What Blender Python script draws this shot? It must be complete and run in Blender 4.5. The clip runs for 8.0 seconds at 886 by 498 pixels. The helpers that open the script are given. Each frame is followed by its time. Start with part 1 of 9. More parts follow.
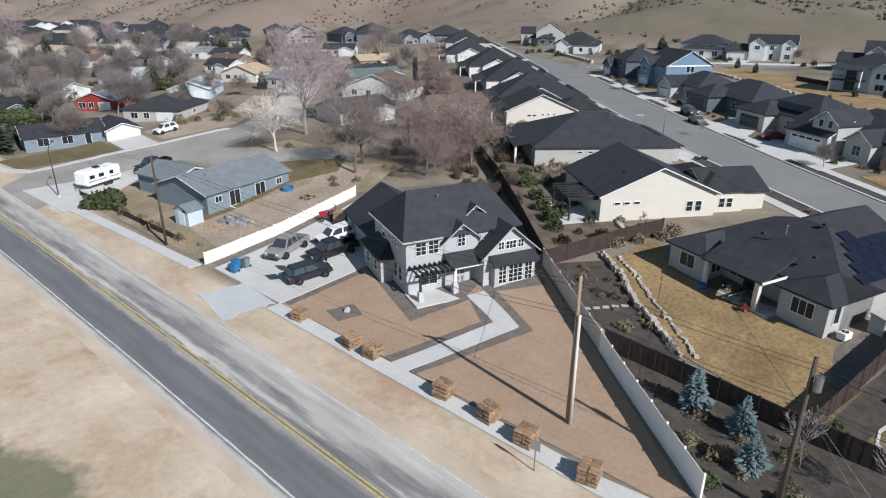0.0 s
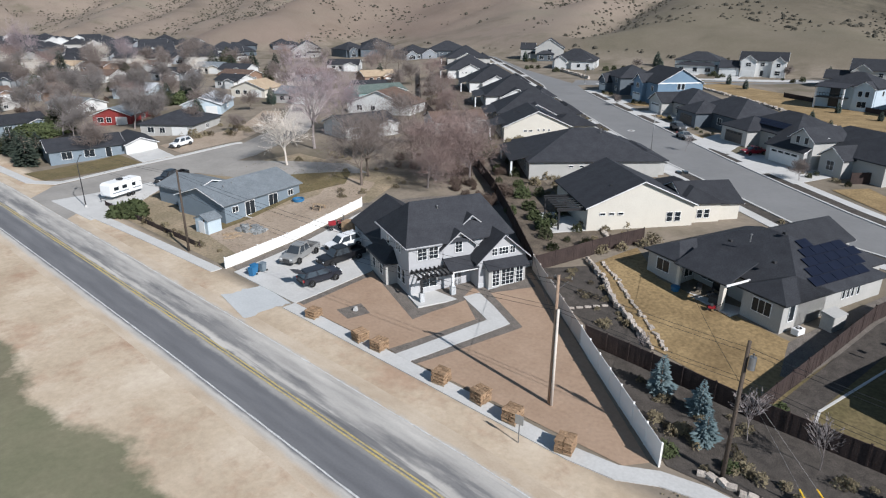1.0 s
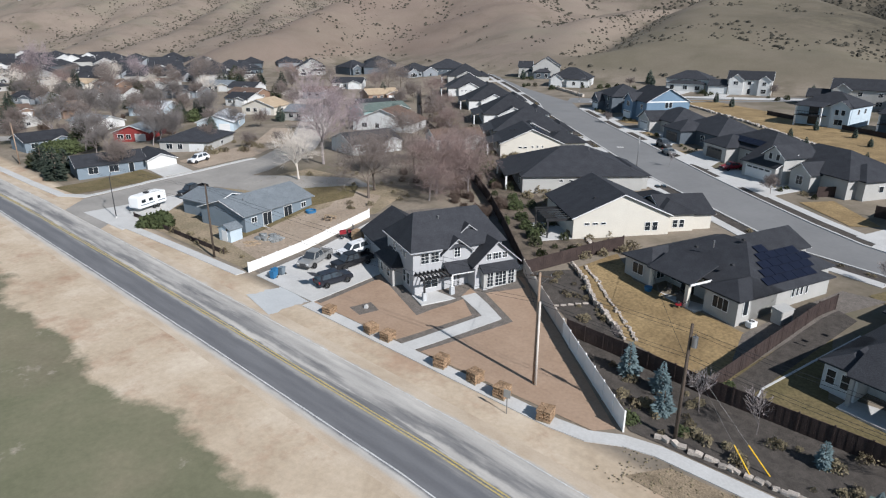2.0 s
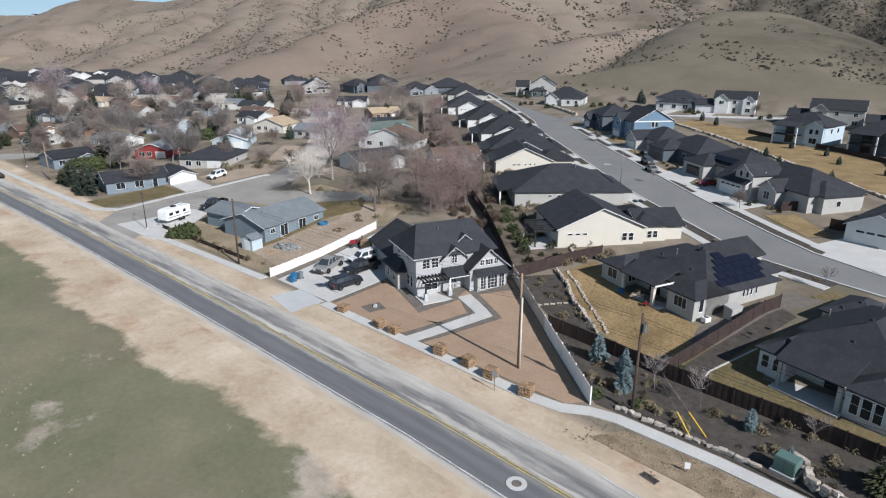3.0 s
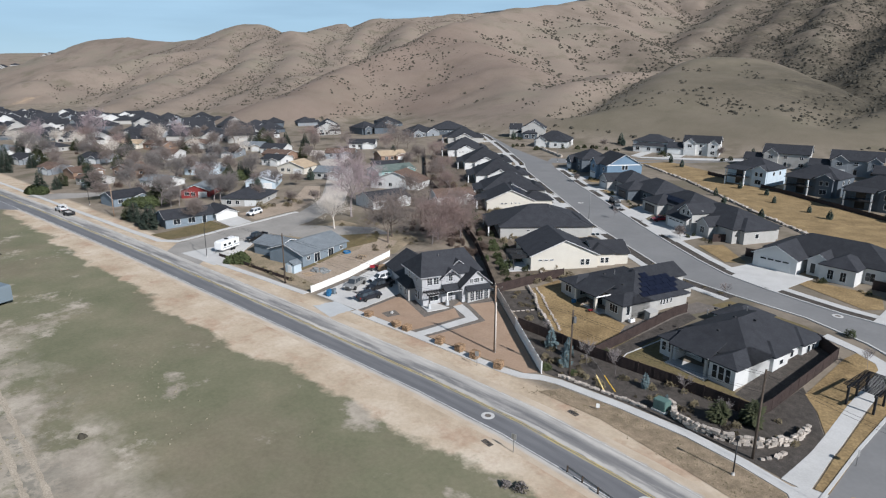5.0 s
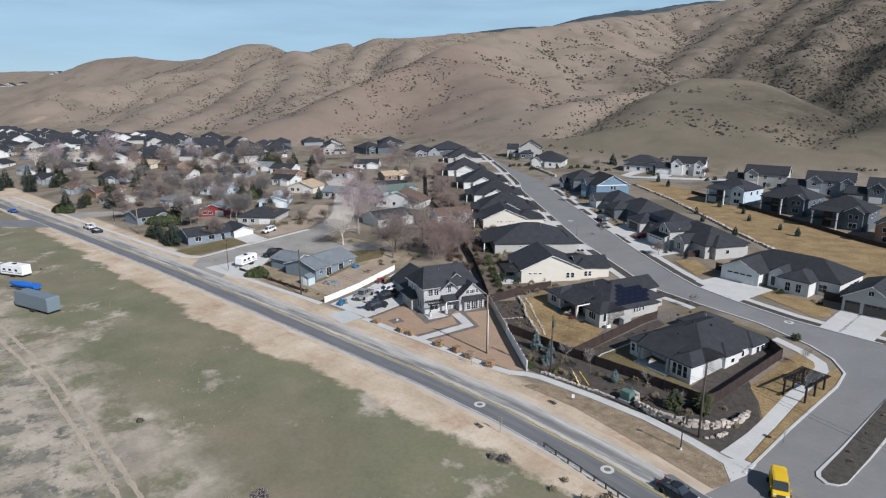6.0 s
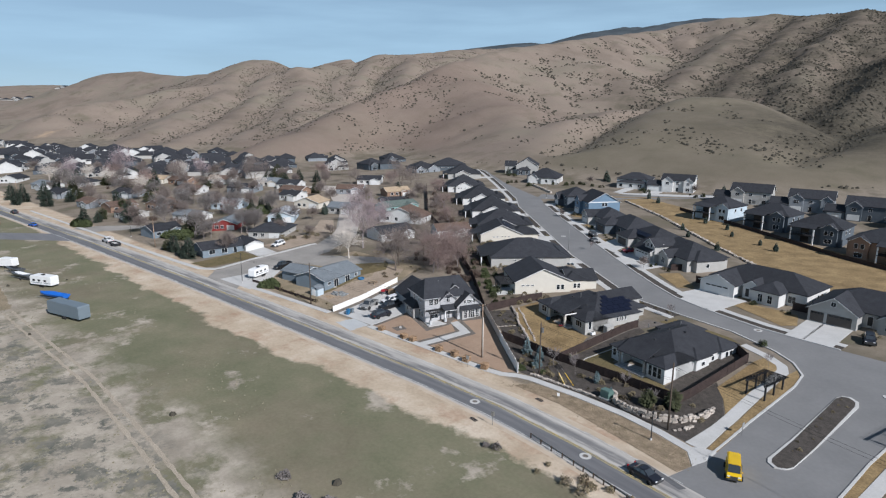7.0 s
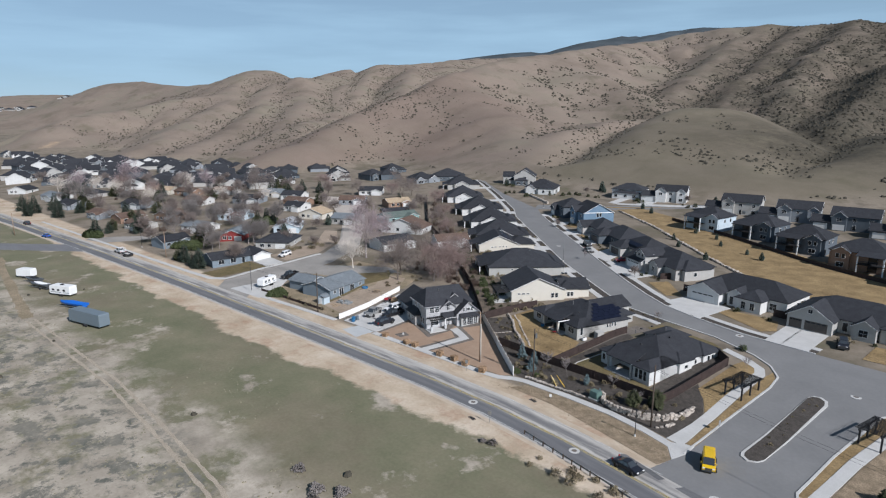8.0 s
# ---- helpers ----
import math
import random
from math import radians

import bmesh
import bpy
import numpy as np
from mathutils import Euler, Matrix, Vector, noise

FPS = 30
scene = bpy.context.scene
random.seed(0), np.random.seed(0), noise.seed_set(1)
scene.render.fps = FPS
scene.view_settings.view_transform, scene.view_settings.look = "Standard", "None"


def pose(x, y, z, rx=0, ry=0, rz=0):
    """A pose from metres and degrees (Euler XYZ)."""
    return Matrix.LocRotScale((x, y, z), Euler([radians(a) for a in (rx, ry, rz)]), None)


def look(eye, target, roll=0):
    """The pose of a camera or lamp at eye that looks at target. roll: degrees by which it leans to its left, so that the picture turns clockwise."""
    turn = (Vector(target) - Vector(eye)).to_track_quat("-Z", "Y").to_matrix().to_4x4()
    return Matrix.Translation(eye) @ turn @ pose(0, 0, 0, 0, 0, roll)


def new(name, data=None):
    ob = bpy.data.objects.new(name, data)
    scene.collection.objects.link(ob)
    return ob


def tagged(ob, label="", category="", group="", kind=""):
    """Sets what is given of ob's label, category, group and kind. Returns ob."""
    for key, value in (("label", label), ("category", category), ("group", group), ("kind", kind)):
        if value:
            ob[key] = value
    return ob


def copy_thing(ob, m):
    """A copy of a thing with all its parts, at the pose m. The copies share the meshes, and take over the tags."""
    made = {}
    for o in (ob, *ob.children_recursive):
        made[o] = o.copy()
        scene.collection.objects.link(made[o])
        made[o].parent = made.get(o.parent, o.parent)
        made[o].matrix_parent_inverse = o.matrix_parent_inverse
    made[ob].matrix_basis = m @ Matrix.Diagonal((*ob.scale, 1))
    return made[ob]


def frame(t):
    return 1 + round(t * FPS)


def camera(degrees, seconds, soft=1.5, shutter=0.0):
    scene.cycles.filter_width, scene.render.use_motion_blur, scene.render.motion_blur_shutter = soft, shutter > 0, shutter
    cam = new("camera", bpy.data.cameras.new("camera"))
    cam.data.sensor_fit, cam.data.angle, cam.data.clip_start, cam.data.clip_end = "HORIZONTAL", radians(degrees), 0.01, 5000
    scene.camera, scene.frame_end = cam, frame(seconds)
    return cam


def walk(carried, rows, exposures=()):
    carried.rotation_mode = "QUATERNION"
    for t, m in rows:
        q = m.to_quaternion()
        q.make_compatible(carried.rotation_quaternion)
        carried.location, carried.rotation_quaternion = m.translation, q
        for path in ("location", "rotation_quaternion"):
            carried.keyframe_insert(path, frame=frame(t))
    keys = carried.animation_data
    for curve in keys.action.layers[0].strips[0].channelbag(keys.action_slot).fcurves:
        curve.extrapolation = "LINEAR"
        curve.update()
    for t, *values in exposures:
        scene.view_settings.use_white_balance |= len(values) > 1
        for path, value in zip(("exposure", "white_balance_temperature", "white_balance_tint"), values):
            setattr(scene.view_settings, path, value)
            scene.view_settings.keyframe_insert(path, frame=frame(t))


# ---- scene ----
cam = camera(71, 8.0, soft=1.2)
# camera path
PATH = [
    (0, (17.121, -10.852, 26.703), (10.876, -4.002, 22.952), 0.12),
    (0.5, (19.363, -12.748, 27.551), (13.070, -5.895, 23.886), 0.21),
    (1, (21.513, -15.214, 28.580), (15.200, -8.337, 24.994), 0.19),
    (1.5, (24.170, -18.152, 29.597), (17.830, -11.249, 26.112), 0.18),
    (3, (34.525, -28.978, 33.623), (28.099, -22.010, 30.438), 0.19),
    (3.5, (38.908, -33.582, 35.346), (32.455, -26.588, 32.274), 0.20),
    (4, (43.918, -38.848, 37.388), (37.433, -31.835, 34.427), 0.15),
    (4.5, (48.996, -44.251, 39.389), (42.483, -37.213, 36.551), 0.15),
    (6, (64.136, -59.849, 45.431), (57.537, -52.758, 42.947), 0.02),
    (6.5, (68.529, -64.404, 47.033), (61.909, -57.294, 44.661), 0.13),
    (7, (71.830, -67.990, 48.379), (65.197, -60.862, 46.100), 0.20),
    (7.5, (74.607, -71.033, 49.675), (67.966, -63.892, 47.463), 0.16),
    (8, (77.230, -73.968, 51.007), (70.582, -66.816, 48.848), 0.09),
]
walk(cam, [(t, look(eye, target, roll)) for t, eye, target, roll in PATH],
     exposures=[(0.0, 0.18, 6150, 11), (3.0, 0.15, 6150, 11), (4.5, 0.12, 6150, 11), (6.5, 0.02, 6100, 12), (8.0, -0.04, 6050, 12)])

# ---- light ----
SUN_DIR = Vector((0.803, -0.105, 0.588)).normalized()      # towards the sun
world = bpy.data.worlds.new("sky")
scene.world = world
world.use_nodes = True
wn = world.node_tree.nodes
wl = world.node_tree.links
sky = wn.new("ShaderNodeTexSky")
sky.sky_type = "NISHITA"
sky.sun_disc = False
sky.sun_elevation = radians(36)
sky.sun_rotation = math.atan2(SUN_DIR.x, SUN_DIR.y)
sky.altitude = 2500
sky.dust_density = 0.12
sky.ozone_density = 2.5
# thin high cloud streaks over the sky
wc = wn.new("ShaderNodeTexCoord")
wm = wn.new("ShaderNodeMapping")
wm.inputs["Scale"].default_value = (1.6, 1.6, 14.0)
wnz = wn.new("ShaderNodeTexNoise")
wnz.inputs["Scale"].default_value = 2.2
wnz.inputs["Detail"].default_value = 5
wr = wn.new("ShaderNodeValToRGB")
wr.color_ramp.elements[0].position, wr.color_ramp.elements[1].position = 0.42, 0.75
wr.color_ramp.elements[0].color = (0.62, 0.62, 0.62, 1)
wr.color_ramp.elements[1].color = (0.92, 0.92, 0.92, 1)
wx = wn.new("ShaderNodeMixRGB")
wx.inputs["Color2"].default_value = (9.0, 13.2, 16.2, 1)
wl.new(wc.outputs["Generated"], wm.inputs["Vector"])
wl.new(wm.outputs["Vector"], wnz.inputs["Vector"])
wl.new(wnz.outputs["Fac"], wr.inputs["Fac"])
wsep = wn.new("ShaderNodeSeparateXYZ")
wl.new(wc.outputs["Generated"], wsep.inputs[0])
wlow = wn.new("ShaderNodeMapRange")
wlow.inputs["From Min"].default_value, wlow.inputs["From Max"].default_value = 0.10, 0.55
wlow.inputs["To Min"].default_value, wlow.inputs["To Max"].default_value = 1.0, 0.12
wl.new(wsep.outputs["Z"], wlow.inputs["Value"])
wmul = wn.new("ShaderNodeMath")
wmul.operation = "MULTIPLY"
wl.new(wr.outputs["Color"], wmul.inputs[0])
wl.new(wlow.outputs["Result"], wmul.inputs[1])
wl.new(wmul.outputs[0], wx.inputs["Fac"])
wl.new(sky.outputs["Color"], wx.inputs["Color1"])
wl.new(wx.outputs["Color"], wn["Background"].inputs["Color"])
wn["Background"].inputs["Strength"].default_value = 0.049
sun = new("sun", bpy.data.lights.new("sun", "SUN"))
sun.data.energy = 5.1
sun.data.angle = radians(0.55)
sun.data.color = (1.0, 0.965, 0.92)
sun.matrix_world = look((0, 0, 300), Vector((0, 0, 300)) - SUN_DIR)
scene.view_settings.exposure = 0.0


# ---- materials ----
def mat(name, a, b=None, rough=0.8, scale=1.0, bump=0.0, fine=0.0, metal=0.0, spread=0.5, vary=0.0, spec=0.3, stretch=None):
    """Two tones mixed by a large noise, broken by a finer one, with relief; scale in features a metre."""
    m = bpy.data.materials.new(name)
    m.use_nodes = True
    n, l = m.node_tree.nodes, m.node_tree.links
    p = n["Principled BSDF"]
    p.inputs["Roughness"].default_value = rough
    p.inputs["Metallic"].default_value = metal
    p.inputs["Specular IOR Level"].default_value = spec
    if b is None:
        b = tuple(c * 0.78 for c in a)
    tc = n.new("ShaderNodeTexCoord")
    vec = tc.outputs["Object"]
    if stretch:
        mp = n.new("ShaderNodeMapping")
        mp.inputs["Scale"].default_value = stretch
        l.new(vec, mp.inputs["Vector"])
        vec = mp.outputs["Vector"]
    big = n.new("ShaderNodeTexNoise")
    big.inputs["Scale"].default_value = scale
    big.inputs["Detail"].default_value = 6
    big.inputs["Roughness"].default_value = 0.6
    l.new(vec, big.inputs["Vector"])
    ramp = n.new("ShaderNodeValToRGB")
    ramp.color_ramp.elements[0].position = 0.5 - spread / 2
    ramp.color_ramp.elements[1].position = 0.5 + spread / 2
    ramp.color_ramp.elements[0].color = (*a, 1)
    ramp.color_ramp.elements[1].color = (*b, 1)
    l.new(big.outputs["Fac"], ramp.inputs["Fac"])
    col = ramp.outputs["Color"]
    small = n.new("ShaderNodeTexNoise")
    small.inputs["Scale"].default_value = scale * 14
    small.inputs["Detail"].default_value = 4
    l.new(vec, small.inputs["Vector"])
    grain = n.new("ShaderNodeMapRange")
    grain.inputs["From Min"].default_value, grain.inputs["From Max"].default_value = 0.28, 0.72
    l.new(small.outputs["Fac"], grain.inputs["Value"])
    if fine:
        mx = n.new("ShaderNodeMixRGB")
        mx.blend_type = "OVERLAY"
        mx.inputs["Fac"].default_value = fine
        l.new(col, mx.inputs["Color1"])
        l.new(grain.outputs["Result"], mx.inputs["Color2"])
        col = mx.outputs["Color"]
    if vary:
        oi = n.new("ShaderNodeObjectInfo")
        hv = n.new("ShaderNodeHueSaturation")
        mr = n.new("ShaderNodeMapRange")
        mr.inputs["To Min"].default_value = 1 - vary
        mr.inputs["To Max"].default_value = 1 + vary
        l.new(oi.outputs["Random"], mr.inputs["Value"])
        l.new(mr.outputs["Result"], hv.inputs["Value"])
        l.new(col, hv.inputs["Color"])
        col = hv.outputs["Color"]
    l.new(col, p.inputs["Base Color"])
    if bump:
        bp = n.new("ShaderNodeBump")
        bp.inputs["Strength"].default_value = bump
        bp.inputs["Distance"].default_value = 0.05
        l.new(small.outputs["Fac"], bp.inputs["Height"])
        l.new(bp.outputs["Normal"], p.inputs["Normal"])
    return m


def glass_mat(name, tint=(0.02, 0.025, 0.03)):
    m = mat(name, tint, tint, rough=0.08, spec=0.35)
    return m


M = {
    "shingle": mat("dark_shingle", (0.025, 0.026, 0.031), (0.041, 0.043, 0.049), 0.85, 0.7, 0.5, 0.35, vary=0.15),
    "shingle_grey": mat("grey_shingle", (0.14, 0.16, 0.175), (0.20, 0.222, 0.24), 0.85, 0.6, 0.5, 0.35),
    "shingle_brown": mat("brown_shingle", (0.10, 0.065, 0.05), (0.16, 0.11, 0.085), 0.85, 0.6, 0.5, 0.35),
    "shingle_light": mat("pale_roof", (0.42, 0.44, 0.46), (0.55, 0.57, 0.6), 0.7, 0.6, 0.3, 0.2),
    "shingle_tan": mat("tan_roof", (0.36, 0.27, 0.18), (0.46, 0.36, 0.25), 0.8, 0.6, 0.3, 0.3),
    "white_wall": mat("white_siding", (0.55, 0.55, 0.54), (0.65, 0.65, 0.63), 0.7, 0.5, 0.1, 0.08),
    "cream_wall": mat("cream_stucco", (0.56, 0.525, 0.46), (0.62, 0.585, 0.51), 0.8, 0.5, 0.2, 0.08),
    "grey_wall": mat("grey_siding", (0.20, 0.22, 0.24), (0.26, 0.28, 0.30), 0.75, 0.5, 0.1, 0.1),
    "greige_wall": mat("greige_siding", (0.36, 0.355, 0.335), (0.43, 0.42, 0.40), 0.75, 0.5, 0.1, 0.1),
    "siding": mat("pale_grey_siding", (0.37, 0.37, 0.38), (0.43, 0.43, 0.435), 0.7, 0.5, 0.1, 0.06),
    "slate2_wall": mat("blue_grey_siding", (0.16, 0.20, 0.235), (0.20, 0.24, 0.275), 0.75, 0.5, 0.1, 0.1),
    "blue_wall": mat("blue_siding", (0.13, 0.20, 0.28), (0.17, 0.25, 0.33), 0.75, 0.5, 0.1, 0.1),
    "slate_wall": mat("slate_siding", (0.08, 0.097, 0.115), (0.11, 0.13, 0.15), 0.75, 0.5, 0.1, 0.1),
    "red_wall": mat("red_siding", (0.22, 0.035, 0.034), (0.28, 0.05, 0.046), 0.7, 0.5, 0.1, 0.1),
    "brown_wall": mat("brown_siding", (0.22, 0.14, 0.10), (0.30, 0.20, 0.14), 0.75, 0.5, 0.1, 0.1),
    "teal_wall": mat("teal_siding", (0.22, 0.36, 0.35), (0.28, 0.42, 0.40), 0.75, 0.5, 0.1, 0.1),
    "paleblue_wall": mat("pale_blue_siding", (0.42, 0.50, 0.56), (0.5, 0.58, 0.63), 0.75, 0.5, 0.1, 0.1),
    "brick": mat("painted_brick", (0.36, 0.37, 0.38), (0.54, 0.55, 0.55), 0.85, 3.0, 0.4, 0.3),
    "trim": mat("white_trim", (0.74, 0.74, 0.73), (0.8, 0.8, 0.79), 0.6, 1.0),
    "dark_trim": mat("black_trim", (0.02, 0.02, 0.022), (0.035, 0.035, 0.037), 0.6, 2.0, 0.2),
    "glass": glass_mat("window_glass"),
    "car_glass": mat("car_glass", (0.035, 0.042, 0.05), (0.05, 0.058, 0.066), 0.04, 1.0, spec=1.0),
    "garage": mat("garage_door_white", (0.60, 0.61, 0.60), (0.68, 0.68, 0.67), 0.6, 1.0, 0.1),
    "garage_dark": mat("garage_door_brown", (0.07, 0.06, 0.055), (0.10, 0.09, 0.08), 0.6, 1.0, 0.1),
    "asphalt": mat("asphalt", (0.15, 0.15, 0.157), (0.205, 0.205, 0.21), 0.9, 0.18, 0.3, 0.10, stretch=(0.3, 1.4, 1)),
    "dusty": mat("dusty_asphalt", (0.15, 0.147, 0.147), (0.45, 0.425, 0.395), 0.92, 0.20, 0.25, 0.12, spread=0.30, stretch=(0.22, 1.5, 1)),
    "old_street": mat("faded_asphalt", (0.24, 0.225, 0.205), (0.37, 0.345, 0.315), 0.92, 0.12, 0.2, 0.06),
    "shoulder": mat("shoulder_gravel", (0.48, 0.395, 0.30), (0.62, 0.53, 0.425), 0.95, 0.3, 0.3, 0.12, stretch=(0.4, 1.4, 1)),
    "track": mat("worn_track", (0.33, 0.28, 0.215), (0.44, 0.375, 0.295), 0.95, 0.4, 0.3, 0.3),
    "junction_dark": mat("dark_asphalt", (0.11, 0.11, 0.115), (0.19, 0.188, 0.188), 0.9, 0.4, 0.3, 0.15, stretch=(0.3, 1.4, 1)),
    "track_dark": mat("polished_asphalt", (0.165, 0.165, 0.172), (0.22, 0.22, 0.225), 0.8, 0.3, 0.2, 0.10, stretch=(0.2, 1.4, 1)),
    "patch": mat("pale_seam", (0.20, 0.195, 0.19), (0.30, 0.285, 0.27), 0.9, 0.8, 0.2, 0.4),
    "twig_grey": mat("grey_twigs", (0.14, 0.125, 0.115), (0.24, 0.215, 0.205), 0.95, 0.6),
    "road_dust": mat("road_dust", (0.28, 0.265, 0.245), (0.54, 0.50, 0.45), 0.95, 0.5, 0.2, 0.2, spread=0.4, stretch=(0.3, 1.6, 1)),
    "old_concrete": mat("old_concrete", (0.38, 0.335, 0.295), (0.50, 0.45, 0.40), 0.92, 0.12, 0.2, 0.08),
    "yard_pale": mat("pale_yard_dirt", (0.27, 0.21, 0.155), (0.42, 0.34, 0.265), 0.95, 0.2, 0.5, 0.2),
    "apron": mat("apron_gravel", (0.44, 0.45, 0.45), (0.52, 0.53, 0.525), 0.92, 0.3, 0.2, 0.05),
    "mulch_light": mat("garden_mix", (0.07, 0.057, 0.044), (0.19, 0.152, 0.115), 0.95, 0.5, 0.6, 0.5),
    "street": mat("street_asphalt", (0.178, 0.177, 0.176), (0.228, 0.225, 0.222), 0.9, 0.12, 0.2, 0.04),
    "concrete": mat("concrete", (0.47, 0.46, 0.44), (0.565, 0.555, 0.535), 0.85, 0.35, 0.2, 0.07),
    "mulch": mat("dark_mulch", (0.044, 0.038, 0.033), (0.098, 0.085, 0.074), 0.95, 1.2, 0.7, 0.5),
    "soil": mat("graded_soil", (0.30, 0.205, 0.14), (0.39, 0.28, 0.20), 0.95, 0.22, 0.4, 0.10),
    "edge_gravel": mat("grey_gravel", (0.12, 0.105, 0.09), (0.19, 0.165, 0.145), 0.95, 1.2, 0.5, 0.5),
    "dry_lawn": mat("dormant_lawn", (0.165, 0.112, 0.054), (0.35, 0.25, 0.125), 0.95, 0.22, 0.6, 0.3),
    "verge": mat("rough_verge", (0.13, 0.10, 0.065), (0.37, 0.285, 0.195), 0.95, 0.55, 0.5, 0.4),
    "yard_dirt": mat("yard_dirt", (0.17, 0.145, 0.09), (0.36, 0.28, 0.195), 0.95, 0.2, 0.5, 0.25),
    # greenish brown, darkened for the house shade over the corner lawn
    "lawn": mat("winter_lawn", (0.10, 0.085, 0.038), (0.19, 0.145, 0.075), 0.95, 0.25, 0.6, 0.3),
    "rock": mat("pale_rock", (0.36, 0.31, 0.265), (0.54, 0.48, 0.42), 0.9, 2.0, 0.8, 0.4, vary=0.22),
    "fence_wood": mat("brown_fence", (0.034, 0.024, 0.022), (0.062, 0.043, 0.038), 0.9, 0.8, 0.4, 0.3),
    "vinyl": mat("white_vinyl", (0.78, 0.77, 0.74), (0.82, 0.81, 0.79), 0.5, 0.5),
    "pole": mat("pole_wood", (0.22, 0.15, 0.105), (0.40, 0.29, 0.21), 0.9, 1.2, 0.5, 0.4, stretch=(6, 6, 0.4)),
    "pole_dark": mat("creosote_wood", (0.055, 0.043, 0.035), (0.115, 0.088, 0.068), 0.9, 1.2, 0.5, 0.4, stretch=(6, 6, 0.4)),
    "steel": mat("grey_steel", (0.22, 0.22, 0.22), (0.3, 0.3, 0.3), 0.45, 2.0, metal=0.6),
    "solar": mat("solar_cell", (0.006, 0.008, 0.018), (0.010, 0.013, 0.028), 0.45, 0.8, spec=0.2),
    "yellow_paint": mat("road_yellow", (0.52, 0.40, 0.12), (0.36, 0.31, 0.20), 0.85, 0.4, 0.1, 0.25, spread=0.3),
    "white_paint": mat("road_white", (0.62, 0.62, 0.6), (0.45, 0.45, 0.44), 0.85, 0.8, 0.1, 0.4, spread=0.3),
    "bark": mat("bark", (0.11, 0.085, 0.07), (0.19, 0.155, 0.13), 0.95, 3.0, 0.5),
    "twig": mat("twigs", (0.155, 0.125, 0.112), (0.25, 0.21, 0.19), 0.95, 0.6),
    "twig_pink": mat("budding_twigs", (0.30, 0.235, 0.24), (0.40, 0.33, 0.34), 0.95, 0.6),
    "birch": mat("pale_bark", (0.52, 0.46, 0.40), (0.68, 0.62, 0.55), 0.9, 1.0),
    "twig_red": mat("reddish_twigs", (0.21, 0.15, 0.135), (0.32, 0.24, 0.215), 0.95, 0.6),
    "bark_pale": mat("grey_bark", (0.22, 0.19, 0.18), (0.32, 0.28, 0.27), 0.95, 3.0, 0.5),
    "needle_grey": mat("grey_needles", (0.05, 0.07, 0.055), (0.085, 0.11, 0.09), 0.9, 0.6),
    "sage": mat("sagebrush", (0.042, 0.038, 0.029), (0.085, 0.076, 0.058), 0.95, 0.05),
    "tuft": mat("dry_tufts", (0.16, 0.15, 0.10), (0.25, 0.225, 0.16), 0.95, 0.1),
    "needle": mat("conifer_needles", (0.030, 0.042, 0.030), (0.058, 0.072, 0.054), 0.9, 0.6),
    "blue_needle": mat("blue_spruce_needles", (0.085, 0.125, 0.13), (0.17, 0.225, 0.235), 0.9, 0.8),
    "brush": mat("brown_brush", (0.10, 0.072, 0.058), (0.17, 0.125, 0.10), 0.95, 0.6),
    "olive_leaf": mat("olive_leaves", (0.035, 0.042, 0.02), (0.075, 0.08, 0.04), 0.9, 0.6),
    "shrub": mat("shrub_leaves", (0.042, 0.056, 0.022), (0.082, 0.098, 0.042), 0.9, 0.8),
    "shrub_dry": mat("dry_shrub", (0.16, 0.13, 0.08), (0.26, 0.22, 0.14), 0.95, 0.8),
}


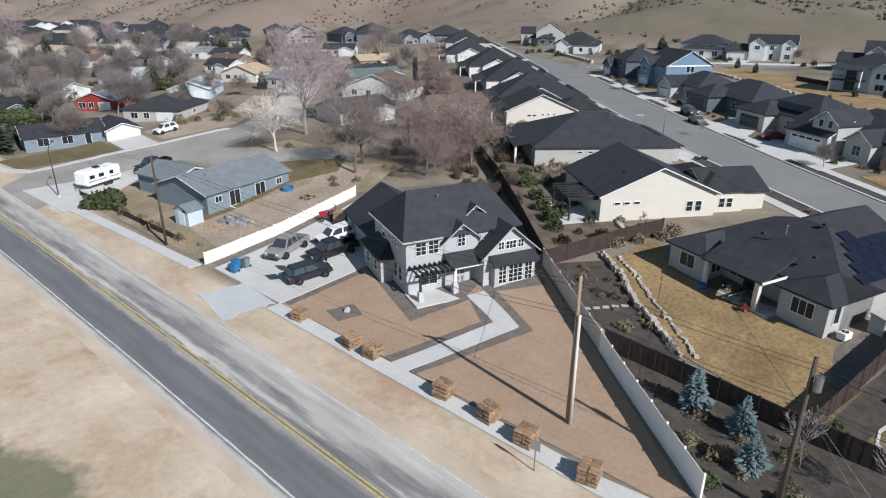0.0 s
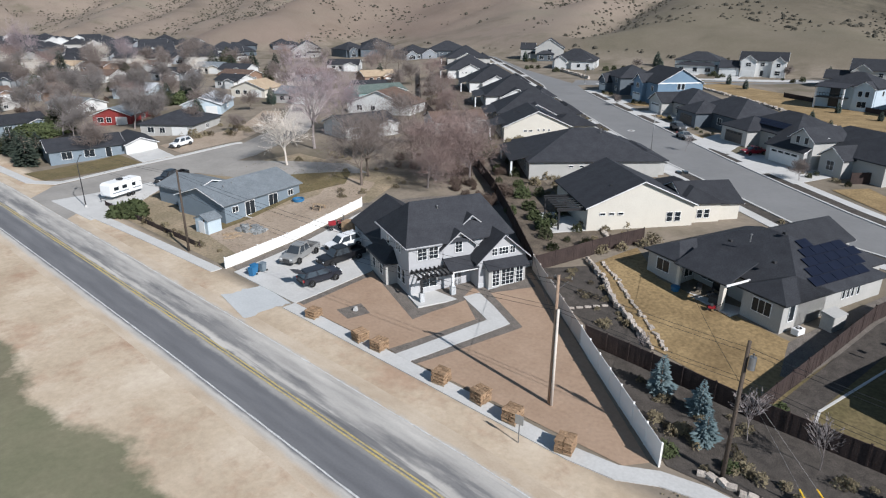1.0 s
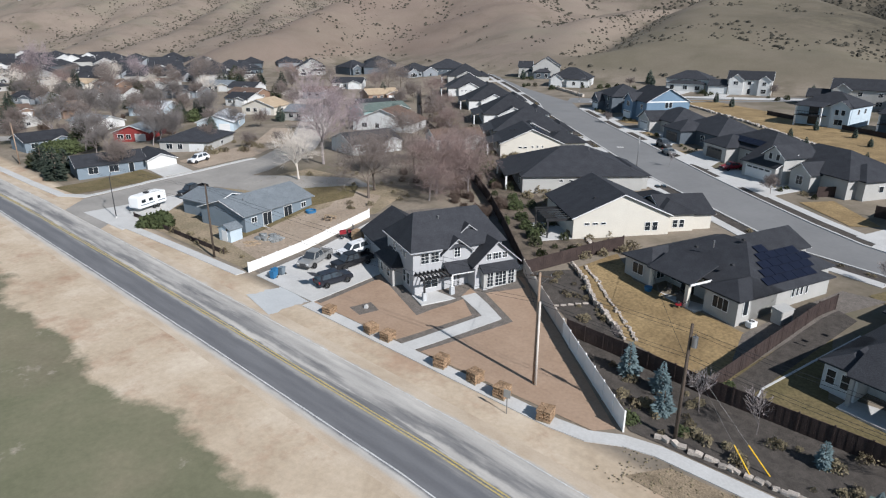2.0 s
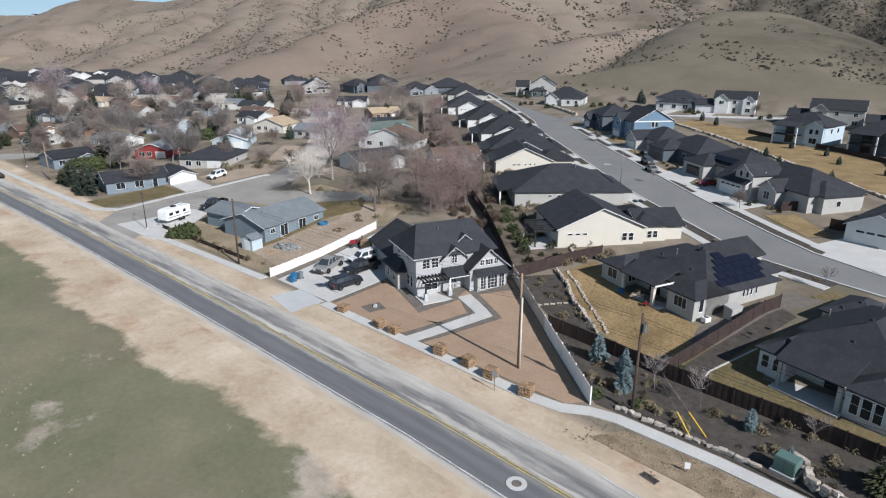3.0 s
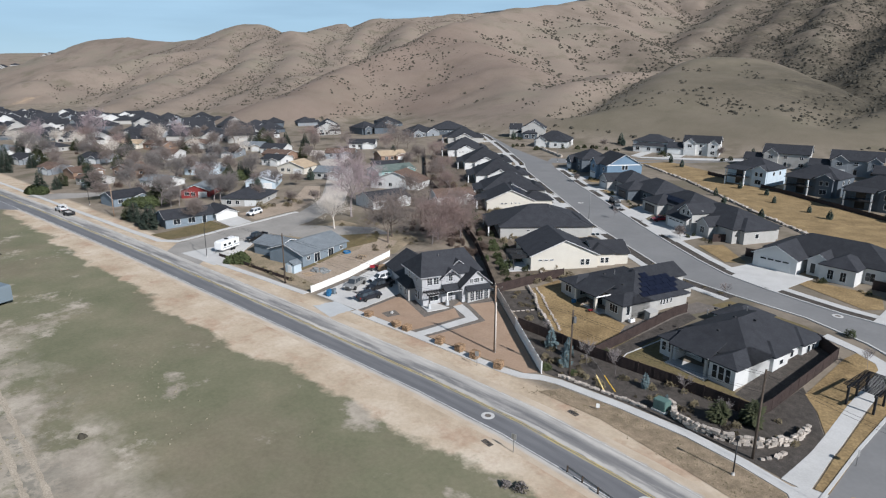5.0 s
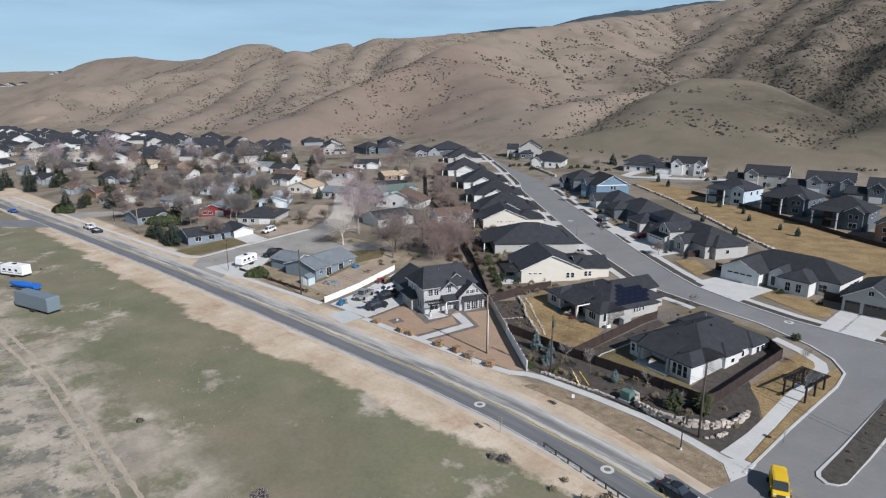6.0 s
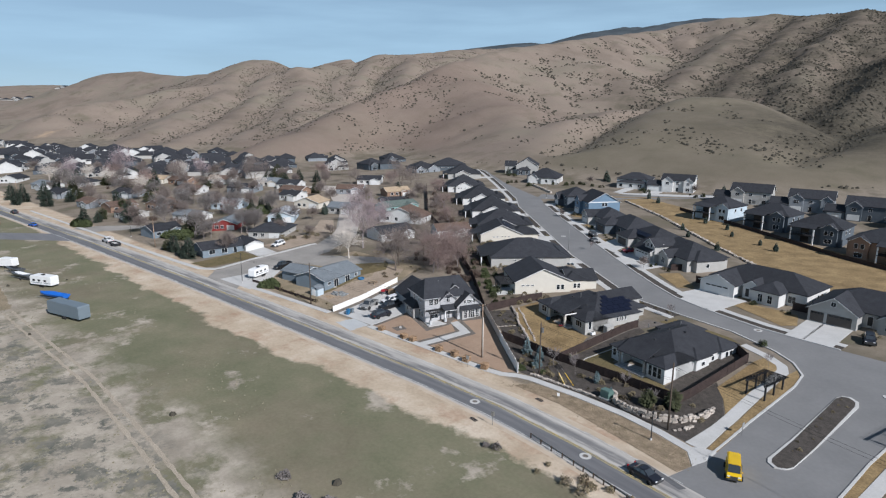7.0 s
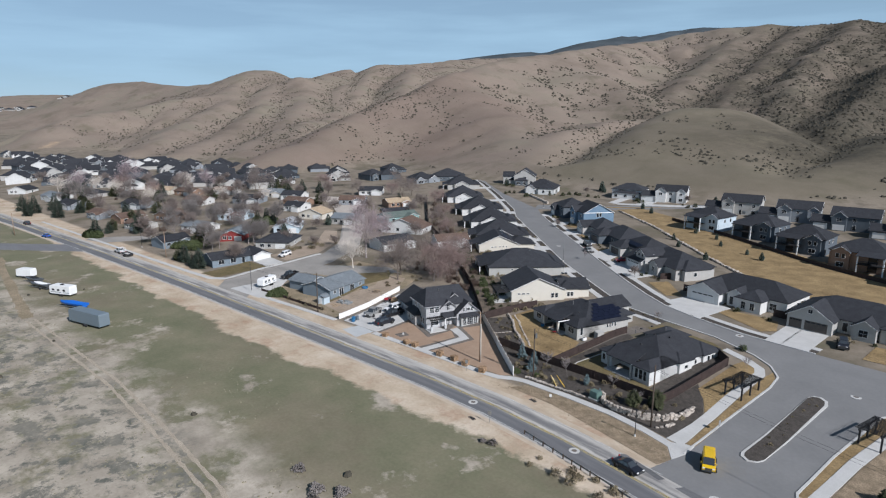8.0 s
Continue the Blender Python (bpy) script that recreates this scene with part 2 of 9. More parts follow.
# ---- mesh tools ----
class Geo:
    """Gathers vertices and faces of one mesh."""

    def __init__(self):
        self.v, self.f = [], []

    def add(self, vs, fs):
        k = len(self.v)
        self.v.extend(tuple(p) for p in vs)
        self.f.extend(tuple(i + k for i in q) for q in fs)
        return self

    def box(self, x0, x1, y0, y1, z0, z1):
        return self.add([(x0, y0, z0), (x1, y0, z0), (x1, y1, z0), (x0, y1, z0), (x0, y0, z1), (x1, y0, z1), (x1, y1, z1), (x0, y1, z1)],
                        [(3, 2, 1, 0), (4, 5, 6, 7), (0, 1, 5, 4), (1, 2, 6, 5), (2, 3, 7, 6), (3, 0, 4, 7)])

    def prism(self, poly, axis, a, b):
        """A polygon (u, w) pushed along an axis from a to b. axis x: (y, z); y: (x, z); z: (x, y)."""
        def at(u, w, s):
            return {"x": (s, u, w), "y": (u, s, w), "z": (u, w, s)}[axis]
        n = len(poly)
        vs = [at(u, w, a) for u, w in poly] + [at(u, w, b) for u, w in poly]
        fs = [tuple(range(n))[::-1], tuple(range(n, 2 * n))] + [(i, (i + 1) % n, n + (i + 1) % n, n + i) for i in range(n)]
        return self.add(vs, fs)

    def tube(self, p, q, r0, r1, n=6, caps=True):
        p, q = Vector(p), Vector(q)
        d = (q - p)
        if d.length < 1e-6:
            return self
        d.normalize()
        u = d.cross(Vector((0, 0, 1)) if abs(d.z) < 0.9 else Vector((1, 0, 0))).normalized()
        w = d.cross(u)
        vs = []
        for c, r in ((p, r0), (q, r1)):
            for i in range(n):
                a = 2 * math.pi * i / n
                vs.append(c + u * (r * math.cos(a)) + w * (r * math.sin(a)))
        fs = [(i, (i + 1) % n, n + (i + 1) % n, n + i) for i in range(n)]
        if caps:
            fs += [tuple(range(n))[::-1], tuple(range(n, 2 * n))]
        return self.add(vs, fs)

    def xf(self, m):
        self.v = [tuple(m @ Vector(p)) for p in self.v]
        return self

    def mesh(self, name, smooth=False):
        me = bpy.data.meshes.new(name)
        me.from_pydata(self.v, [], self.f)
        bm = bmesh.new()
        bm.from_mesh(me)
        bmesh.ops.recalc_face_normals(bm, faces=bm.faces)
        bm.to_mesh(me)
        bm.free()
        if smooth:
            me.polygons.foreach_set("use_smooth", [True] * len(me.polygons))
        return me


def part(name, geo, material, parent, label="", smooth=False):
    ob = new(name, geo.mesh(name, smooth) if isinstance(geo, Geo) else geo)
    if not ob.data.materials:
        ob.data.materials.append(M[material] if isinstance(material, str) else material)
    ob.parent = parent
    if label:
        ob["label"] = label
    return ob


def thing(name, m, label, category, group="", kind=""):
    ob = new(name)
    ob.matrix_world = m
    return tagged(ob, label, category, group, kind)


# ---- ground ----
def ground_z(x, y):
    return 0.025 * min(max(0.0, y - 20.0), 8.0) + 0.0909 * min(max(0.0, y - 28.0), 22.0) + 0.025 * max(0.0, y - 50.0)


def on(x, y, rz=0.0, dz=0.0):
    return pose(x, y, ground_z(x, y) + dz, 0, 0, rz)


RIDGES = []


def ridge(fall, ribs, crown, *line):
    """A crest line (x, y, height) with the slope of its flanks, the depth of their gullies and the roundness of its top."""
    RIDGES.append((fall, ribs, crown, line))


# spur and crest of the central hill
ridge(0.44, 3, 24, (-369, 230, 24), (-406, 314, 42), (-429, 395, 66), (-454, 497, 96), (-465, 581, 113), (-453, 678, 126), (-451, 763, 138))
# main crest
ridge(0.44, 9, 26, (-451, 763, 138), (-453, 867, 155), (-447, 950, 164), (-427, 1015, 174), (-405, 1057, 185), (-362, 1096, 194), (-286, 1122, 196), (-216, 1121, 190), (-142, 1106, 189), (-103, 1082, 182), (17, 1024, 163))
# forward shoulder of the central hill
ridge(0.42, 2, 30, (-454, 497, 96), (-378, 458, 71), (-296, 396, 47), (-229, 334, 28), (-206, 308, 20))
# right shoulder and its ribs
ridge(0.42, 3, 25, (-457, 712, 129), (-362, 665, 100), (-296, 634, 78), (-245, 598, 56), (-226, 570, 34))
ridge(0.46, 2, 10, (-463, 633, 119), (-383, 581, 84), (-296, 506, 47), (-228, 431, 22))
ridge(0.46, 2, 10, (-455, 689, 126), (-376, 633, 89), (-289, 546, 50), (-231, 476, 27))
# brushy spurs below the main crest
ridge(0.44, 10, 16, (-286, 1122, 196), (-281, 956, 147), (-264, 791, 101), (-248, 679, 70), (-239, 628, 56), (-232, 590, 36))
ridge(0.44, 10, 16, (-142, 1106, 189), (-142, 891, 130), (-130, 740, 88), (-112, 621, 58), (-110, 569, 47), (-110, 545, 30))
ridge(0.60, 10, 14, (17, 1024, 163), (-24, 851, 123), (-40, 717, 89), (-43, 606, 60), (-44, 524, 39))
ridge(0.46, 10, 16, (-216, 1121, 190), (-210, 936, 137), (-199, 772, 91), (-182, 662, 62), (-172, 590, 34))
# low dome and its forward slope
ridge(0.26, 1.5, 45, (-154, 288, 12), (-153, 359, 30), (-150, 416, 46), (-144, 473, 53), (-114, 490, 53), (-75, 480, 47), (-47, 452, 39), (-18, 397, 27))
ridge(0.22, 1.0, 40, (-130, 483, 53), (-89, 398, 36), (-55, 325, 22))
# low hill at the foot of the dome
ridge(0.26, 2, 35, (-21, 314, 16), (-10, 368, 24), (13, 402, 31), (45, 445, 37), (96, 446, 41))
# wooded range behind
ridge(0.24, 10, 30, (-1489, 1611, 226), (-1377, 1708, 244), (-1267, 1792, 259), (-1207, 1834, 248), (-1134, 1881, 266), (-992, 1962, 304), (-906, 2005, 296), (-863, 2025, 312), (-751, 2072, 321), (-642, 2111, 315), (-490, 2155, 306))
# back crest
ridge(0.30, 8, 30, (-948, 725, 119), (-946, 760, 133), (-928, 828, 147), (-860, 827, 143), (-850, 908, 153), (-879, 1082, 171), (-778, 1278, 187))
# hills across the valley
ridge(0.44, 6, 18, (-948, 725, 119), (-860, 592, 111), (-743, 515, 79), (-651, 420, 50), (-541, 314, 26), (-469, 240, 14))
ridge(0.44, 6, 18, (-890, 794, 142), (-770, 659, 97), (-671, 528, 62), (-585, 426, 35))
ridge(0.44, 6, 18, (-824, 793, 138), (-670, 620, 93), (-585, 506, 61))
# long western crest and its spurs
ridge(0.38, 8, 24, (-860, 592, 111), (-926, 585, 108), (-1012, 599, 127), (-1037, 596, 128), (-1076, 588, 123), (-1177, 592, 109), (-1279, 567, 104), (-1391, 561, 111), (-1502, 555, 121), (-1624, 515, 114), (-1735, 496, 91))
ridge(0.42, 8, 20, (-1037, 596, 128), (-867, 451, 85), (-718, 326, 53), (-626, 241, 30), (-563, 183, 15))
ridge(0.42, 8, 20, (-1012, 599, 127), (-783, 436, 74), (-662, 346, 46), (-562, 257, 23), (-518, 210, 13))
ridge(0.34, 7, 24, (-873, 439, 80), (-885, 370, 68), (-876, 290, 53), (-857, 223, 44), (-836, 186, 35), (-794, 153, 16))
# distant rise
ridge(0.15, 2, 40, (-2508, 199, 81), (-2463, 481, 97), (-2440, 576, 106), (-2408, 689, 105), (-2381, 772, 97))
# distant shelf
ridge(0.09, 0, 120, (-2006, 187, 62), (-1842, 489, 49))

# floors of the draws that cut between them: slope of the sides, then the line of the floor
VALLEYS = []
VALLEYS.append((0.50, [(-150, 285, 12), (-175, 381, 25), (-199, 503, 44), (-217, 561, 52), (-279, 643, 77), (-337, 702, 95)]))
VALLEYS.append((0.45, [(-192, 507, 47), (-184, 554, 45), (-156, 586, 43), (-119, 587, 40), (-81, 557, 34), (-39, 474, 27), (-18, 417, 25), (-19, 355, 18), (-19, 304, 15)]))
VALLEYS.append((0.50, [(-18, 417, 25), (-16, 509, 30), (-3, 601, 37)]))
VALLEYS.append((0.50, [(-83, 566, 36), (-90, 667, 56), (-95, 779, 82)]))
VALLEYS.append((0.42, [(-431, 226, 17), (-490, 319, 22), (-587, 441, 35), (-660, 541, 51), (-722, 623, 75), (-807, 707, 99)]))
VALLEYS.append((0.40, [(-546, 198, 13), (-634, 292, 25), (-759, 397, 49), (-906, 503, 82)]))
VALLEYS.append((0.40, [(-588, 406, 37), (-710, 510, 62), (-821, 612, 87)]))
VALLEYS.append((0.36, [(-677, 192, 11), (-752, 276, 32), (-836, 381, 53)]))


def hill_field(X, Y):
    """Height of the hills above the plain: flanks falling off from crest lines, cut by gullies that run down them."""
    A, B, fine = X.copy(), Y.copy(), np.zeros_like(X)
    for i in np.ndindex(X.shape):
        a, b = X[i], Y[i]
        A[i] += 12 * noise.noise((a / 120, b / 120, 1.3)) + 5 * noise.noise((a / 45, b / 45, 5.1))
        B[i] += 12 * noise.noise((a / 120, b / 120, 7.7)) + 5 * noise.noise((a / 45, b / 45, 9.4))
        fine[i] = noise.noise((a / 60, b / 60, 3.3)) + 0.5 * noise.noise((a / 24, b / 24, 6.1))
    first_h, second_h = np.full_like(X, -1e9), np.full_like(X, -1e9)
    total = np.zeros_like(X)
    along, off, depth = np.zeros_like(X), np.zeros_like(X), np.zeros_like(X)
    for k, (fall, ribs, crown, line) in enumerate(RIDGES):
        best, s_best, d_best, run = np.full_like(X, -1e9), np.zeros_like(X), np.zeros_like(X), 130.0 * k
        for (x0, y0, z0), (x1, y1, z1) in zip(line, line[1:]):
            dx, dy = x1 - x0, y1 - y0
            t = np.clip(((A - x0) * dx + (B - y0) * dy) / (dx * dx + dy * dy), 0, 1)
            d = np.hypot(A - x0 - t * dx, B - y0 - t * dy)
            side = np.sign((A - x0) * dy - (B - y0) * dx)
            h = z0 + t * (z1 - z0) - fall * (np.sqrt(d * d + crown * crown) - crown)
            win = h > best
            best, s_best, d_best = np.where(win, h, best), np.where(win, run + t * math.hypot(dx, dy) + 37 * side, s_best), np.where(win, d, d_best)
            run += math.hypot(dx, dy)
        top = best > first_h
        second_h = np.where(top, first_h, np.maximum(second_h, best))
        along, off, depth = np.where(top, s_best, along), np.where(top, d_best, off), np.where(top, ribs, depth)
        first_h = np.where(top, best, first_h)
        total += np.exp(np.clip(best, -200, 400) / 2.2)
    up = 2.2 * np.log(total + 1e-9)
    cut = np.zeros_like(X)
    for i in np.ndindex(X.shape):
        s, d = along[i], off[i]
        cut[i] = 1.0 - min(1.0, 3.2 * abs(noise.noise((s / 62 + 0.25 * noise.noise((d / 40, s / 90, 2.0)), d / 420, 4.2)))) + 0.4 * (1.0 - min(1.0, 3.0 * abs(noise.noise((s / 25, d / 260, 8.8)))))
    up -= cut * depth * np.clip(off / 60, 0, 1) * np.clip((first_h - second_h) / 9, 0, 1)
    for rise, line in VALLEYS:
        floor_h = np.full_like(X, 1e9)
        for (x0, y0, z0), (x1, y1, z1) in zip(line, line[1:]):
            dx, dy = x1 - x0, y1 - y0
            t = np.clip(((A - x0) * dx + (B - y0) * dy) / (dx * dx + dy * dy), 0, 1)
            floor_h = np.minimum(floor_h, z0 + t * (z1 - z0) + rise * np.hypot(A - x0 - t * dx, B - y0 - t * dy))
        h = np.clip(0.5 + 0.5 * (floor_h - up) / 7.0, 0, 1)
        up = floor_h * (1 - h) + up * h - 7.0 * h * (1 - h)
    up -= 0.025 * np.clip(Y - 20, 0, 8) + 0.0909 * np.clip(Y - 28, 0, 22) + 0.025 * np.maximum(0, Y - 50)
    up = np.where(up > 4, up, np.where(up < -4, 0, (up + 4) ** 2 / 16))
    up += fine * np.clip(up / 25, 0, 1) * 2.6
    return up * np.clip((Y - 70) / 80, 0, 1)


HILL_X = np.unique(np.concatenate([np.linspace(-3200, -1100, 60), np.linspace(-1100, 260, 218), np.linspace(260, 2400, 30)]))
HILL_Y = np.unique(np.concatenate([np.linspace(-2400, -150, 24), np.linspace(-150, 20, 18), np.array([20, 24, 28, 39, 50]), np.linspace(60, 160, 11), np.linspace(160, 1150, 160), np.linspace(1150, 3000, 44)]))
HILL_H = np.zeros((len(HILL_Y), len(HILL_X)))
HILL_H[HILL_Y > 60] = hill_field(*np.meshgrid(HILL_X, HILL_Y[HILL_Y > 60]))


# a level bench for the houses at the foot of the hill
HILL_STEP = np.clip((HILL_Y - 240.0) / 32.0, 0, 1)[:, None]
HILL_KEEP = np.clip((np.abs(HILL_X + 70.0) - 120.0) / 30.0, 0, 1)[None, :]
HILL_H = HILL_H * np.maximum(HILL_STEP * HILL_STEP * (3 - 2 * HILL_STEP), HILL_KEEP)


def hill_at(x, y):
    """Height of the hills above the plain, from the same grid as the ground."""
    i, j = np.clip(np.searchsorted(HILL_X, x) - 1, 0, len(HILL_X) - 2), np.clip(np.searchsorted(HILL_Y, y) - 1, 0, len(HILL_Y) - 2)
    u, v = (x - HILL_X[i]) / (HILL_X[i + 1] - HILL_X[i]), (y - HILL_Y[j]) / (HILL_Y[j + 1] - HILL_Y[j])
    return (HILL_H[j, i] * (1 - u) + HILL_H[j, i + 1] * u) * (1 - v) + (HILL_H[j + 1, i] * (1 - u) + HILL_H[j + 1, i + 1] * u) * v


def build_ground():
    xs, ys = HILL_X, HILL_Y
    X, Y = np.meshgrid(xs, ys)
    Z = 0.025 * np.clip(Y - 20, 0, 8) + 0.0909 * np.clip(Y - 28, 0, 22) + 0.025 * np.maximum(0, Y - 50) + HILL_H
    nx, ny = len(xs), len(ys)
    verts = np.stack([X.ravel(), Y.ravel(), Z.ravel() - 0.03], 1)
    faces = [(j * nx + i, j * nx + i + 1, (j + 1) * nx + i + 1, (j + 1) * nx + i) for j in range(ny - 1) for i in range(nx - 1)]
    me = bpy.data.meshes.new("ground")
    me.from_pydata(verts.tolist(), [], faces)
    me.polygons.foreach_set("use_smooth", [True] * len(me.polygons))
    ob = new("ground", me)
    me.materials.append(ground_mat())
    tagged(ob, "tan dirt and thin green field rising to dry brown hills", "ground", kind="structure")
    return ob


def ground_mat():
    m = bpy.data.materials.new("open_ground")
    m.use_nodes = True
    n, l = m.node_tree.nodes, m.node_tree.links
    p = n["Principled BSDF"]
    p.inputs["Roughness"].default_value = 0.95
    p.inputs["Specular IOR Level"].default_value = 0.1
    geo = n.new("ShaderNodeNewGeometry")
    sep = n.new("ShaderNodeSeparateXYZ")
    l.new(geo.outputs["Position"], sep.inputs[0])

    def nz(scale, detail=6, rough=0.6, off=0.0):
        mp = n.new("ShaderNodeMapping")
        mp.inputs["Location"].default_value = (off, off * 0.7, 0)
        l.new(geo.outputs["Position"], mp.inputs["Vector"])
        t = n.new("ShaderNodeTexNoise")
        t.inputs["Scale"].default_value = scale
        t.inputs["Detail"].default_value = detail
        t.inputs["Roughness"].default_value = rough
        l.new(mp.outputs["Vector"], t.inputs["Vector"])
        return t.outputs["Fac"]

    def ramp(fac, stops):
        r = n.new("ShaderNodeValToRGB")
        while len(r.color_ramp.elements) < len(stops):
            r.color_ramp.elements.new(0.5)
        for e, (pos, c) in zip(r.color_ramp.elements, stops):
            e.position, e.color = pos, (*c, 1) if not isinstance(c, (int, float)) else (c, c, c, 1)
        l.new(fac, r.inputs["Fac"])
        return r.outputs["Color"]

    def calc(op, a, b=None):
        t = n.new("ShaderNodeMath")
        t.operation = op
        for i, v in enumerate((a, b)):
            if v is None:
                continue
            if isinstance(v, (int, float)):
                t.inputs[i].default_value = v
            else:
                l.new(v, t.inputs[i])
        return t.outputs[0]

    def mix(fac, a, b):
        t = n.new("ShaderNodeMixRGB")
        l.new(fac, t.inputs["Fac"])
        l.new(a, t.inputs["Color1"])
        l.new(b, t.inputs["Color2"])
        return t.outputs["Color"]

    def span(v, a, b):
        t = n.new("ShaderNodeMapRange")
        t.inputs["From Min"].default_value, t.inputs["From Max"].default_value = a, b
        l.new(v, t.inputs["Value"])
        return t.outputs["Result"]

    x, y, z = sep.outputs
    sand = ramp(nz(0.09), [(0.3, (0.38, 0.295, 0.207)), (0.5, (0.505, 0.41, 0.305)), (0.70, (0.62, 0.53, 0.42))])
    sand = mix(span(nz(0.13, 7, 0.7, off=300), 0.50, 0.66), sand, ramp(nz(0.4, off=310), [(0.3, (0.35, 0.235, 0.16)), (0.7, (0.47, 0.345, 0.25))]))
    green = ramp(nz(0.07, off=30), [(0.3, (0.138, 0.142, 0.086)), (0.5, (0.18, 0.174, 0.112)), (0.7, (0.24, 0.212, 0.145))])
    green = mix(calc("MULTIPLY", span(nz(0.035, 7, 0.65, off=260), 0.48, 0.62), 0.7), green, ramp(nz(0.2, off=270), [(0.3, (0.165, 0.142, 0.098)), (0.7, (0.235, 0.20, 0.145))]))
    bare = ramp(nz(0.12, off=70), [(0.3, (0.25, 0.215, 0.17)), (0.7, (0.50, 0.44, 0.36))])
    scrub = ramp(nz(0.35, off=11), [(0.35, (0.13, 0.13, 0.11)), (0.65, (0.24, 0.22, 0.18))])
    hill = ramp(nz(0.012, 8, 0.65), [(0.3, (0.18, 0.145, 0.116)), (0.5, (0.24, 0.194, 0.157)), (0.72, (0.21, 0.188, 0.142))])
    yard = ramp(nz(0.06, off=5), [(0.25, (0.105, 0.09, 0.07)), (0.45, (0.25, 0.21, 0.165)), (0.6, (0.165, 0.14, 0.105)), (0.75, (0.125, 0.12, 0.075))])
    # field south of the road: sandy verge, green sward, then bare and scrubby patches
    wob = calc("MULTIPLY", calc("SUBTRACT", nz(0.06, 7, 0.65, off=17), 0.5), 15.0)
    edge = calc("ADD", y, wob)
    xs = calc("MULTIPLY", x, -0.02)
    verge = span(calc("ADD", edge, calc("MULTIPLY", calc("ABSOLUTE", calc("ADD", x, 55.0)), -0.02)), -4.9, -6.2)
    fieldmix = mix(span(nz(0.05, 7, 0.7, off=47), 0.56, 0.62), green, bare)
    fieldmix = mix(calc("MULTIPLY", span(calc("ADD", edge, calc("MULTIPLY", wob, 0.6)), -27.0, -33.0), span(nz(0.11, 8, 0.7, off=90), 0.40, 0.52)), fieldmix, bare)
    fieldmix = mix(calc("MULTIPLY", span(edge, -34.0, -40.0), span(nz(0.2, 8, 0.75, off=120), 0.50, 0.56)), fieldmix, scrub)
    south = mix(verge, sand, fieldmix)
    north = mix(span(calc("ADD", y, calc("MULTIPLY", wob, 0.05)), 15.5, 17.0), sand, yard)
    plain = mix(span(y, 9.0, 11.0), south, north)
    dist = calc("SUBTRACT", z, calc("ADD", calc("MULTIPLY", y, 0.025), 0.95))
    slope = span(dist, 1.0, 5.0)
    hillc = mix(span(nz(0.03, 8, 0.7, off=200), 0.52, 0.66), hill, ramp(nz(0.2, off=3), [(0.3, (0.15, 0.125, 0.095)), (0.7, (0.19, 0.165, 0.125))]))
    # brush of the east slopes and gorge; its dark tones also hold their shade
    brush = ramp(nz(0.25, 6, 0.7, off=33), [(0.35, (0.05, 0.046, 0.036)), (0.65, (0.105, 0.09, 0.068))])
    east = span(calc("ADD", x, calc("MULTIPLY", y, 0.12)), -250.0, -110.0)
    cover = calc("MULTIPLY", calc("MULTIPLY", east, span(calc("ADD", y, calc("MULTIPLY", calc("MAXIMUM", calc("ADD", x, 95.0), 0.0), 1.7)), 490.0, 560.0)), span(nz(0.03, 8, 0.7, off=61), 0.22, 0.60))
    hillc = mix(calc("MULTIPLY", cover, 0.9), hillc, brush)
    gorge = calc("MULTIPLY", calc("MULTIPLY", span(x, -110.0, -45.0), span(y, 310.0, 370.0)), span(nz(0.05, 8, 0.7, off=88), 0.25, 0.52))
    olive = ramp(nz(0.03, 7, 0.7, off=150), [(0.35, (0.115, 0.104, 0.07)), (0.65, (0.17, 0.148, 0.108))])
    dome = calc("MULTIPLY", span(x, -190.0, -130.0), span(y, 540.0, 470.0))
    hillc = mix(calc("MULTIPLY", dome, 0.7), hillc, olive)
    hillc = mix(calc("MULTIPLY", gorge, 0.9), hillc, brush)
    ruddy = ramp(nz(0.02, 7, 0.7, off=210), [(0.35, (0.175, 0.128, 0.104)), (0.65, (0.225, 0.172, 0.14))])
    face = calc("MULTIPLY", calc("MULTIPLY", span(x, -490.0, -420.0), span(x, -190.0, -290.0)), span(calc("ADD", y, calc("MULTIPLY", x, 0.35)), 400.0, 330.0))
    hillc = mix(calc("MULTIPLY", face, 0.6), hillc, ruddy)
    cut = calc("ADD", calc("ABSOLUTE", calc("ADD", calc("SUBTRACT", x, -773.0), calc("MULTIPLY", calc("SUBTRACT", y, 154.0), 0.5))), calc("MULTIPLY", calc("ABSOLUTE", calc("SUBTRACT", y, 154.0)), 0.35))
    hillc = mix(calc("MULTIPLY", span(calc("ADD", cut, calc("MULTIPLY", nz(0.08, 6, 0.7, off=44), 30.0)), 24.0, 15.0), 0.9), hillc, ramp(nz(0.1, off=9), [(0.3, (0.33, 0.24, 0.16)), (0.7, (0.42, 0.32, 0.22))]))
    # far range: conifer cover, with the blue of distant haze mixed into its colour
    wood = ramp(nz(0.01, 8, 0.7, off=77), [(0.35, (0.05, 0.062, 0.07)), (0.65, (0.095, 0.11, 0.12))])
    hillc = mix(span(calc("SUBTRACT", y, calc("MULTIPLY", x, 0.35)), 1750.0, 1950.0), hillc, wood)
    col = mix(slope, plain, hillc)
    fine = n.new("ShaderNodeMixRGB")
    fine.blend_type = "OVERLAY"
    fine.inputs["Fac"].default_value = 0.28
    l.new(col, fine.inputs["Color1"])
    l.new(nz(1.6, 6, 0.7), fine.inputs["Color2"])
    l.new(fine.outputs["Color"], p.inputs["Base Color"])
    bp = n.new("ShaderNodeBump")
    bp.inputs["Strength"].default_value = 0.5
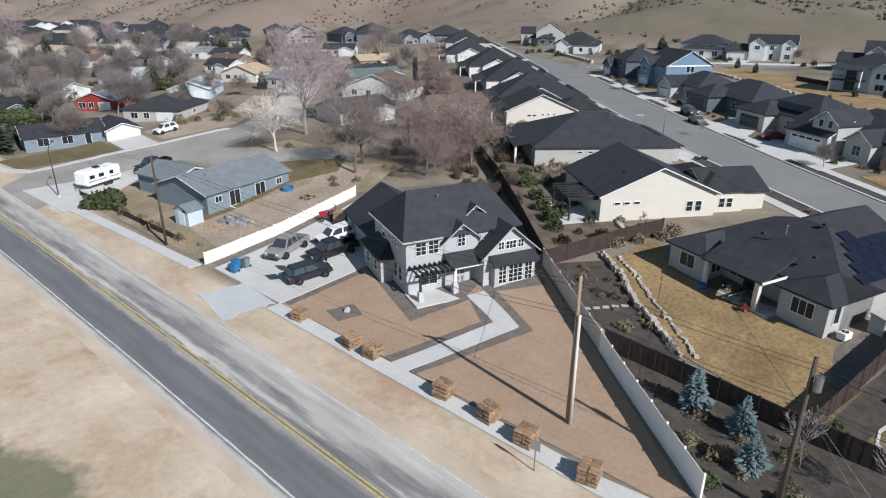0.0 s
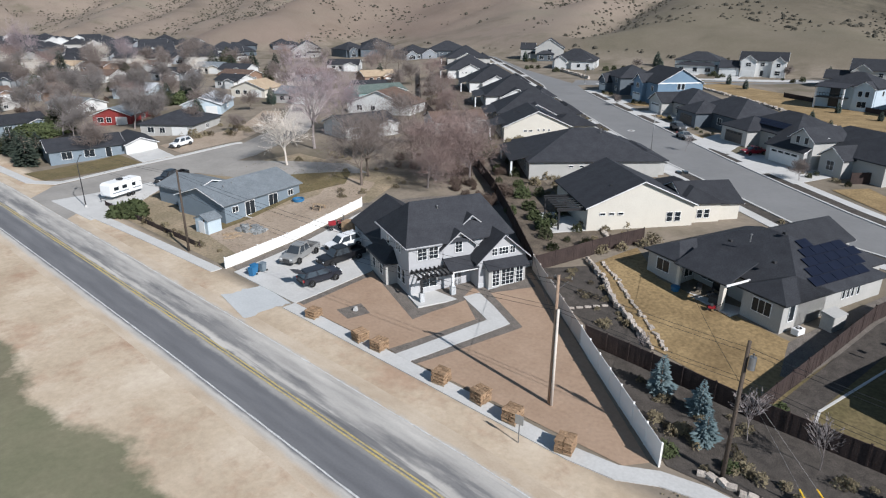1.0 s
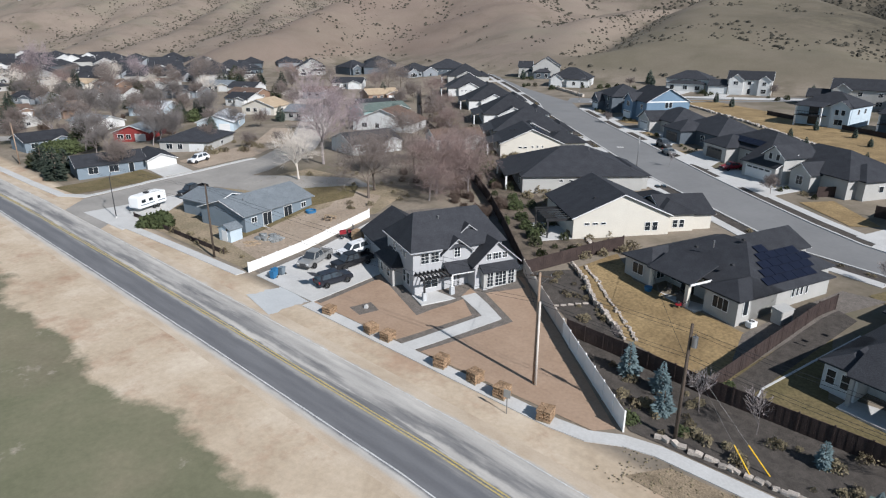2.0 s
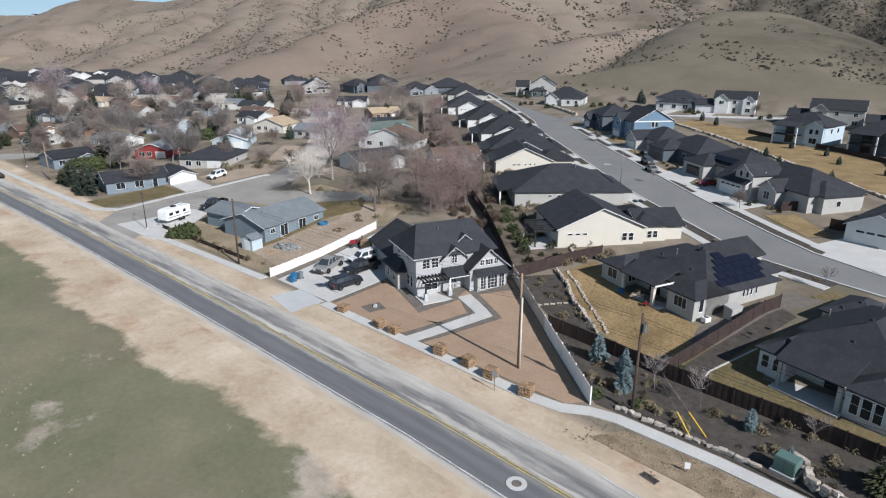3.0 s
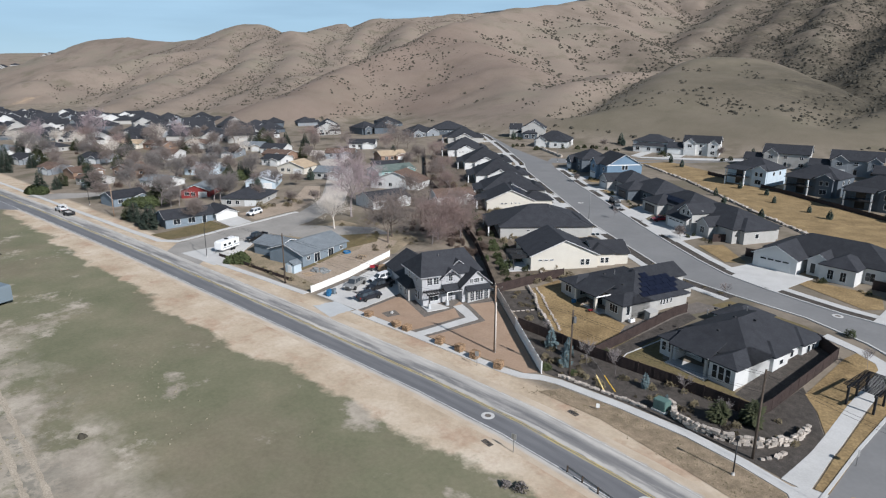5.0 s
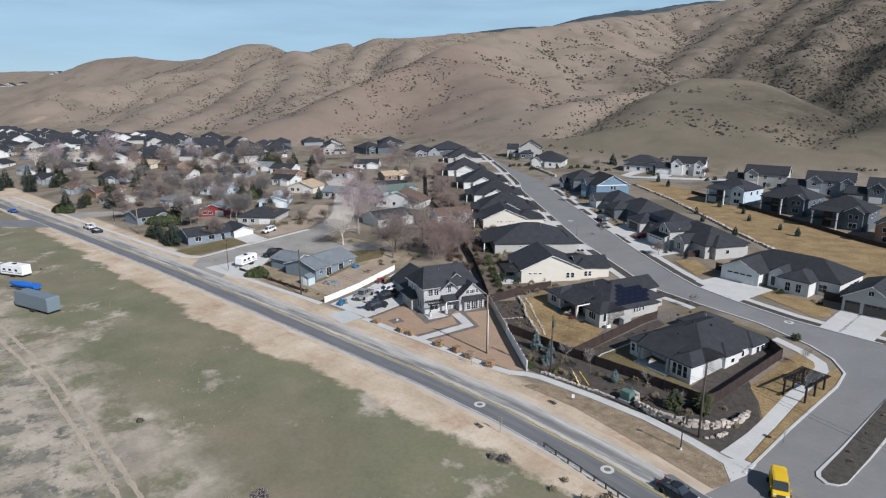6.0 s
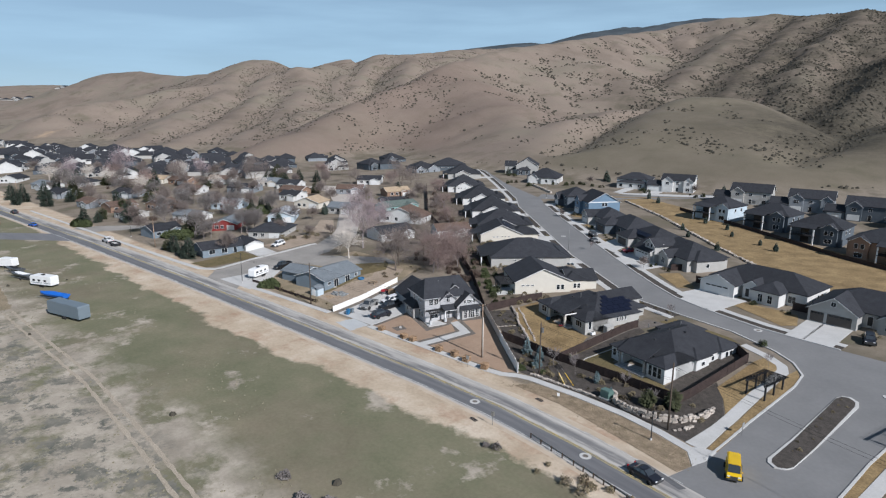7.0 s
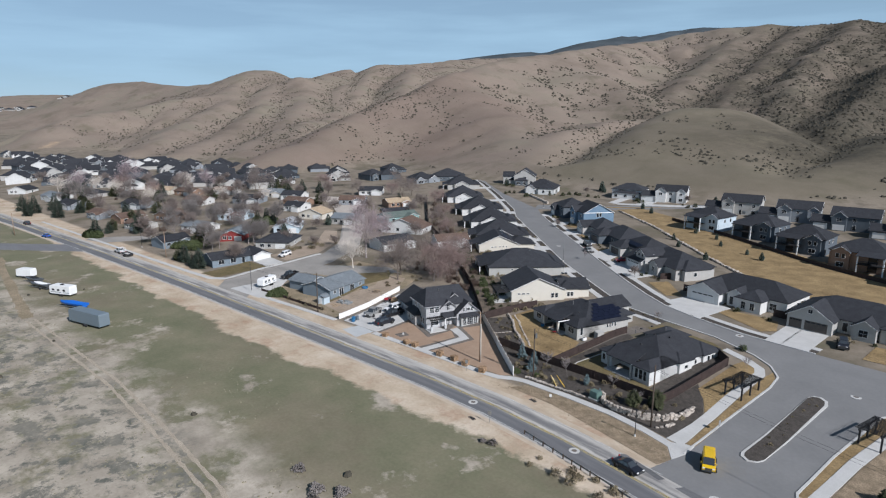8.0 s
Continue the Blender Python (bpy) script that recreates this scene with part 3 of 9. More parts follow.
    l.new(calc("ADD", calc("MULTIPLY", nz(1.1, 6, 0.7), 0.3), calc("MULTIPLY", calc("MULTIPLY", nz(0.06, 7, 0.7), 9.0), slope)), bp.inputs["Height"])
    l.new(bp.outputs["Normal"], p.inputs["Normal"])
    return m


ground = build_ground()


def sheet(name, poly, dz, material, label, category, thick=0.0, kind="structure", parent=None):
    """A flat piece of ground cover laid on the slope, with its own edge when thick."""
    bm = bmesh.new()
    f = bm.faces.new([bm.verts.new((x, y, 0)) for x, y in poly])
    for cut in (20, 28, 50):
        bmesh.ops.bisect_plane(bm, geom=bm.verts[:] + bm.edges[:] + bm.faces[:], plane_co=(0, cut, 0), plane_no=(0, 1, 0))
    bmesh.ops.triangulate(bm, faces=bm.faces[:])
    bmesh.ops.recalc_face_normals(bm, faces=bm.faces[:])
    for v in bm.verts:
        v.co.z = ground_z(v.co.x, v.co.y) + dz
    bm.normal_update()
    if bm.faces[:][0].normal.z < 0:
        bmesh.ops.reverse_faces(bm, faces=bm.faces[:])
    if thick:
        rim = [e for e in bm.edges if e.is_boundary]
        ext = bmesh.ops.extrude_edge_only(bm, edges=rim)
        for v in ext["geom"]:
            if isinstance(v, bmesh.types.BMVert):
                v.co.z -= thick
        bmesh.ops.recalc_face_normals(bm, faces=bm.faces[:])
    me = bpy.data.meshes.new(name)
    bm.to_mesh(me)
    bm.free()
    ob = new(name, me)
    me.materials.append(M[material])
    if parent:
        ob.parent = parent
    else:
        tagged(ob, label, category, kind=kind)
    return ob


def band(line, w0, w1):
    """Polygon of the strip between two offsets to the left of a line."""
    left, right = [], []
    n = len(line)
    for i, p in enumerate(line):
        a, b = Vector(line[max(i - 1, 0)]), Vector(line[min(i + 1, n - 1)])
        d = (b - a).normalized()
        nn = Vector((-d.y, d.x))
        left.append(tuple(Vector(p) + nn * w0))
        right.append(tuple(Vector(p) + nn * w1))
    return left + right[::-1]

# ---- roads and ground cover ----
ROAD = [(-900, -62), (-600, -30), (-400, -10), (-300, -2.0), (-240, 1.2), (-200, 3.0), (-150, 5.0), (-100, 6.6), (-60, 7.1), (-30, 7.4), (0, 7.4), (15, 6.8), (30, 5.0), (45, 2.4), (60, -0.5), (120, -14), (400, -80)]


def dense_line(line, step):
    pts = [Vector(p) for p in line]
    out = []
    for a, b in zip(pts, pts[1:]):
        n = max(1, round((b - a).length / step))
        out += [a.lerp(b, k / n) for k in range(n)]
    return out + [pts[-1]]


def road_mat():
    """Asphalt by distance from the centre line: a clean lane, a dusty broken lane, and edges lost in sand."""
    m = bpy.data.materials.new("two_lane_asphalt")
    m.use_nodes = True
    n, l = m.node_tree.nodes, m.node_tree.links
    p = n["Principled BSDF"]
    p.inputs["Roughness"].default_value = 0.9
    p.inputs["Specular IOR Level"].default_value = 0.2
    uv = n.new("ShaderNodeUVMap")
    uv.uv_map = "along"
    sep = n.new("ShaderNodeSeparateXYZ")
    l.new(uv.outputs["UV"], sep.inputs[0])
    across = sep.outputs["Y"]

    def nz(sx, sy, detail=6, rough=0.6, off=0.0):
        mp = n.new("ShaderNodeMapping")
        mp.inputs["Scale"].default_value = (sx, sy, 1)
        mp.inputs["Location"].default_value = (off, off * 0.37, 0)
        l.new(uv.outputs["UV"], mp.inputs["Vector"])
        t = n.new("ShaderNodeTexNoise")
        t.inputs["Scale"].default_value = 1.0
        t.inputs["Detail"].default_value = detail
        t.inputs["Roughness"].default_value = rough
        l.new(mp.outputs["Vector"], t.inputs["Vector"])
        return t.outputs["Fac"]

    def calc(op, a, b):
        t = n.new("ShaderNodeMath")
        t.operation = op
        for k, v in enumerate((a, b)):
            if isinstance(v, (int, float)):
                t.inputs[k].default_value = v
            else:
                l.new(v, t.inputs[k])
        return t.outputs[0]

    def span(v, a, b, lo=0.0, hi=1.0):
        t = n.new("ShaderNodeMapRange")
        t.interpolation_type = "SMOOTHSTEP"
        for key, val in (("From Min", a), ("From Max", b), ("To Min", lo), ("To Max", hi)):
            t.inputs[key].default_value = val
        l.new(v, t.inputs["Value"])
        return t.outputs["Result"]

    def ramp(fac, a, b, p0=0.3, p1=0.7):
        r = n.new("ShaderNodeValToRGB")
        r.color_ramp.elements[0].position, r.color_ramp.elements[1].position = p0, p1
        r.color_ramp.elements[0].color, r.color_ramp.elements[1].color = (*a, 1), (*b, 1)
        l.new(fac, r.inputs["Fac"])
        return r.outputs["Color"]

    def mix(fac, a, b):
        t = n.new("ShaderNodeMixRGB")
        l.new(fac, t.inputs["Fac"])
        l.new(a, t.inputs["Color1"])
        l.new(b, t.inputs["Color2"])
        return t.outputs["Color"]

    v = calc("ADD", across, calc("MULTIPLY", calc("SUBTRACT", nz(0.35, 0.5, 6, 0.65, 5), 0.5), 1.1))
    tar = ramp(nz(0.12, 0.9, 6, 0.6), (0.135, 0.135, 0.142), (0.185, 0.185, 0.19))
    worn = ramp(nz(0.10, 1.1, 6, 0.6, 9), (0.13, 0.129, 0.133), (0.27, 0.26, 0.25))
    dust = ramp(nz(0.15, 1.0, 6, 0.6, 3), (0.36, 0.34, 0.315), (0.56, 0.53, 0.485))
    sand = ramp(nz(0.2, 0.35, 6, 0.6, 21), (0.42, 0.33, 0.24), (0.58, 0.49, 0.385))
    col = mix(span(v, 0.1, 0.5), tar, worn)
    # wheel paths a little darker on the clean lane
    path = calc("MULTIPLY", span(across, -3.3, -2.7), span(across, -2.2, -2.7))
    path = calc("MAXIMUM", path, calc("MULTIPLY", span(across, -1.7, -1.2), span(across, -0.7, -1.2)))
    col = mix(calc("MULTIPLY", path, 0.35), col, ramp(nz(0.1, 1.0), (0.105, 0.105, 0.112), (0.135, 0.135, 0.14)))
    # dust beside the centre line, in mid lane, and towards the outer edge
    patchy = span(nz(0.05, 0.35, 7, 0.65, 31), 0.44, 0.60)
    streak = span(nz(0.045, 0.9, 6, 0.6, 51), 0.36, 0.60)
    beside = calc("MULTIPLY", calc("MULTIPLY", span(v, 0.15, 0.45), span(v, 1.25, 0.8)), span(streak, 0.0, 0.7))
    middle = calc("MULTIPLY", calc("MULTIPLY", span(v, 0.9, 1.6), span(v, 3.4, 2.6)), calc("MULTIPLY", patchy, 0.75))
    outer = calc("MULTIPLY", span(v, 2.3, 3.5), span(streak, -0.9, 0.6))
    near = calc("MULTIPLY", calc("MULTIPLY", span(v, -0.85, -0.35), span(v, 0.1, -0.2)), calc("MULTIPLY", streak, 0.55))
    for k in (beside, middle, outer, near):
        col = mix(k, col, dust)
    # sand over both edges
    col = mix(span(calc("ADD", v, calc("MULTIPLY", calc("SUBTRACT", nz(0.8, 1.5, 6, 0.7, 71), 0.5), 1.2)), 3.8, 4.5), col, sand)
    low = calc("ADD", across, calc("MULTIPLY", calc("SUBTRACT", nz(0.5, 0.6, 6, 0.7, 81), 0.5), 0.5))
    col = mix(span(low, -3.55, -3.9), col, mix(span(low, -3.9, -4.6), dust, sand))
    fine = n.new("ShaderNodeMixRGB")
    fine.blend_type = "OVERLAY"
    fine.inputs["Fac"].default_value = 0.16
    l.new(col, fine.inputs["Color1"])
    l.new(nz(6.0, 6.0, 4, 0.7, 2), fine.inputs["Color2"])
    l.new(fine.outputs["Color"], p.inputs["Base Color"])
    bump = n.new("ShaderNodeBump")
    bump.inputs["Strength"].default_value = 0.25
    bump.inputs["Distance"].default_value = 0.03
    l.new(nz(9.0, 9.0, 4, 0.7), bump.inputs["Height"])
    l.new(bump.outputs["Normal"], p.inputs["Normal"])
    return m


def build_road():
    """The road with its sandy edges, a strip of quads along the centre line; the edges dip under the ground."""
    line = dense_line(ROAD, 6.0)
    offs = (-5.6, -4.9, -3.9, 0.0, 4.0, 5.2, 6.2)
    dips = (-0.06, -0.012, 0.0, 0.0, 0.0, -0.012, -0.06)
    verts, uvs, run = [], [], 0.0
    for i, p in enumerate(line):
        t = (line[min(i + 1, len(line) - 1)] - line[max(i - 1, 0)]).normalized()
        run += (p - line[i - 1]).length if i else 0.0
        for o, dz in zip(offs, dips):
            verts.append((p.x - t.y * o, p.y + t.x * o, dz))
            uvs.append((run, o))
    k = len(offs)
    faces = [(i * k + j, (i + 1) * k + j, (i + 1) * k + j + 1, i * k + j + 1) for i in range(len(line) - 1) for j in range(k - 1)]
    me = bpy.data.meshes.new("road")
    me.from_pydata(verts, [], faces)
    layer = me.uv_layers.new(name="along")
    for loop in me.loops:
        layer.data[loop.index].uv = uvs[loop.vertex_index]
    me.materials.append(road_mat())
    return tagged(new("road", me), "worn grey two-lane asphalt road with dusty edges", "road", kind="structure")


road = build_road()


def ragged(line, o0, o1, seed, step=1.2, j0=0.3, j1=0.3, far=320):
    """A strip between two offsets of a line, with uneven edges near by."""
    rs = random.Random(seed)
    pts = [Vector(p) for p in line if abs(p[0]) < far]
    dense = []
    for a, b in zip(pts, pts[1:]):
        st = step if max(abs(a.x), abs(b.x)) < 130 else step * 4
        n = max(1, int((b - a).length / st))
        dense += [a.lerp(b, k / n) for k in range(n)]
    dense.append(pts[-1])
    one, two = [], []
    for i, p in enumerate(dense):
        t = (dense[min(i + 1, len(dense) - 1)] - dense[max(i - 1, 0)]).normalized()
        nrm = Vector((-t.y, t.x))
        one.append(tuple(p + nrm * (o0 + rs.uniform(-j0, j0))))
        two.append(tuple(p + nrm * (o1 + rs.uniform(-j1, j1))))
    return one + two[::-1]


NEAR = [(x, y) for x, y in ROAD if -320 < x < 47]
for off in (0.15, -0.15):
    sheet("yellow_line", ragged(ROAD, off - 0.075, off + 0.075, 3, 0.8, 0.012, 0.012, 950), 0.014, "yellow_paint", "", "", parent=road)
sheet("edge_line", ragged(ROAD, -3.58, -3.45, 4, 0.8, 0.015, 0.015), 0.014, "white_paint", "", "", parent=road)
sheet("edge_line", ragged(NEAR, 3.96, 4.06, 5, 0.8, 0.02, 0.02), 0.016, "white_paint", "", "", parent=road)
TRACK = [(-99, -36), (-70, -36), (-45, -35.8), (-20, -37.5), (2, -39.5), (30, -46), (70, -56)]
for o in (-0.95, 0.95):
    sheet("rut", ragged(TRACK, o - 0.32, o + 0.32, 21, 0.9, 0.13, 0.13), 0.003, "track", "pale worn wheel rut across the field", "dirt track")
sheet("scrub_strip", ragged([(-185, -24), (-162, -28), (-122, -33.4), (-101, -36)], -1.3, 1.3, 22, 1.5, 0.35, 0.35), 0.002, "yard_dirt", "dark strip of dead weeds in the field", "weeds")


def ring(x, y, r0, r1, z0, z1, n=20):
    g = Geo()
    vs = []
    for r, z in ((r0, z0), (r0, z1), (r1, z1), (r1, z0)):
        vs += [(x + r * math.cos(2 * math.pi * i / n), y + r * math.sin(2 * math.pi * i / n), z) for i in range(n)]
    fs = []
    for k in range(3):
        fs += [(k * n + i, k * n + (i + 1) % n, (k + 1) * n + (i + 1) % n, (k + 1) * n + i) for i in range(n)]
    return g.add(vs, fs)


def manhole(x, y, group="manholes"):
    z = ground_z(x, y) + 0.02
    ob = thing("manhole", pose(x, y, z), "iron manhole cover in a pale concrete collar", "manhole", group)
    part("collar", ring(0, 0, 0.42, 0.85, -0.03, 0.02), "concrete", ob)
    g = Geo()
    g.prism([(0.42 * math.cos(i * math.pi / 9), 0.42 * math.sin(i * math.pi / 9)) for i in range(18)], "z", -0.03, 0.012)
    part("cover", g, "edge_gravel", ob)


for p in ((11.0, 5.3), (33.0, 3.4), (53.5, 5.5), (61.7, 49.4), (36.7, 66.2), (-41.1, 114.6)):
    manhole(*p)

# subdivision street
LEFT = [(43.6, 6.5), (45.8, 14), (47.0, 28.1), (49.4, 44.2), (49.4, 49.0), (46.8, 53.5), (42.6, 57.1), (33.1, 62.0), (21.0, 64.9), (7.9, 68.7), (-25.2, 94.4), (-63.6, 129.9), (-86.9, 151.3), (-99.4, 166.5), (-132.7, 198.1), (-170.5, 232.3), (-210.7, 264.7)]
RIGHT = [(64, 2.5), (61.0, 14.6), (62.6, 28.1), (66.0, 44.2), (73.3, 53.4), (90.8, 49.4), (129.4, 35.4), (132.1, 46.0), (91.7, 62.6), (72.1, 63.6), (62.0, 64.6), (51.7, 65.5), (42.8, 66.6), (36.7, 67.6), (30.0, 69.7), (23.7, 71.9), (15.3, 75.6), (7.4, 81.4), (-2.4, 89.6), (-15.4, 101.1), (-40.4, 124.2), (-58.8, 140.9), (-80.3, 161.6), (-91.0, 174.0), (-133.5, 203.1), (-167.6, 231.6), (-205.0, 265.0)]
sheet("street", LEFT + RIGHT[::-1], 0.014, "street", "smooth pale grey asphalt street of the new estate", "street")
sheet("street_branch", [(-92.6, 172.8), (-70.8, 185.4), (-34.3, 219.4), (19.0, 249.5), (12.8, 258.2), (-37.6, 230.2), (-75.2, 197.1), (-97.9, 184.4)], 0.010, "street", "pale asphalt side street below the hill", "street")
sheet("side_street", [(-93, 10.9), (-98.7, 16), (-101.0, 29.0), (-99.3, 39.8), (-98.0, 52.4), (-108.0, 67.7), (-133.4, 89.0), (-162.9, 108.4), (-188.5, 123.9), (-210.5, 125.9), (-210.9, 135.2), (-183.5, 144.6), (-170.8, 129.0), (-126.8, 96.1), (-96.7, 67.7), (-86.7, 48.6), (-86.2, 32.7), (-84.5, 19), (-77, 11)], 0.008, "old_street", "faded dusty asphalt side street", "street")
sheet("side_street", [(-107.0, 66.0), (-116.3, 75.8), (-133.4, 89.0), (-162.9, 108.4), (-188.5, 123.9), (-210.5, 125.9), (-210.9, 135.2), (-183.5, 144.6), (-170.8, 129.0), (-126.8, 96.1), (-97.5, 68.6)], 0.016, "old_concrete", "pale worn concrete end of the side street", "street")
sheet("bare_yard", [(-112.6, 41.0), (-102.0, 40.6), (-100.6, 53.0), (-110.5, 69.0), (-126, 80.5), (-131, 78), (-119, 66), (-113.6, 60), (-112.4, 50)], 0.02, "yard_pale", "bare pale dirt yard with dry weeds", "yard")
sheet("bare_yard", [(-58.5, 22.0), (-45.5, 20.5), (-48.0, 41.5), (-53.5, 50.0), (-62.0, 49.0), (-56.8, 41.0)], 0.012, "yard_pale", "bare trodden dirt beside the white fence", "yard")
sheet("side_street", [(-197.2, 7.8), (-185.3, 11.4), (-178.5, 27.1), (-184.8, 29.6), (-194.5, 19.7), (-200.3, 11.2)], 0.012, "old_street", "faded asphalt side street among old houses", "street")
sheet("cross_road", [(-174, 0), (-190, 2), (-240, -38), (-400, -60), (-400, -72), (-236, -48)], 0.006, "asphalt", "dark asphalt access road across the field", "road")


def kerb(name, line, w, h, label, dz=0.0):
    """A raised kerb strip."""
    return sheet(name, band(line, 0, w), h + dz, "concrete", label, "kerb", thick=h + 0.05)


kerb("kerb", LEFT[1:9], 0.35, 0.14, "pale concrete kerb round the street corner")
kerb("kerb", LEFT[8:], 0.35, 0.14, "pale concrete kerb along the street")
kerb("kerb", RIGHT[11:23], -0.35, 0.14, "pale concrete kerb along the street")
kerb("kerb", RIGHT[0:5], -0.35, 0.14, "pale concrete kerb beside the street entrance")

# planted median
ISLAND = [(52.0, 20.3), (52.3, 19.2), (53.4, 18.4), (54.6, 18.9), (55.3, 20.0), (58.7, 43.2), (58.4, 44.7), (57.2, 45.6), (56.0, 45.3), (55.4, 44.2)]
island = sheet("median", ISLAND, 0.15, "concrete", "long planted street median with a concrete kerb", "median", thick=0.2)
cx, cy = sum(p[0] for p in ISLAND) / 10, sum(p[1] for p in ISLAND) / 10
sheet("planting_bed", [(cx + (x - cx) * 0.86, cy + (y - cy) * 0.975) for x, y in ISLAND], 0.165, "mulch", "", "", parent=island)

# walks along the street
for side, line, s in (("west", LEFT[8:], 1), ("east", RIGHT[11:23], -1)):
    sheet("planting_strip", band(line, s * 0.35, s * 2.3), 0.03, "mulch", "dark mulch planting strip between kerb and walk", "verge")
    sheet("pavement", band(line, s * 2.3, s * 3.9), 0.05, "concrete", "pale concrete sidewalk along the street", "sidewalk", thick=0.08)
WALK = [(-29.4, 16.7), (-10, 16.7), (4.5, 16.6), (7.6, 17.0), (10.0, 18.4), (12.6, 19.0), (22, 19.0), (31, 18.4), (38, 16.9), (43.6, 15.0)]
sheet("pavement", band(WALK, -0.75, 0.75), 0.06, "concrete", "pale concrete sidewalk beside the road", "sidewalk", thick=0.1)
sheet("pavement", [(41.8, 16.7), (44.6, 16.2), (44.9, 24), (45.9, 36.7), (47.2, 48.4), (46.2, 51.2), (43.0, 54.0), (37.2, 57.2), (36.7, 55.4), (41.5, 52.8), (44.6, 50.3), (45.2, 48.6), (43.9, 36.8), (42.9, 24)], 0.05, "concrete", "pale concrete walk curving round the corner", "sidewalk", thick=0.08)
sheet("pavement", [(42.3, 15.6), (45.0, 11.2), (46.0, 14), (46.2, 17), (44.7, 17)], 0.056, "concrete", "pale concrete corner ramp at the junction", "sidewalk", thick=0.08)
sheet("grass_strip", [(44.85, 17.2), (46.2, 17.2), (47.1, 30), (49.2, 44), (49.2, 47.5), (48.0, 50.5), (47.4, 48.4), (46.1, 36.7), (45.1, 24)], 0.04, "dry_lawn", "dormant tan grass strip beside the kerb", "verge")
sheet("grass_strip", [(12, 14.8), (22, 14.2), (34, 11.2), (44, 8.4), (45.0, 11), (42.6, 14.6), (37.5, 16.0), (31, 17.4), (22, 18.1), (14, 17.8)], 0.012, "verge", "dry grass verge between road and walk", "verge")
sheet("pavement", [(-78, 13.6), (-60, 14.8), (-43.5, 15.6), (-43.5, 17.0), (-60, 16.2), (-79, 15.2)], 0.05, "concrete", "old pale concrete sidewalk beside the road", "sidewalk", thick=0.08)
sheet("pavement", [(-99.4, 16.4), (-104, 13.2), (-118, 12.4), (-170, 10.8), (-258, 8.2), (-258, 9.4), (-170, 12.2), (-119, 14.0), (-105, 14.8), (-101, 17.6), (-102.7, 29.0), (-100.8, 39.8), (-99.5, 52.4), (-98.2, 52.4), (-99.5, 39.8), (-101.3, 29.0)], 0.05, "concrete", "worn concrete kerb walk round the street corner", "sidewalk", thick=0.08)

# front yard of the two-storey house
sheet("driveway", [(-41.5, 17.4), (-29.4, 17.4), (-29.7, 28.5), (-32.6, 33.2), (-36.9, 39.5), (-45.2, 39.9)], 0.055, "concrete", "new pale concrete driveway", "driveway", thick=0.1)
sheet("driveway_apron", ragged([(-33.0, 17.4), (-33.2, 14.8), (-33.6, 12.6)], -3.2, 3.2, 17, 0.45, 0.35, 0.35), 0.01, "apron", "pale bluish gravel apron before the driveway", "driveway")
sheet("front_yard", [(-29.2, 17.5), (7.6, 17.9), (8.8, 19.4), (-3.2, 29.8), (-14.4, 38.6), (-17.5, 35.4), (-22.1, 28.1), (-29.5, 28.4)], 0.02, "soil", "bare graded brown soil front yard", "yard")
sheet("gravel_bed", [(-30.0, 28.5), (-28.0, 27.5), (-17.7, 23.1), (-17.4, 25.4), (-16.4, 29.6), (-13.0, 27.2), (-13.6, 28.5), (-17.0, 29.9), (-17.5, 32.2), (-15.8, 31.6), (-12.2, 36.2), (-14.6, 38.0), (-17.5, 35.4), (-21.9, 29.9), (-29.6, 29.8)], 0.032, "edge_gravel", "grey gravel bed along the house wall", "gravel bed")
sheet("gravel_bed", [(-15.3, 17.6), (-11.7, 17.6), (-8.6, 28.9), (-15.2, 32.3), (-16.2, 31.5), (-13.8, 28.6), (-13.0, 27.3)], 0.034, "edge_gravel", "grey gravel border beside the garden walk", "gravel bed")
sheet("gravel_bed", [(-29.3, 17.8), (-28.4, 17.8), (-28.7, 27.0), (-29.5, 27.3)], 0.033, "edge_gravel", "grey gravel border beside the driveway", "gravel bed")
sheet("gravel_bed", [(-43.0, 18), (-41.5, 18), (-45.0, 39.9), (-46.3, 40.8)], 0.02, "edge_gravel", "grey gravel strip along the white fence", "gravel bed")
sheet("gravel_bed", [(-25.0, 19.4), (-24.2, 22.0), (-21.9, 21.2), (-22.6, 18.9)], 0.034, "edge_gravel", "small gravel square with a valve box", "gravel bed")
sheet("garden_walk", [(-14.2, 17.45), (-12.4, 17.45), (-9.9, 28.6), (-13.2, 30.3), (-16.2, 31.6), (-17.0, 29.9), (-13.6, 28.5), (-12.1, 27.8)], 0.07, "concrete", "pale concrete garden walk to the porch", "walk", thick=0.1)
sheet("side_yard", [(-31.6, 33.7), (-19.1, 40.8), (-15.3, 39.5), (-34.8, 58.3), (-48.2, 42.1), (-44.6, 39.9)], 0.01, "edge_gravel", "rough gravel yard behind the house", "yard")

# corner beds, lawns
sheet("mulch_bed", [(9.8, 19.9), (-2.9, 30.5), (-3.1, 32.0), (3.7, 30.1), (11.8, 29.3), (24.5, 29.1), (35.7, 27.1), (36.9, 30.0), (38.5, 38.2), (41.2, 33.4), (43.2, 28.6), (43.4, 22.0), (42.9, 16.6), (38, 17.9), (31, 19.4), (22, 20.0), (12.4, 20.0)], 0.02, "mulch", "dark bark mulch bed along the sidewalk", "garden bed")
sheet("mulch_bed", [(-3.1, 32.1), (-14.7, 39.7), (-10.3, 43.8), (-7.4, 41.8), (-1.9, 36.4), (2.6, 32.9), (2.7, 30.7)], 0.02, "mulch", "dark mulch slope behind the white fence", "garden bed")
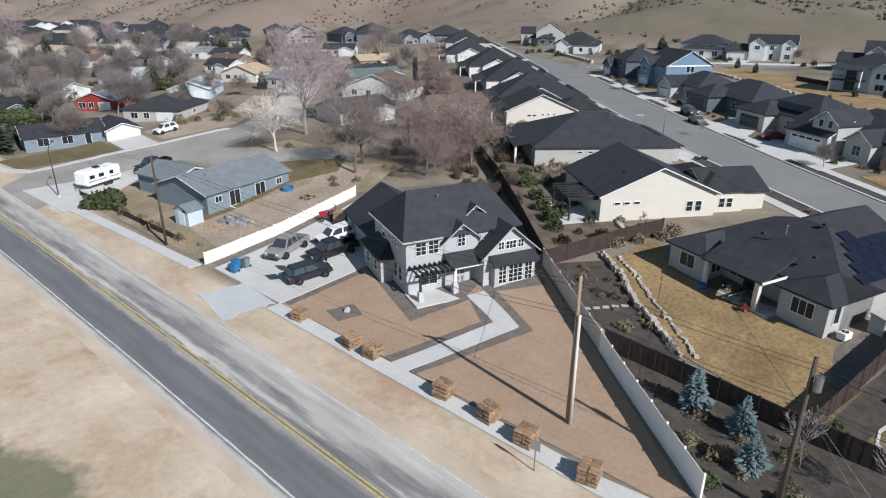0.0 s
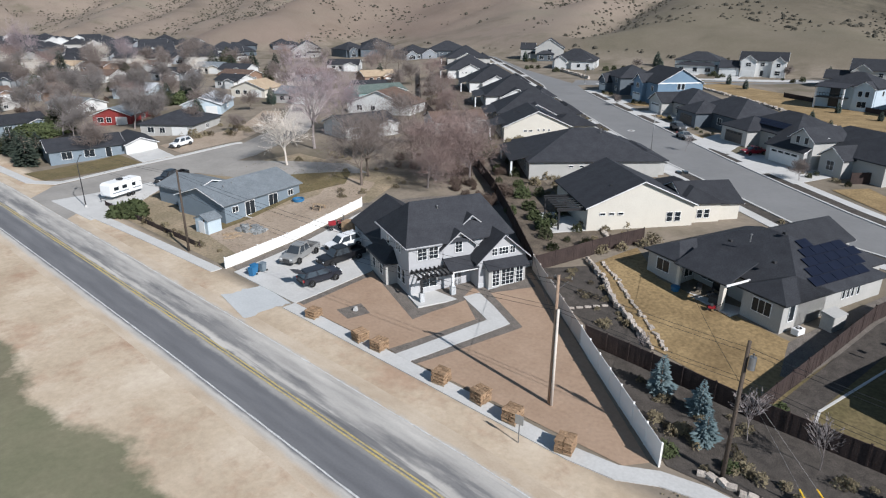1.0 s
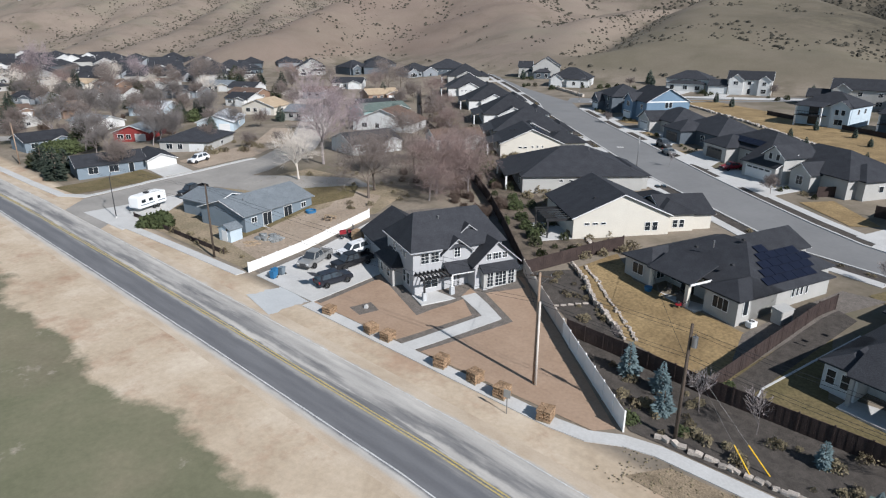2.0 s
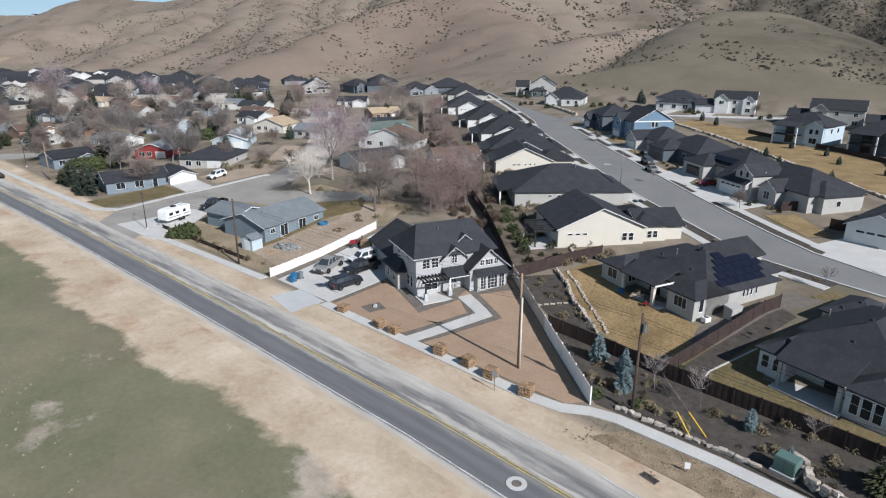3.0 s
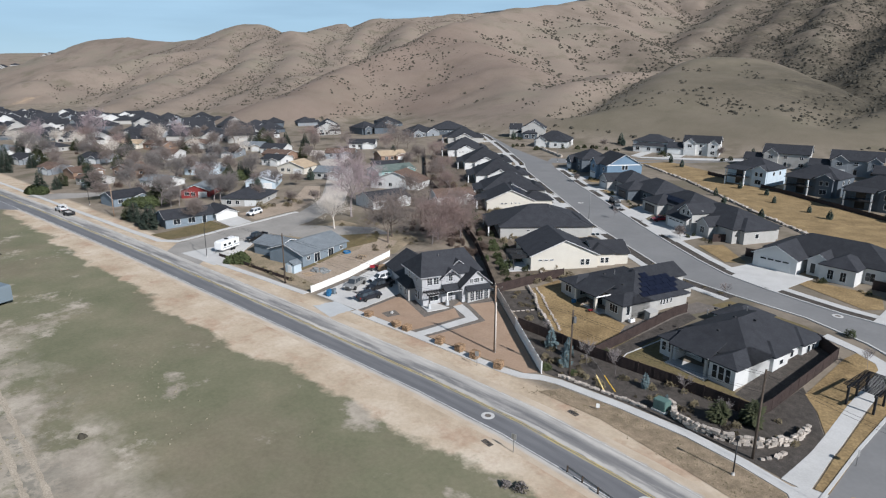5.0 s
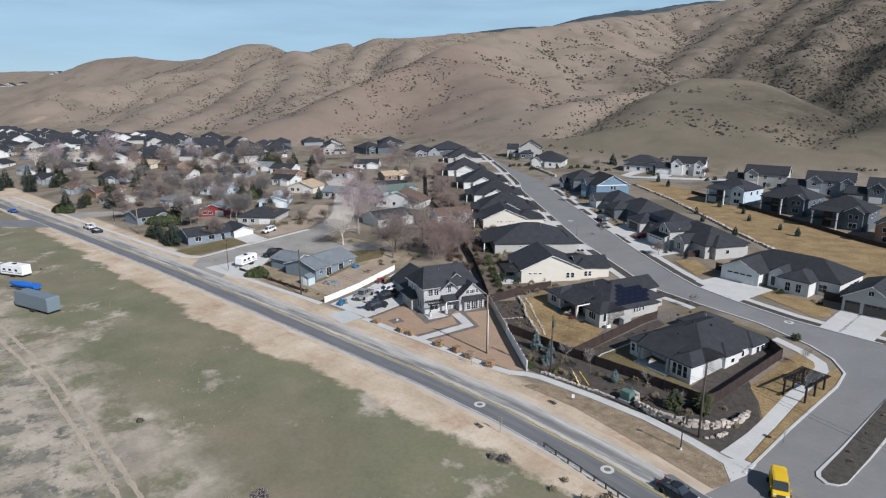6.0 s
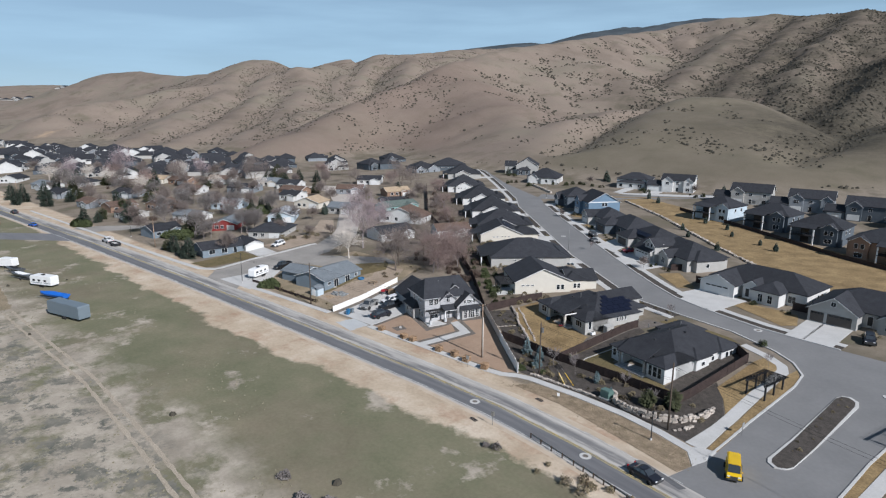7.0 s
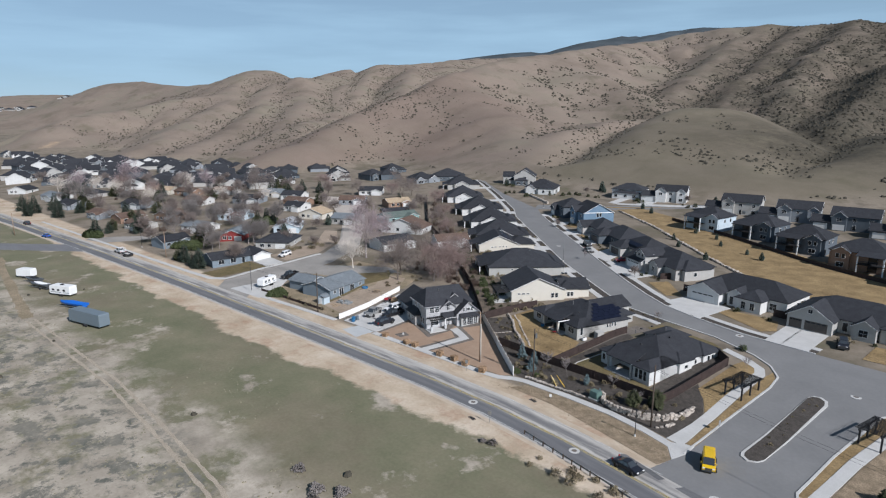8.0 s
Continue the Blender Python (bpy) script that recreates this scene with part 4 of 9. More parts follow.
sheet("back_lawn", [(-10.3, 44.0), (-7.4, 42.0), (-1.9, 36.6), (2.8, 32.9), (11.9, 30.5), (13.5, 35.4), (12.5, 40.7), (-2.9, 45.5), (-8.2, 51.4)], 0.03, "dry_lawn", "dormant golden brown back lawn", "lawn")
sheet("side_bed", [(12.3, 35.4), (13.5, 35.4), (17.9, 50.4), (21.1, 57.3), (16.7, 57.3), (11.4, 40.7)], 0.034, "edge_gravel", "dark gravel side yard", "garden bed")
sheet("back_lawn", [(12.7, 31.0), (35.5, 27.8), (37.0, 31.4), (31.6, 31.8), (20.6, 34.5), (18.5, 45.1), (17.3, 49.4)], 0.03, "lawn", "thin greenish brown back lawn", "lawn")
sheet("side_bed", [(12.9, 29.8), (15.2, 29.8), (19.6, 50.0), (17.6, 51.5), (16.6, 48.3)], 0.036, "mulch", "dark mulch bed along the garden fence", "garden bed")
sheet("lawn_edging", band([(35.3, 28.5), (28.0, 28.9), (17.2, 30.2), (16.0, 31.2), (15.9, 32.6), (18.4, 40.5), (20.5, 47.0)], -0.1, 0.1), 0.09, "concrete", "thin pale concrete edging round the lawn", "edging", thick=0.12)
# gravel side yard in the dark mulch colour, which takes in the fence's shadow
sheet("side_bed", [(32.1, 31.2), (36.6, 29.9), (40.0, 48.6), (36.6, 52.0), (34.4, 47.7)], 0.034, "mulch", "gravel side yard with fence shade in its dark colour", "garden bed")
sheet("park_lawn", [(39.2, 36.5), (41.4, 33.2), (43.4, 28.6), (44.9, 29.1), (46.2, 38.9), (47.0, 45.1), (46.1, 49.4), (42.2, 53.4), (41.0, 49.4)], 0.03, "dry_lawn", "dormant tan lawn beside the walk", "lawn")
sheet("front_lawn", [(19.2, 57.8), (22.7, 55.3), (38.3, 54.8), (33.8, 58.3), (21.0, 61.6)], 0.03, "lawn", "thin front lawn with bare spots", "lawn")
sheet("terrace", [(-61.0, 195.0), (-30.3, 170.2), (3.9, 133.2), (26.4, 111.1), (38.4, 100.2), (62.2, 85.9), (109.5, 67.7), (149.1, 88.0), (60.1, 134.2), (40.1, 145.6), (20.0, 157.1), (-5.3, 172.8), (-30.7, 191.8), (-53.2, 205.6)], 0.015, "dry_lawn", "open strip of dormant golden grass", "lawn")
sheet("terrace", [(-63.1, 199.2), (-51.3, 208.8), (-34.4, 221.6), (-81.1, 191.8)], 0.016, "dry_lawn", "open slope of dormant golden grass", "lawn")
sheet("backyards", [(-15.3, 40.4), (-8.0, 53.4), (-15.2, 53.4), (-58.4, 90.0), (-151.0, 179.1), (-158.8, 172.8), (-103.6, 112.5), (-38.0, 60.6)], 0.006, "mulch_light", "narrow back gardens of bark, soil and paving", "yard")
sheet("grey_house_yard", [(-76, 16.8), (-44, 17.6), (-46.5, 40.8), (-51.4, 55.4), (-80.7, 54.4), (-83.5, 38.9), (-81.9, 30.0), (-80, 20)], 0.006, "yard_dirt", "thin brown and green yard of the grey bungalow", "yard")
sheet("corner_lawn", [(-103.4, 16), (-112, 15), (-113.4, 32.7), (-102.8, 32.7)], 0.02, "lawn", "thin green corner lawn", "lawn")
sheet("upper_street", [(-72.0, 210.6), (-67.5, 208.8), (-46.0, 217.2), (-30.0, 225.2), (-31.5, 229.6), (-48.0, 222.4)], 0.03, "concrete", "pale concrete lane below the white houses", "street", thick=0.06)
sheet("driveway", [(-61.5, 216.8), (-54.6, 219.6), (-55.6, 227.4), (-63.2, 225.4)], 0.04, "concrete", "pale concrete driveway before a white house", "driveway", thick=0.06)
sheet("driveway", [(-74.0, 211.6), (-69.5, 211.4), (-70.6, 228.0), (-75.6, 227.0)], 0.04, "concrete", "pale concrete driveway before a white house", "driveway", thick=0.06)
sheet("driveway", [(-102.6, 33.0), (-112.0, 33.7), (-112.0, 39.8), (-101.5, 38.9)], 0.03, "concrete", "pale concrete driveway before a white garage", "driveway", thick=0.06)
sheet("parking_pad", [(-89, 12.6), (-74, 13.2), (-78.0, 22.1), (-84.0, 29.0), (-88.2, 28.1)], 0.02, "concrete", "pale concrete parking pad", "driveway", thick=0.05)
sheet("driveway", [(-88.1, 43.3), (-87.5, 35.3), (-74.5, 38.9), (-59.1, 53.4), (-67.0, 55.4)], 0.02, "old_street", "weathered asphalt driveway", "driveway", thick=0.04)
sheet("lawn_patch", [(-74, 40.2), (-60, 38.6), (-57.5, 47), (-62, 52), (-68.5, 46)], 0.03, "lawn", "thin olive lawn behind the bungalow", "lawn")
sheet("lawn_patch", [(-59.6, 24.5), (-56.2, 24.2), (-57.2, 30), (-59.2, 39), (-60.6, 38.6)], 0.03, "lawn", "thin olive lawn beside the bungalow", "lawn")
# front lawns of the estate
for pts in ([(26.7, 79.4), (39.5, 72.0), (42.0, 74.2), (40.6, 80.9), (36.6, 81.9), (28.1, 82.3)], [(59.3, 68.7), (83.9, 67.6), (80.0, 77.8), (60.2, 77.8)], [(3.2, 92.1), (12.3, 83.5), (15.8, 86.0), (7.3, 96.5)], [(-29.3, 119.1), (-20.2, 111.5), (-14.3, 115.1), (-21.4, 121.3)], [(-45.6, 135.7), (-37.4, 128.9), (-31.5, 130.1), (-40.7, 139.4)], [(-63.9, 151.8), (-55.7, 146.2), (-49.9, 148.7), (-58.0, 155.0)]):
    sheet("front_lawn", pts, 0.04, "dry_lawn", "dormant tan front lawn", "lawn")


for pts in ([(-16.9, 104.6), (-11.4, 115.5), (2.0, 101.1), (-2.0, 91.8)], [(13.9, 78.9), (17.6, 88.2), (28.9, 83.7), (25.7, 71.4)], [(-44.9, 137.5), (-43.0, 148.6), (-35.5, 143.7), (-34.6, 128.3)],
            [(-87.5, 180.0), (-84.0, 188.4), (-72.2, 180.8), (-74.1, 168.6)], [(-26.5, 111.8), (-25.2, 122.7), (-18.0, 117.9), (-17.3, 105.3)]):
    sheet("driveway", pts, 0.082, "concrete", "broad pale concrete driveway to the street", "driveway", thick=0.08)


def drive(m, gx, gy, side, w, line):
    """A concrete driveway from a garage door out to the kerb line."""
    ax = {"s": Vector((0, -1)), "e": Vector((1, 0))}[side]
    across = Vector((ax.y, -ax.x))
    corners = []
    for s in (-1, 1):
        p = m @ (Vector((gx, gy)) + across * s * (w / 2 + 0.5)).to_3d()
        d = ((m @ (Vector((gx, gy)) + ax).to_3d()) - (m @ Vector((gx, gy, 0)))).to_2d().normalized()
        best = 30.0
        for a, b in zip(line, line[1:]):
            e = Vector(b) - Vector(a)
            den = d.x * e.y - d.y * e.x
            if abs(den) < 1e-6:
                continue
            q = Vector(a) - p.to_2d()
            t, u = (q.x * e.y - q.y * e.x) / den, (q.x * d.y - q.y * d.x) / den
            if t > 0 and -0.05 <= u <= 1.05:
                best = min(best, t)
        if best >= 30:
            return
        corners.append((p.to_2d(), p.to_2d() + d * (best - 0.05)))
    (a, b), (c, e) = corners
    sheet("driveway", [tuple(a), tuple(b), tuple(e), tuple(c)], 0.075, "concrete", "pale concrete driveway to a garage", "driveway", thick=0.08)
# ---- houses ----
ROOF = 0.16


def hip_roof(g, x0, x1, y0, y1, z, pitch, over=0.45):
    x0, x1, y0, y1 = x0 - over, x1 + over, y0 - over, y1 + over
    w, d = x1 - x0, y1 - y0
    r = min(w, d) / 2
    zt = z + r * pitch
    if w >= d:
        a, b = (x0 + r, (y0 + y1) / 2), (x1 - r, (y0 + y1) / 2)
    else:
        a, b = ((x0 + x1) / 2, y0 + r), ((x0 + x1) / 2, y1 - r)
    vs = [(x0, y0, z), (x1, y0, z), (x1, y1, z), (x0, y1, z), (x0, y0, z - ROOF), (x1, y0, z - ROOF), (x1, y1, z - ROOF), (x0, y1, z - ROOF), (*a, zt), (*b, zt)]
    fs = [(4, 7, 6, 5), (0, 4, 5, 1), (1, 5, 6, 2), (2, 6, 7, 3), (3, 7, 4, 0)]
    if w >= d:
        fs += [(0, 1, 9, 8), (2, 3, 8, 9), (3, 0, 8), (1, 2, 9)]
    else:
        fs += [(0, 1, 8), (1, 2, 9, 8), (2, 3, 9), (3, 0, 8, 9)]
    g.add(vs, fs)


def gable_roof(g, x0, x1, y0, y1, z, pitch, axis, over=0.4):
    """Two slabs meeting at a ridge that runs along the axis."""
    t = ROOF
    if axis == "x":
        m = (y0 + y1) / 2
        h = (m - y0) * pitch
        o = over
        g.prism([(y0 - o, z - o * pitch), (m, z + h), (y1 + o, z - o * pitch), (y1 + o, z - o * pitch + t), (m, z + h + t), (y0 - o, z - o * pitch + t)], "x", x0 - o, x1 + o)
    else:
        m = (x0 + x1) / 2
        h = (m - x0) * pitch
        o = over
        g.prism([(x0 - o, z - o * pitch), (m, z + h), (x1 + o, z - o * pitch), (x1 + o, z - o * pitch + t), (m, z + h + t), (x0 - o, z - o * pitch + t)], "y", y0 - o, y1 + o)


def gable_trim(g, x0, x1, y0, y1, z, pitch, axis, ends, over=0.4):
    """Bargeboards on the gable ends."""
    t, o = ROOF, over
    u0, u1 = (y0, y1) if axis == "x" else (x0, x1)
    lo, hi = (x0, x1) if axis == "x" else (y0, y1)
    m = (u0 + u1) / 2
    h = (m - u0) * pitch
    poly = [(u0 - o, z - o * pitch - 0.03), (m, z + h - 0.03), (u1 + o, z - o * pitch - 0.03), (u1 + o, z - o * pitch + 0.09), (m, z + h + 0.09), (u0 - o, z - o * pitch + 0.09)]
    for e in ends:
        s = lo - o - 0.05 if e < 0 else hi + o
        g.prism(poly, axis, s, s + 0.05)


def lattice(xs, zs, y0, y1):
    """A frame in one piece: bars along the even gaps of xs and zs, openings between them."""
    nx, nz = len(xs), len(zs)
    vs = [(x, y, z) for y in (y0, y1) for z in zs for x in xs]

    def at(i, j, k):
        return k * nx * nz + j * nx + i

    def solid(i, j):
        return 0 <= i < nx - 1 and 0 <= j < nz - 1 and (i % 2 == 0 or j % 2 == 0)

    fs = []
    for i in range(nx - 1):
        for j in range(nz - 1):
            if not solid(i, j):
                continue
            fs.append((at(i, j, 0), at(i + 1, j, 0), at(i + 1, j + 1, 0), at(i, j + 1, 0)))
            fs.append((at(i, j + 1, 1), at(i + 1, j + 1, 1), at(i + 1, j, 1), at(i, j, 1)))
            for di, dj, p, q in ((-1, 0, (i, j), (i, j + 1)), (1, 0, (i + 1, j), (i + 1, j + 1)), (0, -1, (i, j), (i + 1, j)), (0, 1, (i, j + 1), (i + 1, j + 1))):
                if not solid(i + di, j + dj):
                    fs.append((at(*p, 0), at(*q, 0), at(*q, 1), at(*p, 1)))
    return Geo().add(vs, fs)


def window(parent, m, w, h, mull=1, trans=1, frame_mat="trim", name="window"):
    """A window with its casing standing proud of the wall; local x along the wall, -y outwards, z up from the sill."""
    c = 0.055
    xs = [-w / 2 - c, -w / 2]
    for i in range(1, mull + 1):
        x = -w / 2 + w * i / (mull + 1)
        xs += [x - 0.018, x + 0.018]
    xs += [w / 2, w / 2 + c]
    zs = [-c, 0.0]
    for i in range(1, trans + 1):
        z = h * i / (trans + 1)
        zs += [z - 0.013, z + 0.013]
    zs += [h, h + c]
    g = lattice(xs, zs, -0.07, 0.0)
    ob = part(name, g, frame_mat, parent)
    ob.matrix_local = m
    p = part("pane", Geo().box(-w / 2, w / 2, -0.03, -0.005, 0.0, h), "glass", ob)
    return ob


def garage_door(parent, m, w, h, material="garage"):
    prof = [(0.0, 0.0)]
    for i in range(4):
        z0, z1 = h * i / 4, h * (i + 1) / 4
        prof += [(-0.03, z0), (-0.03, z0 + 0.03), (-0.06, z0 + 0.03), (-0.06, z1 - 0.03), (-0.03, z1 - 0.03)]
    prof += [(-0.03, h), (0.0, h)]
    g = Geo().prism(prof, "x", -w / 2, w / 2)
    ob = part("garage_door", g, material, parent)
    ob.matrix_local = m
    return ob


def face(x, y, z, side):
    """Pose on a wall: side s (-y), n (+y), e (+x), w (-x)."""
    return pose(x, y, z, 0, 0, {"s": 0, "n": 180, "e": 90, "w": -90}[side])


def house(m, label, blocks, wall="white_wall", roof="shingle", wins=(), garages=(), trims="trim", group="", extra=None, sink=1.2, name="house"):
    """blocks: (x0, x1, y0, y1, eave, kind, pitch[, wall]) with kind hip, gx, gy or flat. wins: (x, y, z, side, w, h, mull, trans)."""
    ob = thing(name, m, label, "house", group)
    walls = {}
    roofs, boards = [], []
    for b in blocks:
        x0, x1, y0, y1, e, kind, pitch = b[:7]
        wm = b[7] if len(b) > 7 else wall
        g = walls.setdefault(wm, [])
        wg, rg = Geo(), Geo()
        wg.box(x0, x1, y0, y1, -sink, e)
        if kind == "hip":
            hip_roof(rg, x0, x1, y0, y1, e + ROOF - 0.02, pitch)
        elif kind in ("gx", "gy"):
            ax = kind[1]
            gable_roof(rg, x0, x1, y0, y1, e, pitch, ax)
            for end in (-1, 1):
                tg = Geo()
                gable_trim(tg, x0, x1, y0, y1, e, pitch, ax, (end,))
                boards.append(tg)
            if ax == "x":
                mm = (y0 + y1) / 2
                wg.prism([(y0, e), (y1, e), (mm, e + (mm - y0) * pitch)], "x", x0, x1)
            else:
                mm = (x0 + x1) / 2
                wg.prism([(x0, e), (x1, e), (mm, e + (mm - x0) * pitch)], "y", y0, y1)
        if rg.v:
            roofs.append(rg)
        g.append(wg)
    for wm, gs in walls.items():
        for wg in gs:
            part("wall", wg, wm, ob)
    for g in roofs:
        part("roof", g, roof, ob)
    for tg in boards:
        part("bargeboard", tg, trims, ob)
    for x, y, z, side, w, h, mu, tr in wins:
        window(ob, face(x, y, z, side), w, h, mu, tr)
    for x, y, side, w, h, gm in garages:
        garage_door(ob, face(x, y, 0.05, side), w, h, gm)
        if "east row" in group or "west row" in group:
            drive(m, x, y, side, w, RIGHT[8:] if "east row" in group else LEFT[8:])
            if "east row" in group:
                for k in range(4):
                    pane = part("garage_pane", Geo().box(-0.09 * w, 0.09 * w, -0.07, -0.05, h * 0.79, h * 0.94), "glass", ob)
                    pane.matrix_local = face(x, y, 0.05, side) @ pose((k - 1.5) * 0.23 * w, 0, 0)
    if extra:
        extra(ob)
    return ob



# ---- buildings of the estate and the road ----
def shed_roof(g, x0, x1, y0, y1, z0, z1, t=0.14):
    """A single slope rising from z0 at y0 to z1 at y1."""
    g.add([(x0, y0, z0), (x1, y0, z0), (x1, y1, z1), (x0, y1, z1), (x0, y0, z0 - t), (x1, y0, z0 - t), (x1, y1, z1 - t), (x0, y1, z1 - t)],
          [(0, 1, 2, 3), (7, 6, 5, 4), (0, 4, 5, 1), (1, 5, 6, 2), (2, 6, 7, 3), (3, 7, 4, 0)])


def roof_vent(parent, x, y, z):
    g = Geo()
    g.prism([(-0.2, 0), (0.2, 0), (0.14, 0.22), (-0.14, 0.22)], "y", -0.18, 0.18)
    ob = part("roof_vent", g, "dark_trim", parent)
    ob.matrix_local = pose(x, y, z)


def flue(parent, x, y, z, h=0.5):
    g = Geo().tube((0, 0, -0.2), (0, 0, h), 0.07, 0.07, 8)
    g.tube((0, 0, h), (0, 0, h + 0.08), 0.12, 0.10, 8)
    ob = part("flue", g, "steel", parent)
    ob.matrix_local = pose(x, y, z)


def post(parent, x, y, z0, z1, r=0.1, material="trim", base=0.0, name="post"):
    ob = part(name, Geo().box(x - r, x + r, y - r, y + r, z0, z1), material, parent)
    if base:
        b = Geo().prism([(x - r - 0.14, y - r - 0.14), (x + r + 0.14, y - r - 0.14), (x + r + 0.14, y + r + 0.14), (x - r - 0.14, y + r + 0.14)], "z", z0 - 0.1, z0 + base)
        part("plinth", b, "brick", ob)
    return ob


def door(parent, m, w=0.95, h=2.1, material="dark_trim"):
    g = Geo().box(-w / 2, w / 2, -0.06, 0.02, 0, h)
    for z0, z1 in ((0.15, 0.9), (1.05, h - 0.15)):
        for s in (-1, 1):
            g.box(s * w / 4 - w * 0.17, s * w / 4 + w * 0.17, -0.08, -0.05, z0, z1)
    ob = part("door", g, material, parent)
    ob.matrix_local = m
    k = part("door_handle", Geo().box(w / 2 - 0.14, w / 2 - 0.1, -0.13, -0.06, 0.95, 1.1), "steel", ob)
    return ob


def main_extra(ob):
    # main roof with short hipped ends
    x0, x1, y0, y1, z, zt = -0.75, 12.05, -1.35, 8.45, 5.6, 9.0
    ym = (y0 + y1) / 2
    g = Geo()
    g.add([(x0, y0, z), (x1, y0, z), (x1, y1, z), (x0, y1, z), (x0, y0, z - ROOF), (x1, y0, z - ROOF), (x1, y1, z - ROOF), (x0, y1, z - ROOF), (x0 + 2.3, ym, zt), (x1 - 1.8, ym, zt)],
          [(4, 7, 6, 5), (0, 4, 5, 1), (1, 5, 6, 2), (2, 6, 7, 3), (3, 7, 4, 0), (0, 1, 9, 8), (2, 3, 8, 9), (3, 0, 8), (1, 2, 9)])
    part("roof", g, "shingle", ob)
    part("gutter", Geo().box(x0, 3.3, y0 - 0.1, y0, z - 0.17, z - 0.03), "siding", ob)
    part("gutter", Geo().box(x0 - 0.1, x0, y0, y1, z - 0.17, z - 0.03), "siding", ob)
    # bay window with its own lean-to roof
    g = Geo().box(7.7, 12.2, -3.7, -2.9, -1.0, 2.75)
    part("bay", g, "greige_wall", ob)
    g = Geo()
    shed_roof(g, 7.4, 12.5, -4.1, -2.85, 2.8, 3.5)
    part("bay_roof", g, "shingle", ob)
    for x, w, mu in ((8.55, 0.8, 1), (10.0, 1.5, 2), (11.45, 0.8, 1)):
        window(ob, face(x, -3.7, 0.75, "s"), w, 1.75, mu, 3)
    for x, w, mu in ((8.75, 0.6, 1), (9.85, 1.1, 2), (10.95, 0.6, 1)):
        window(ob, face(x, -2.9, 3.95, "s"), w, 0.75, mu, 1)
    part("wainscot", Geo().box(7.64, 12.26, -3.76, -2.88, -1.0, 0.55), "brick", ob)
    # porch roof, posts, slab
    g = Geo()
    shed_roof(g, 3.5, 6.98, -2.9, -0.8, 2.95, 3.75)
    part("porch_roof", g, "shingle", ob)
    part("beam", Geo().box(3.6, 6.9, -2.75, -2.55, 2.6, 2.83), "trim", ob)
    post(ob, 4.0, -2.6, 0.1, 2.6, 0.12, "trim", 1.0)
    post(ob, 0.3, -2.9, 0.1, 2.6, 0.10, "dark_trim", 1.0)
    part("porch_slab", Geo().box(-0.5, 7.0, -3.9, -0.9, -0.5, 0.12), "concrete", ob, "pale concrete porch slab")
    # black timber pergola
    for y in (-2.95, -1.1):
        part("beam", Geo().box(-0.2, 3.8, y - 0.07, y + 0.07, 2.6, 2.8), "dark_trim", ob)
    for i in range(8):
        x = 0.0 + 3.6 * i / 7
        part("rafter", Geo().box(x - 0.05, x + 0.05, -3.4, -0.92, 2.805, 2.98), "dark_trim", ob)
    # entry and windows
    door(ob, face(5.3, -0.92, 0.13, "s"), 1.1, 2.15, "dark_trim")
    window(ob, face(4.4, -0.92, 0.9, "s"), 0.5, 1.3, 0, 2)
    window(ob, face(2.0, -0.92, 0.75, "s"), 1.7, 1.4, 1, 2)
    for x in (1.2, 2.5):
        window(ob, face(x, -0.92, 3.9, "s"), 1.0, 1.25, 1, 2)
    window(ob, face(5.4, -1.02, 4.2, "s"), 0.75, 1.2, 1, 2)
    # gable side windows
    for y, z, w, h in ((1.6, 4.1, 0.35, 0.75), (2.6, 4.1, 0.35, 0.75), (5.2, 3.9, 0.9, 1.2), (0.6, 0.9, 0.8, 1.5), (1.9, 0.9, 0.8, 1.5)):
        window(ob, face(-0.32, y, z, "w"), w, h, 0, 1)
    # low side bump with hipped roof
    part("side_bump", Geo().box(-1.6, -0.3, 2.8, 8.2, -1.0, 2.6), "greige_wall", ob)
    g = Geo()
    x0, x1, y0, y1 = -2.0, -0.28, 2.3, 8.6
    g.add([(x0, y0, 2.6), (x1, y0, 2.6), (x1, y1, 2.6), (x0, y1, 2.6), (x1, y0 + 1.5, 3.9), (x1, y1 - 1.5, 3.9), (x0, y0, 2.46), (x1, y0, 2.46), (x1, y1, 2.46), (x0, y1, 2.46)],
          [(0, 1, 4), (0, 4, 5, 3), (3, 5, 2), (1, 2, 5, 4), (0, 6, 7, 1), (3, 9, 6, 0), (2, 8, 9, 3), (6, 9, 8, 7)])
    part("side_roof", g, "shingle", ob)
    window(ob, face(-1.62, 4.2, 0.9, "w"), 0.8, 1.1, 0, 1)
    window(ob, face(-1.62, 6.6, 0.9, "w"), 0.8, 1.1, 0, 1)
    for x, y, z in ((2.8, 4.6, 8.4), (5.0, 4.6, 8.4), (7.5, 4.6, 8.4), (9.4, 4.6, 8.4), (0.6, 4.0, 7.0)):
        roof_vent(ob, x, y, z)
    flue(ob, 4.4, 2.4, 8.0)
    part("side_gate", Geo().box(12.7, 14.9, -1.2, -1.12, -0.8, 1.75), "vinyl", ob, "short white vinyl gate panel")
    part("brick_skirt", Geo().box(6.84, 7.64, -2.96, -2.86, -0.8, 0.95), "brick", ob)


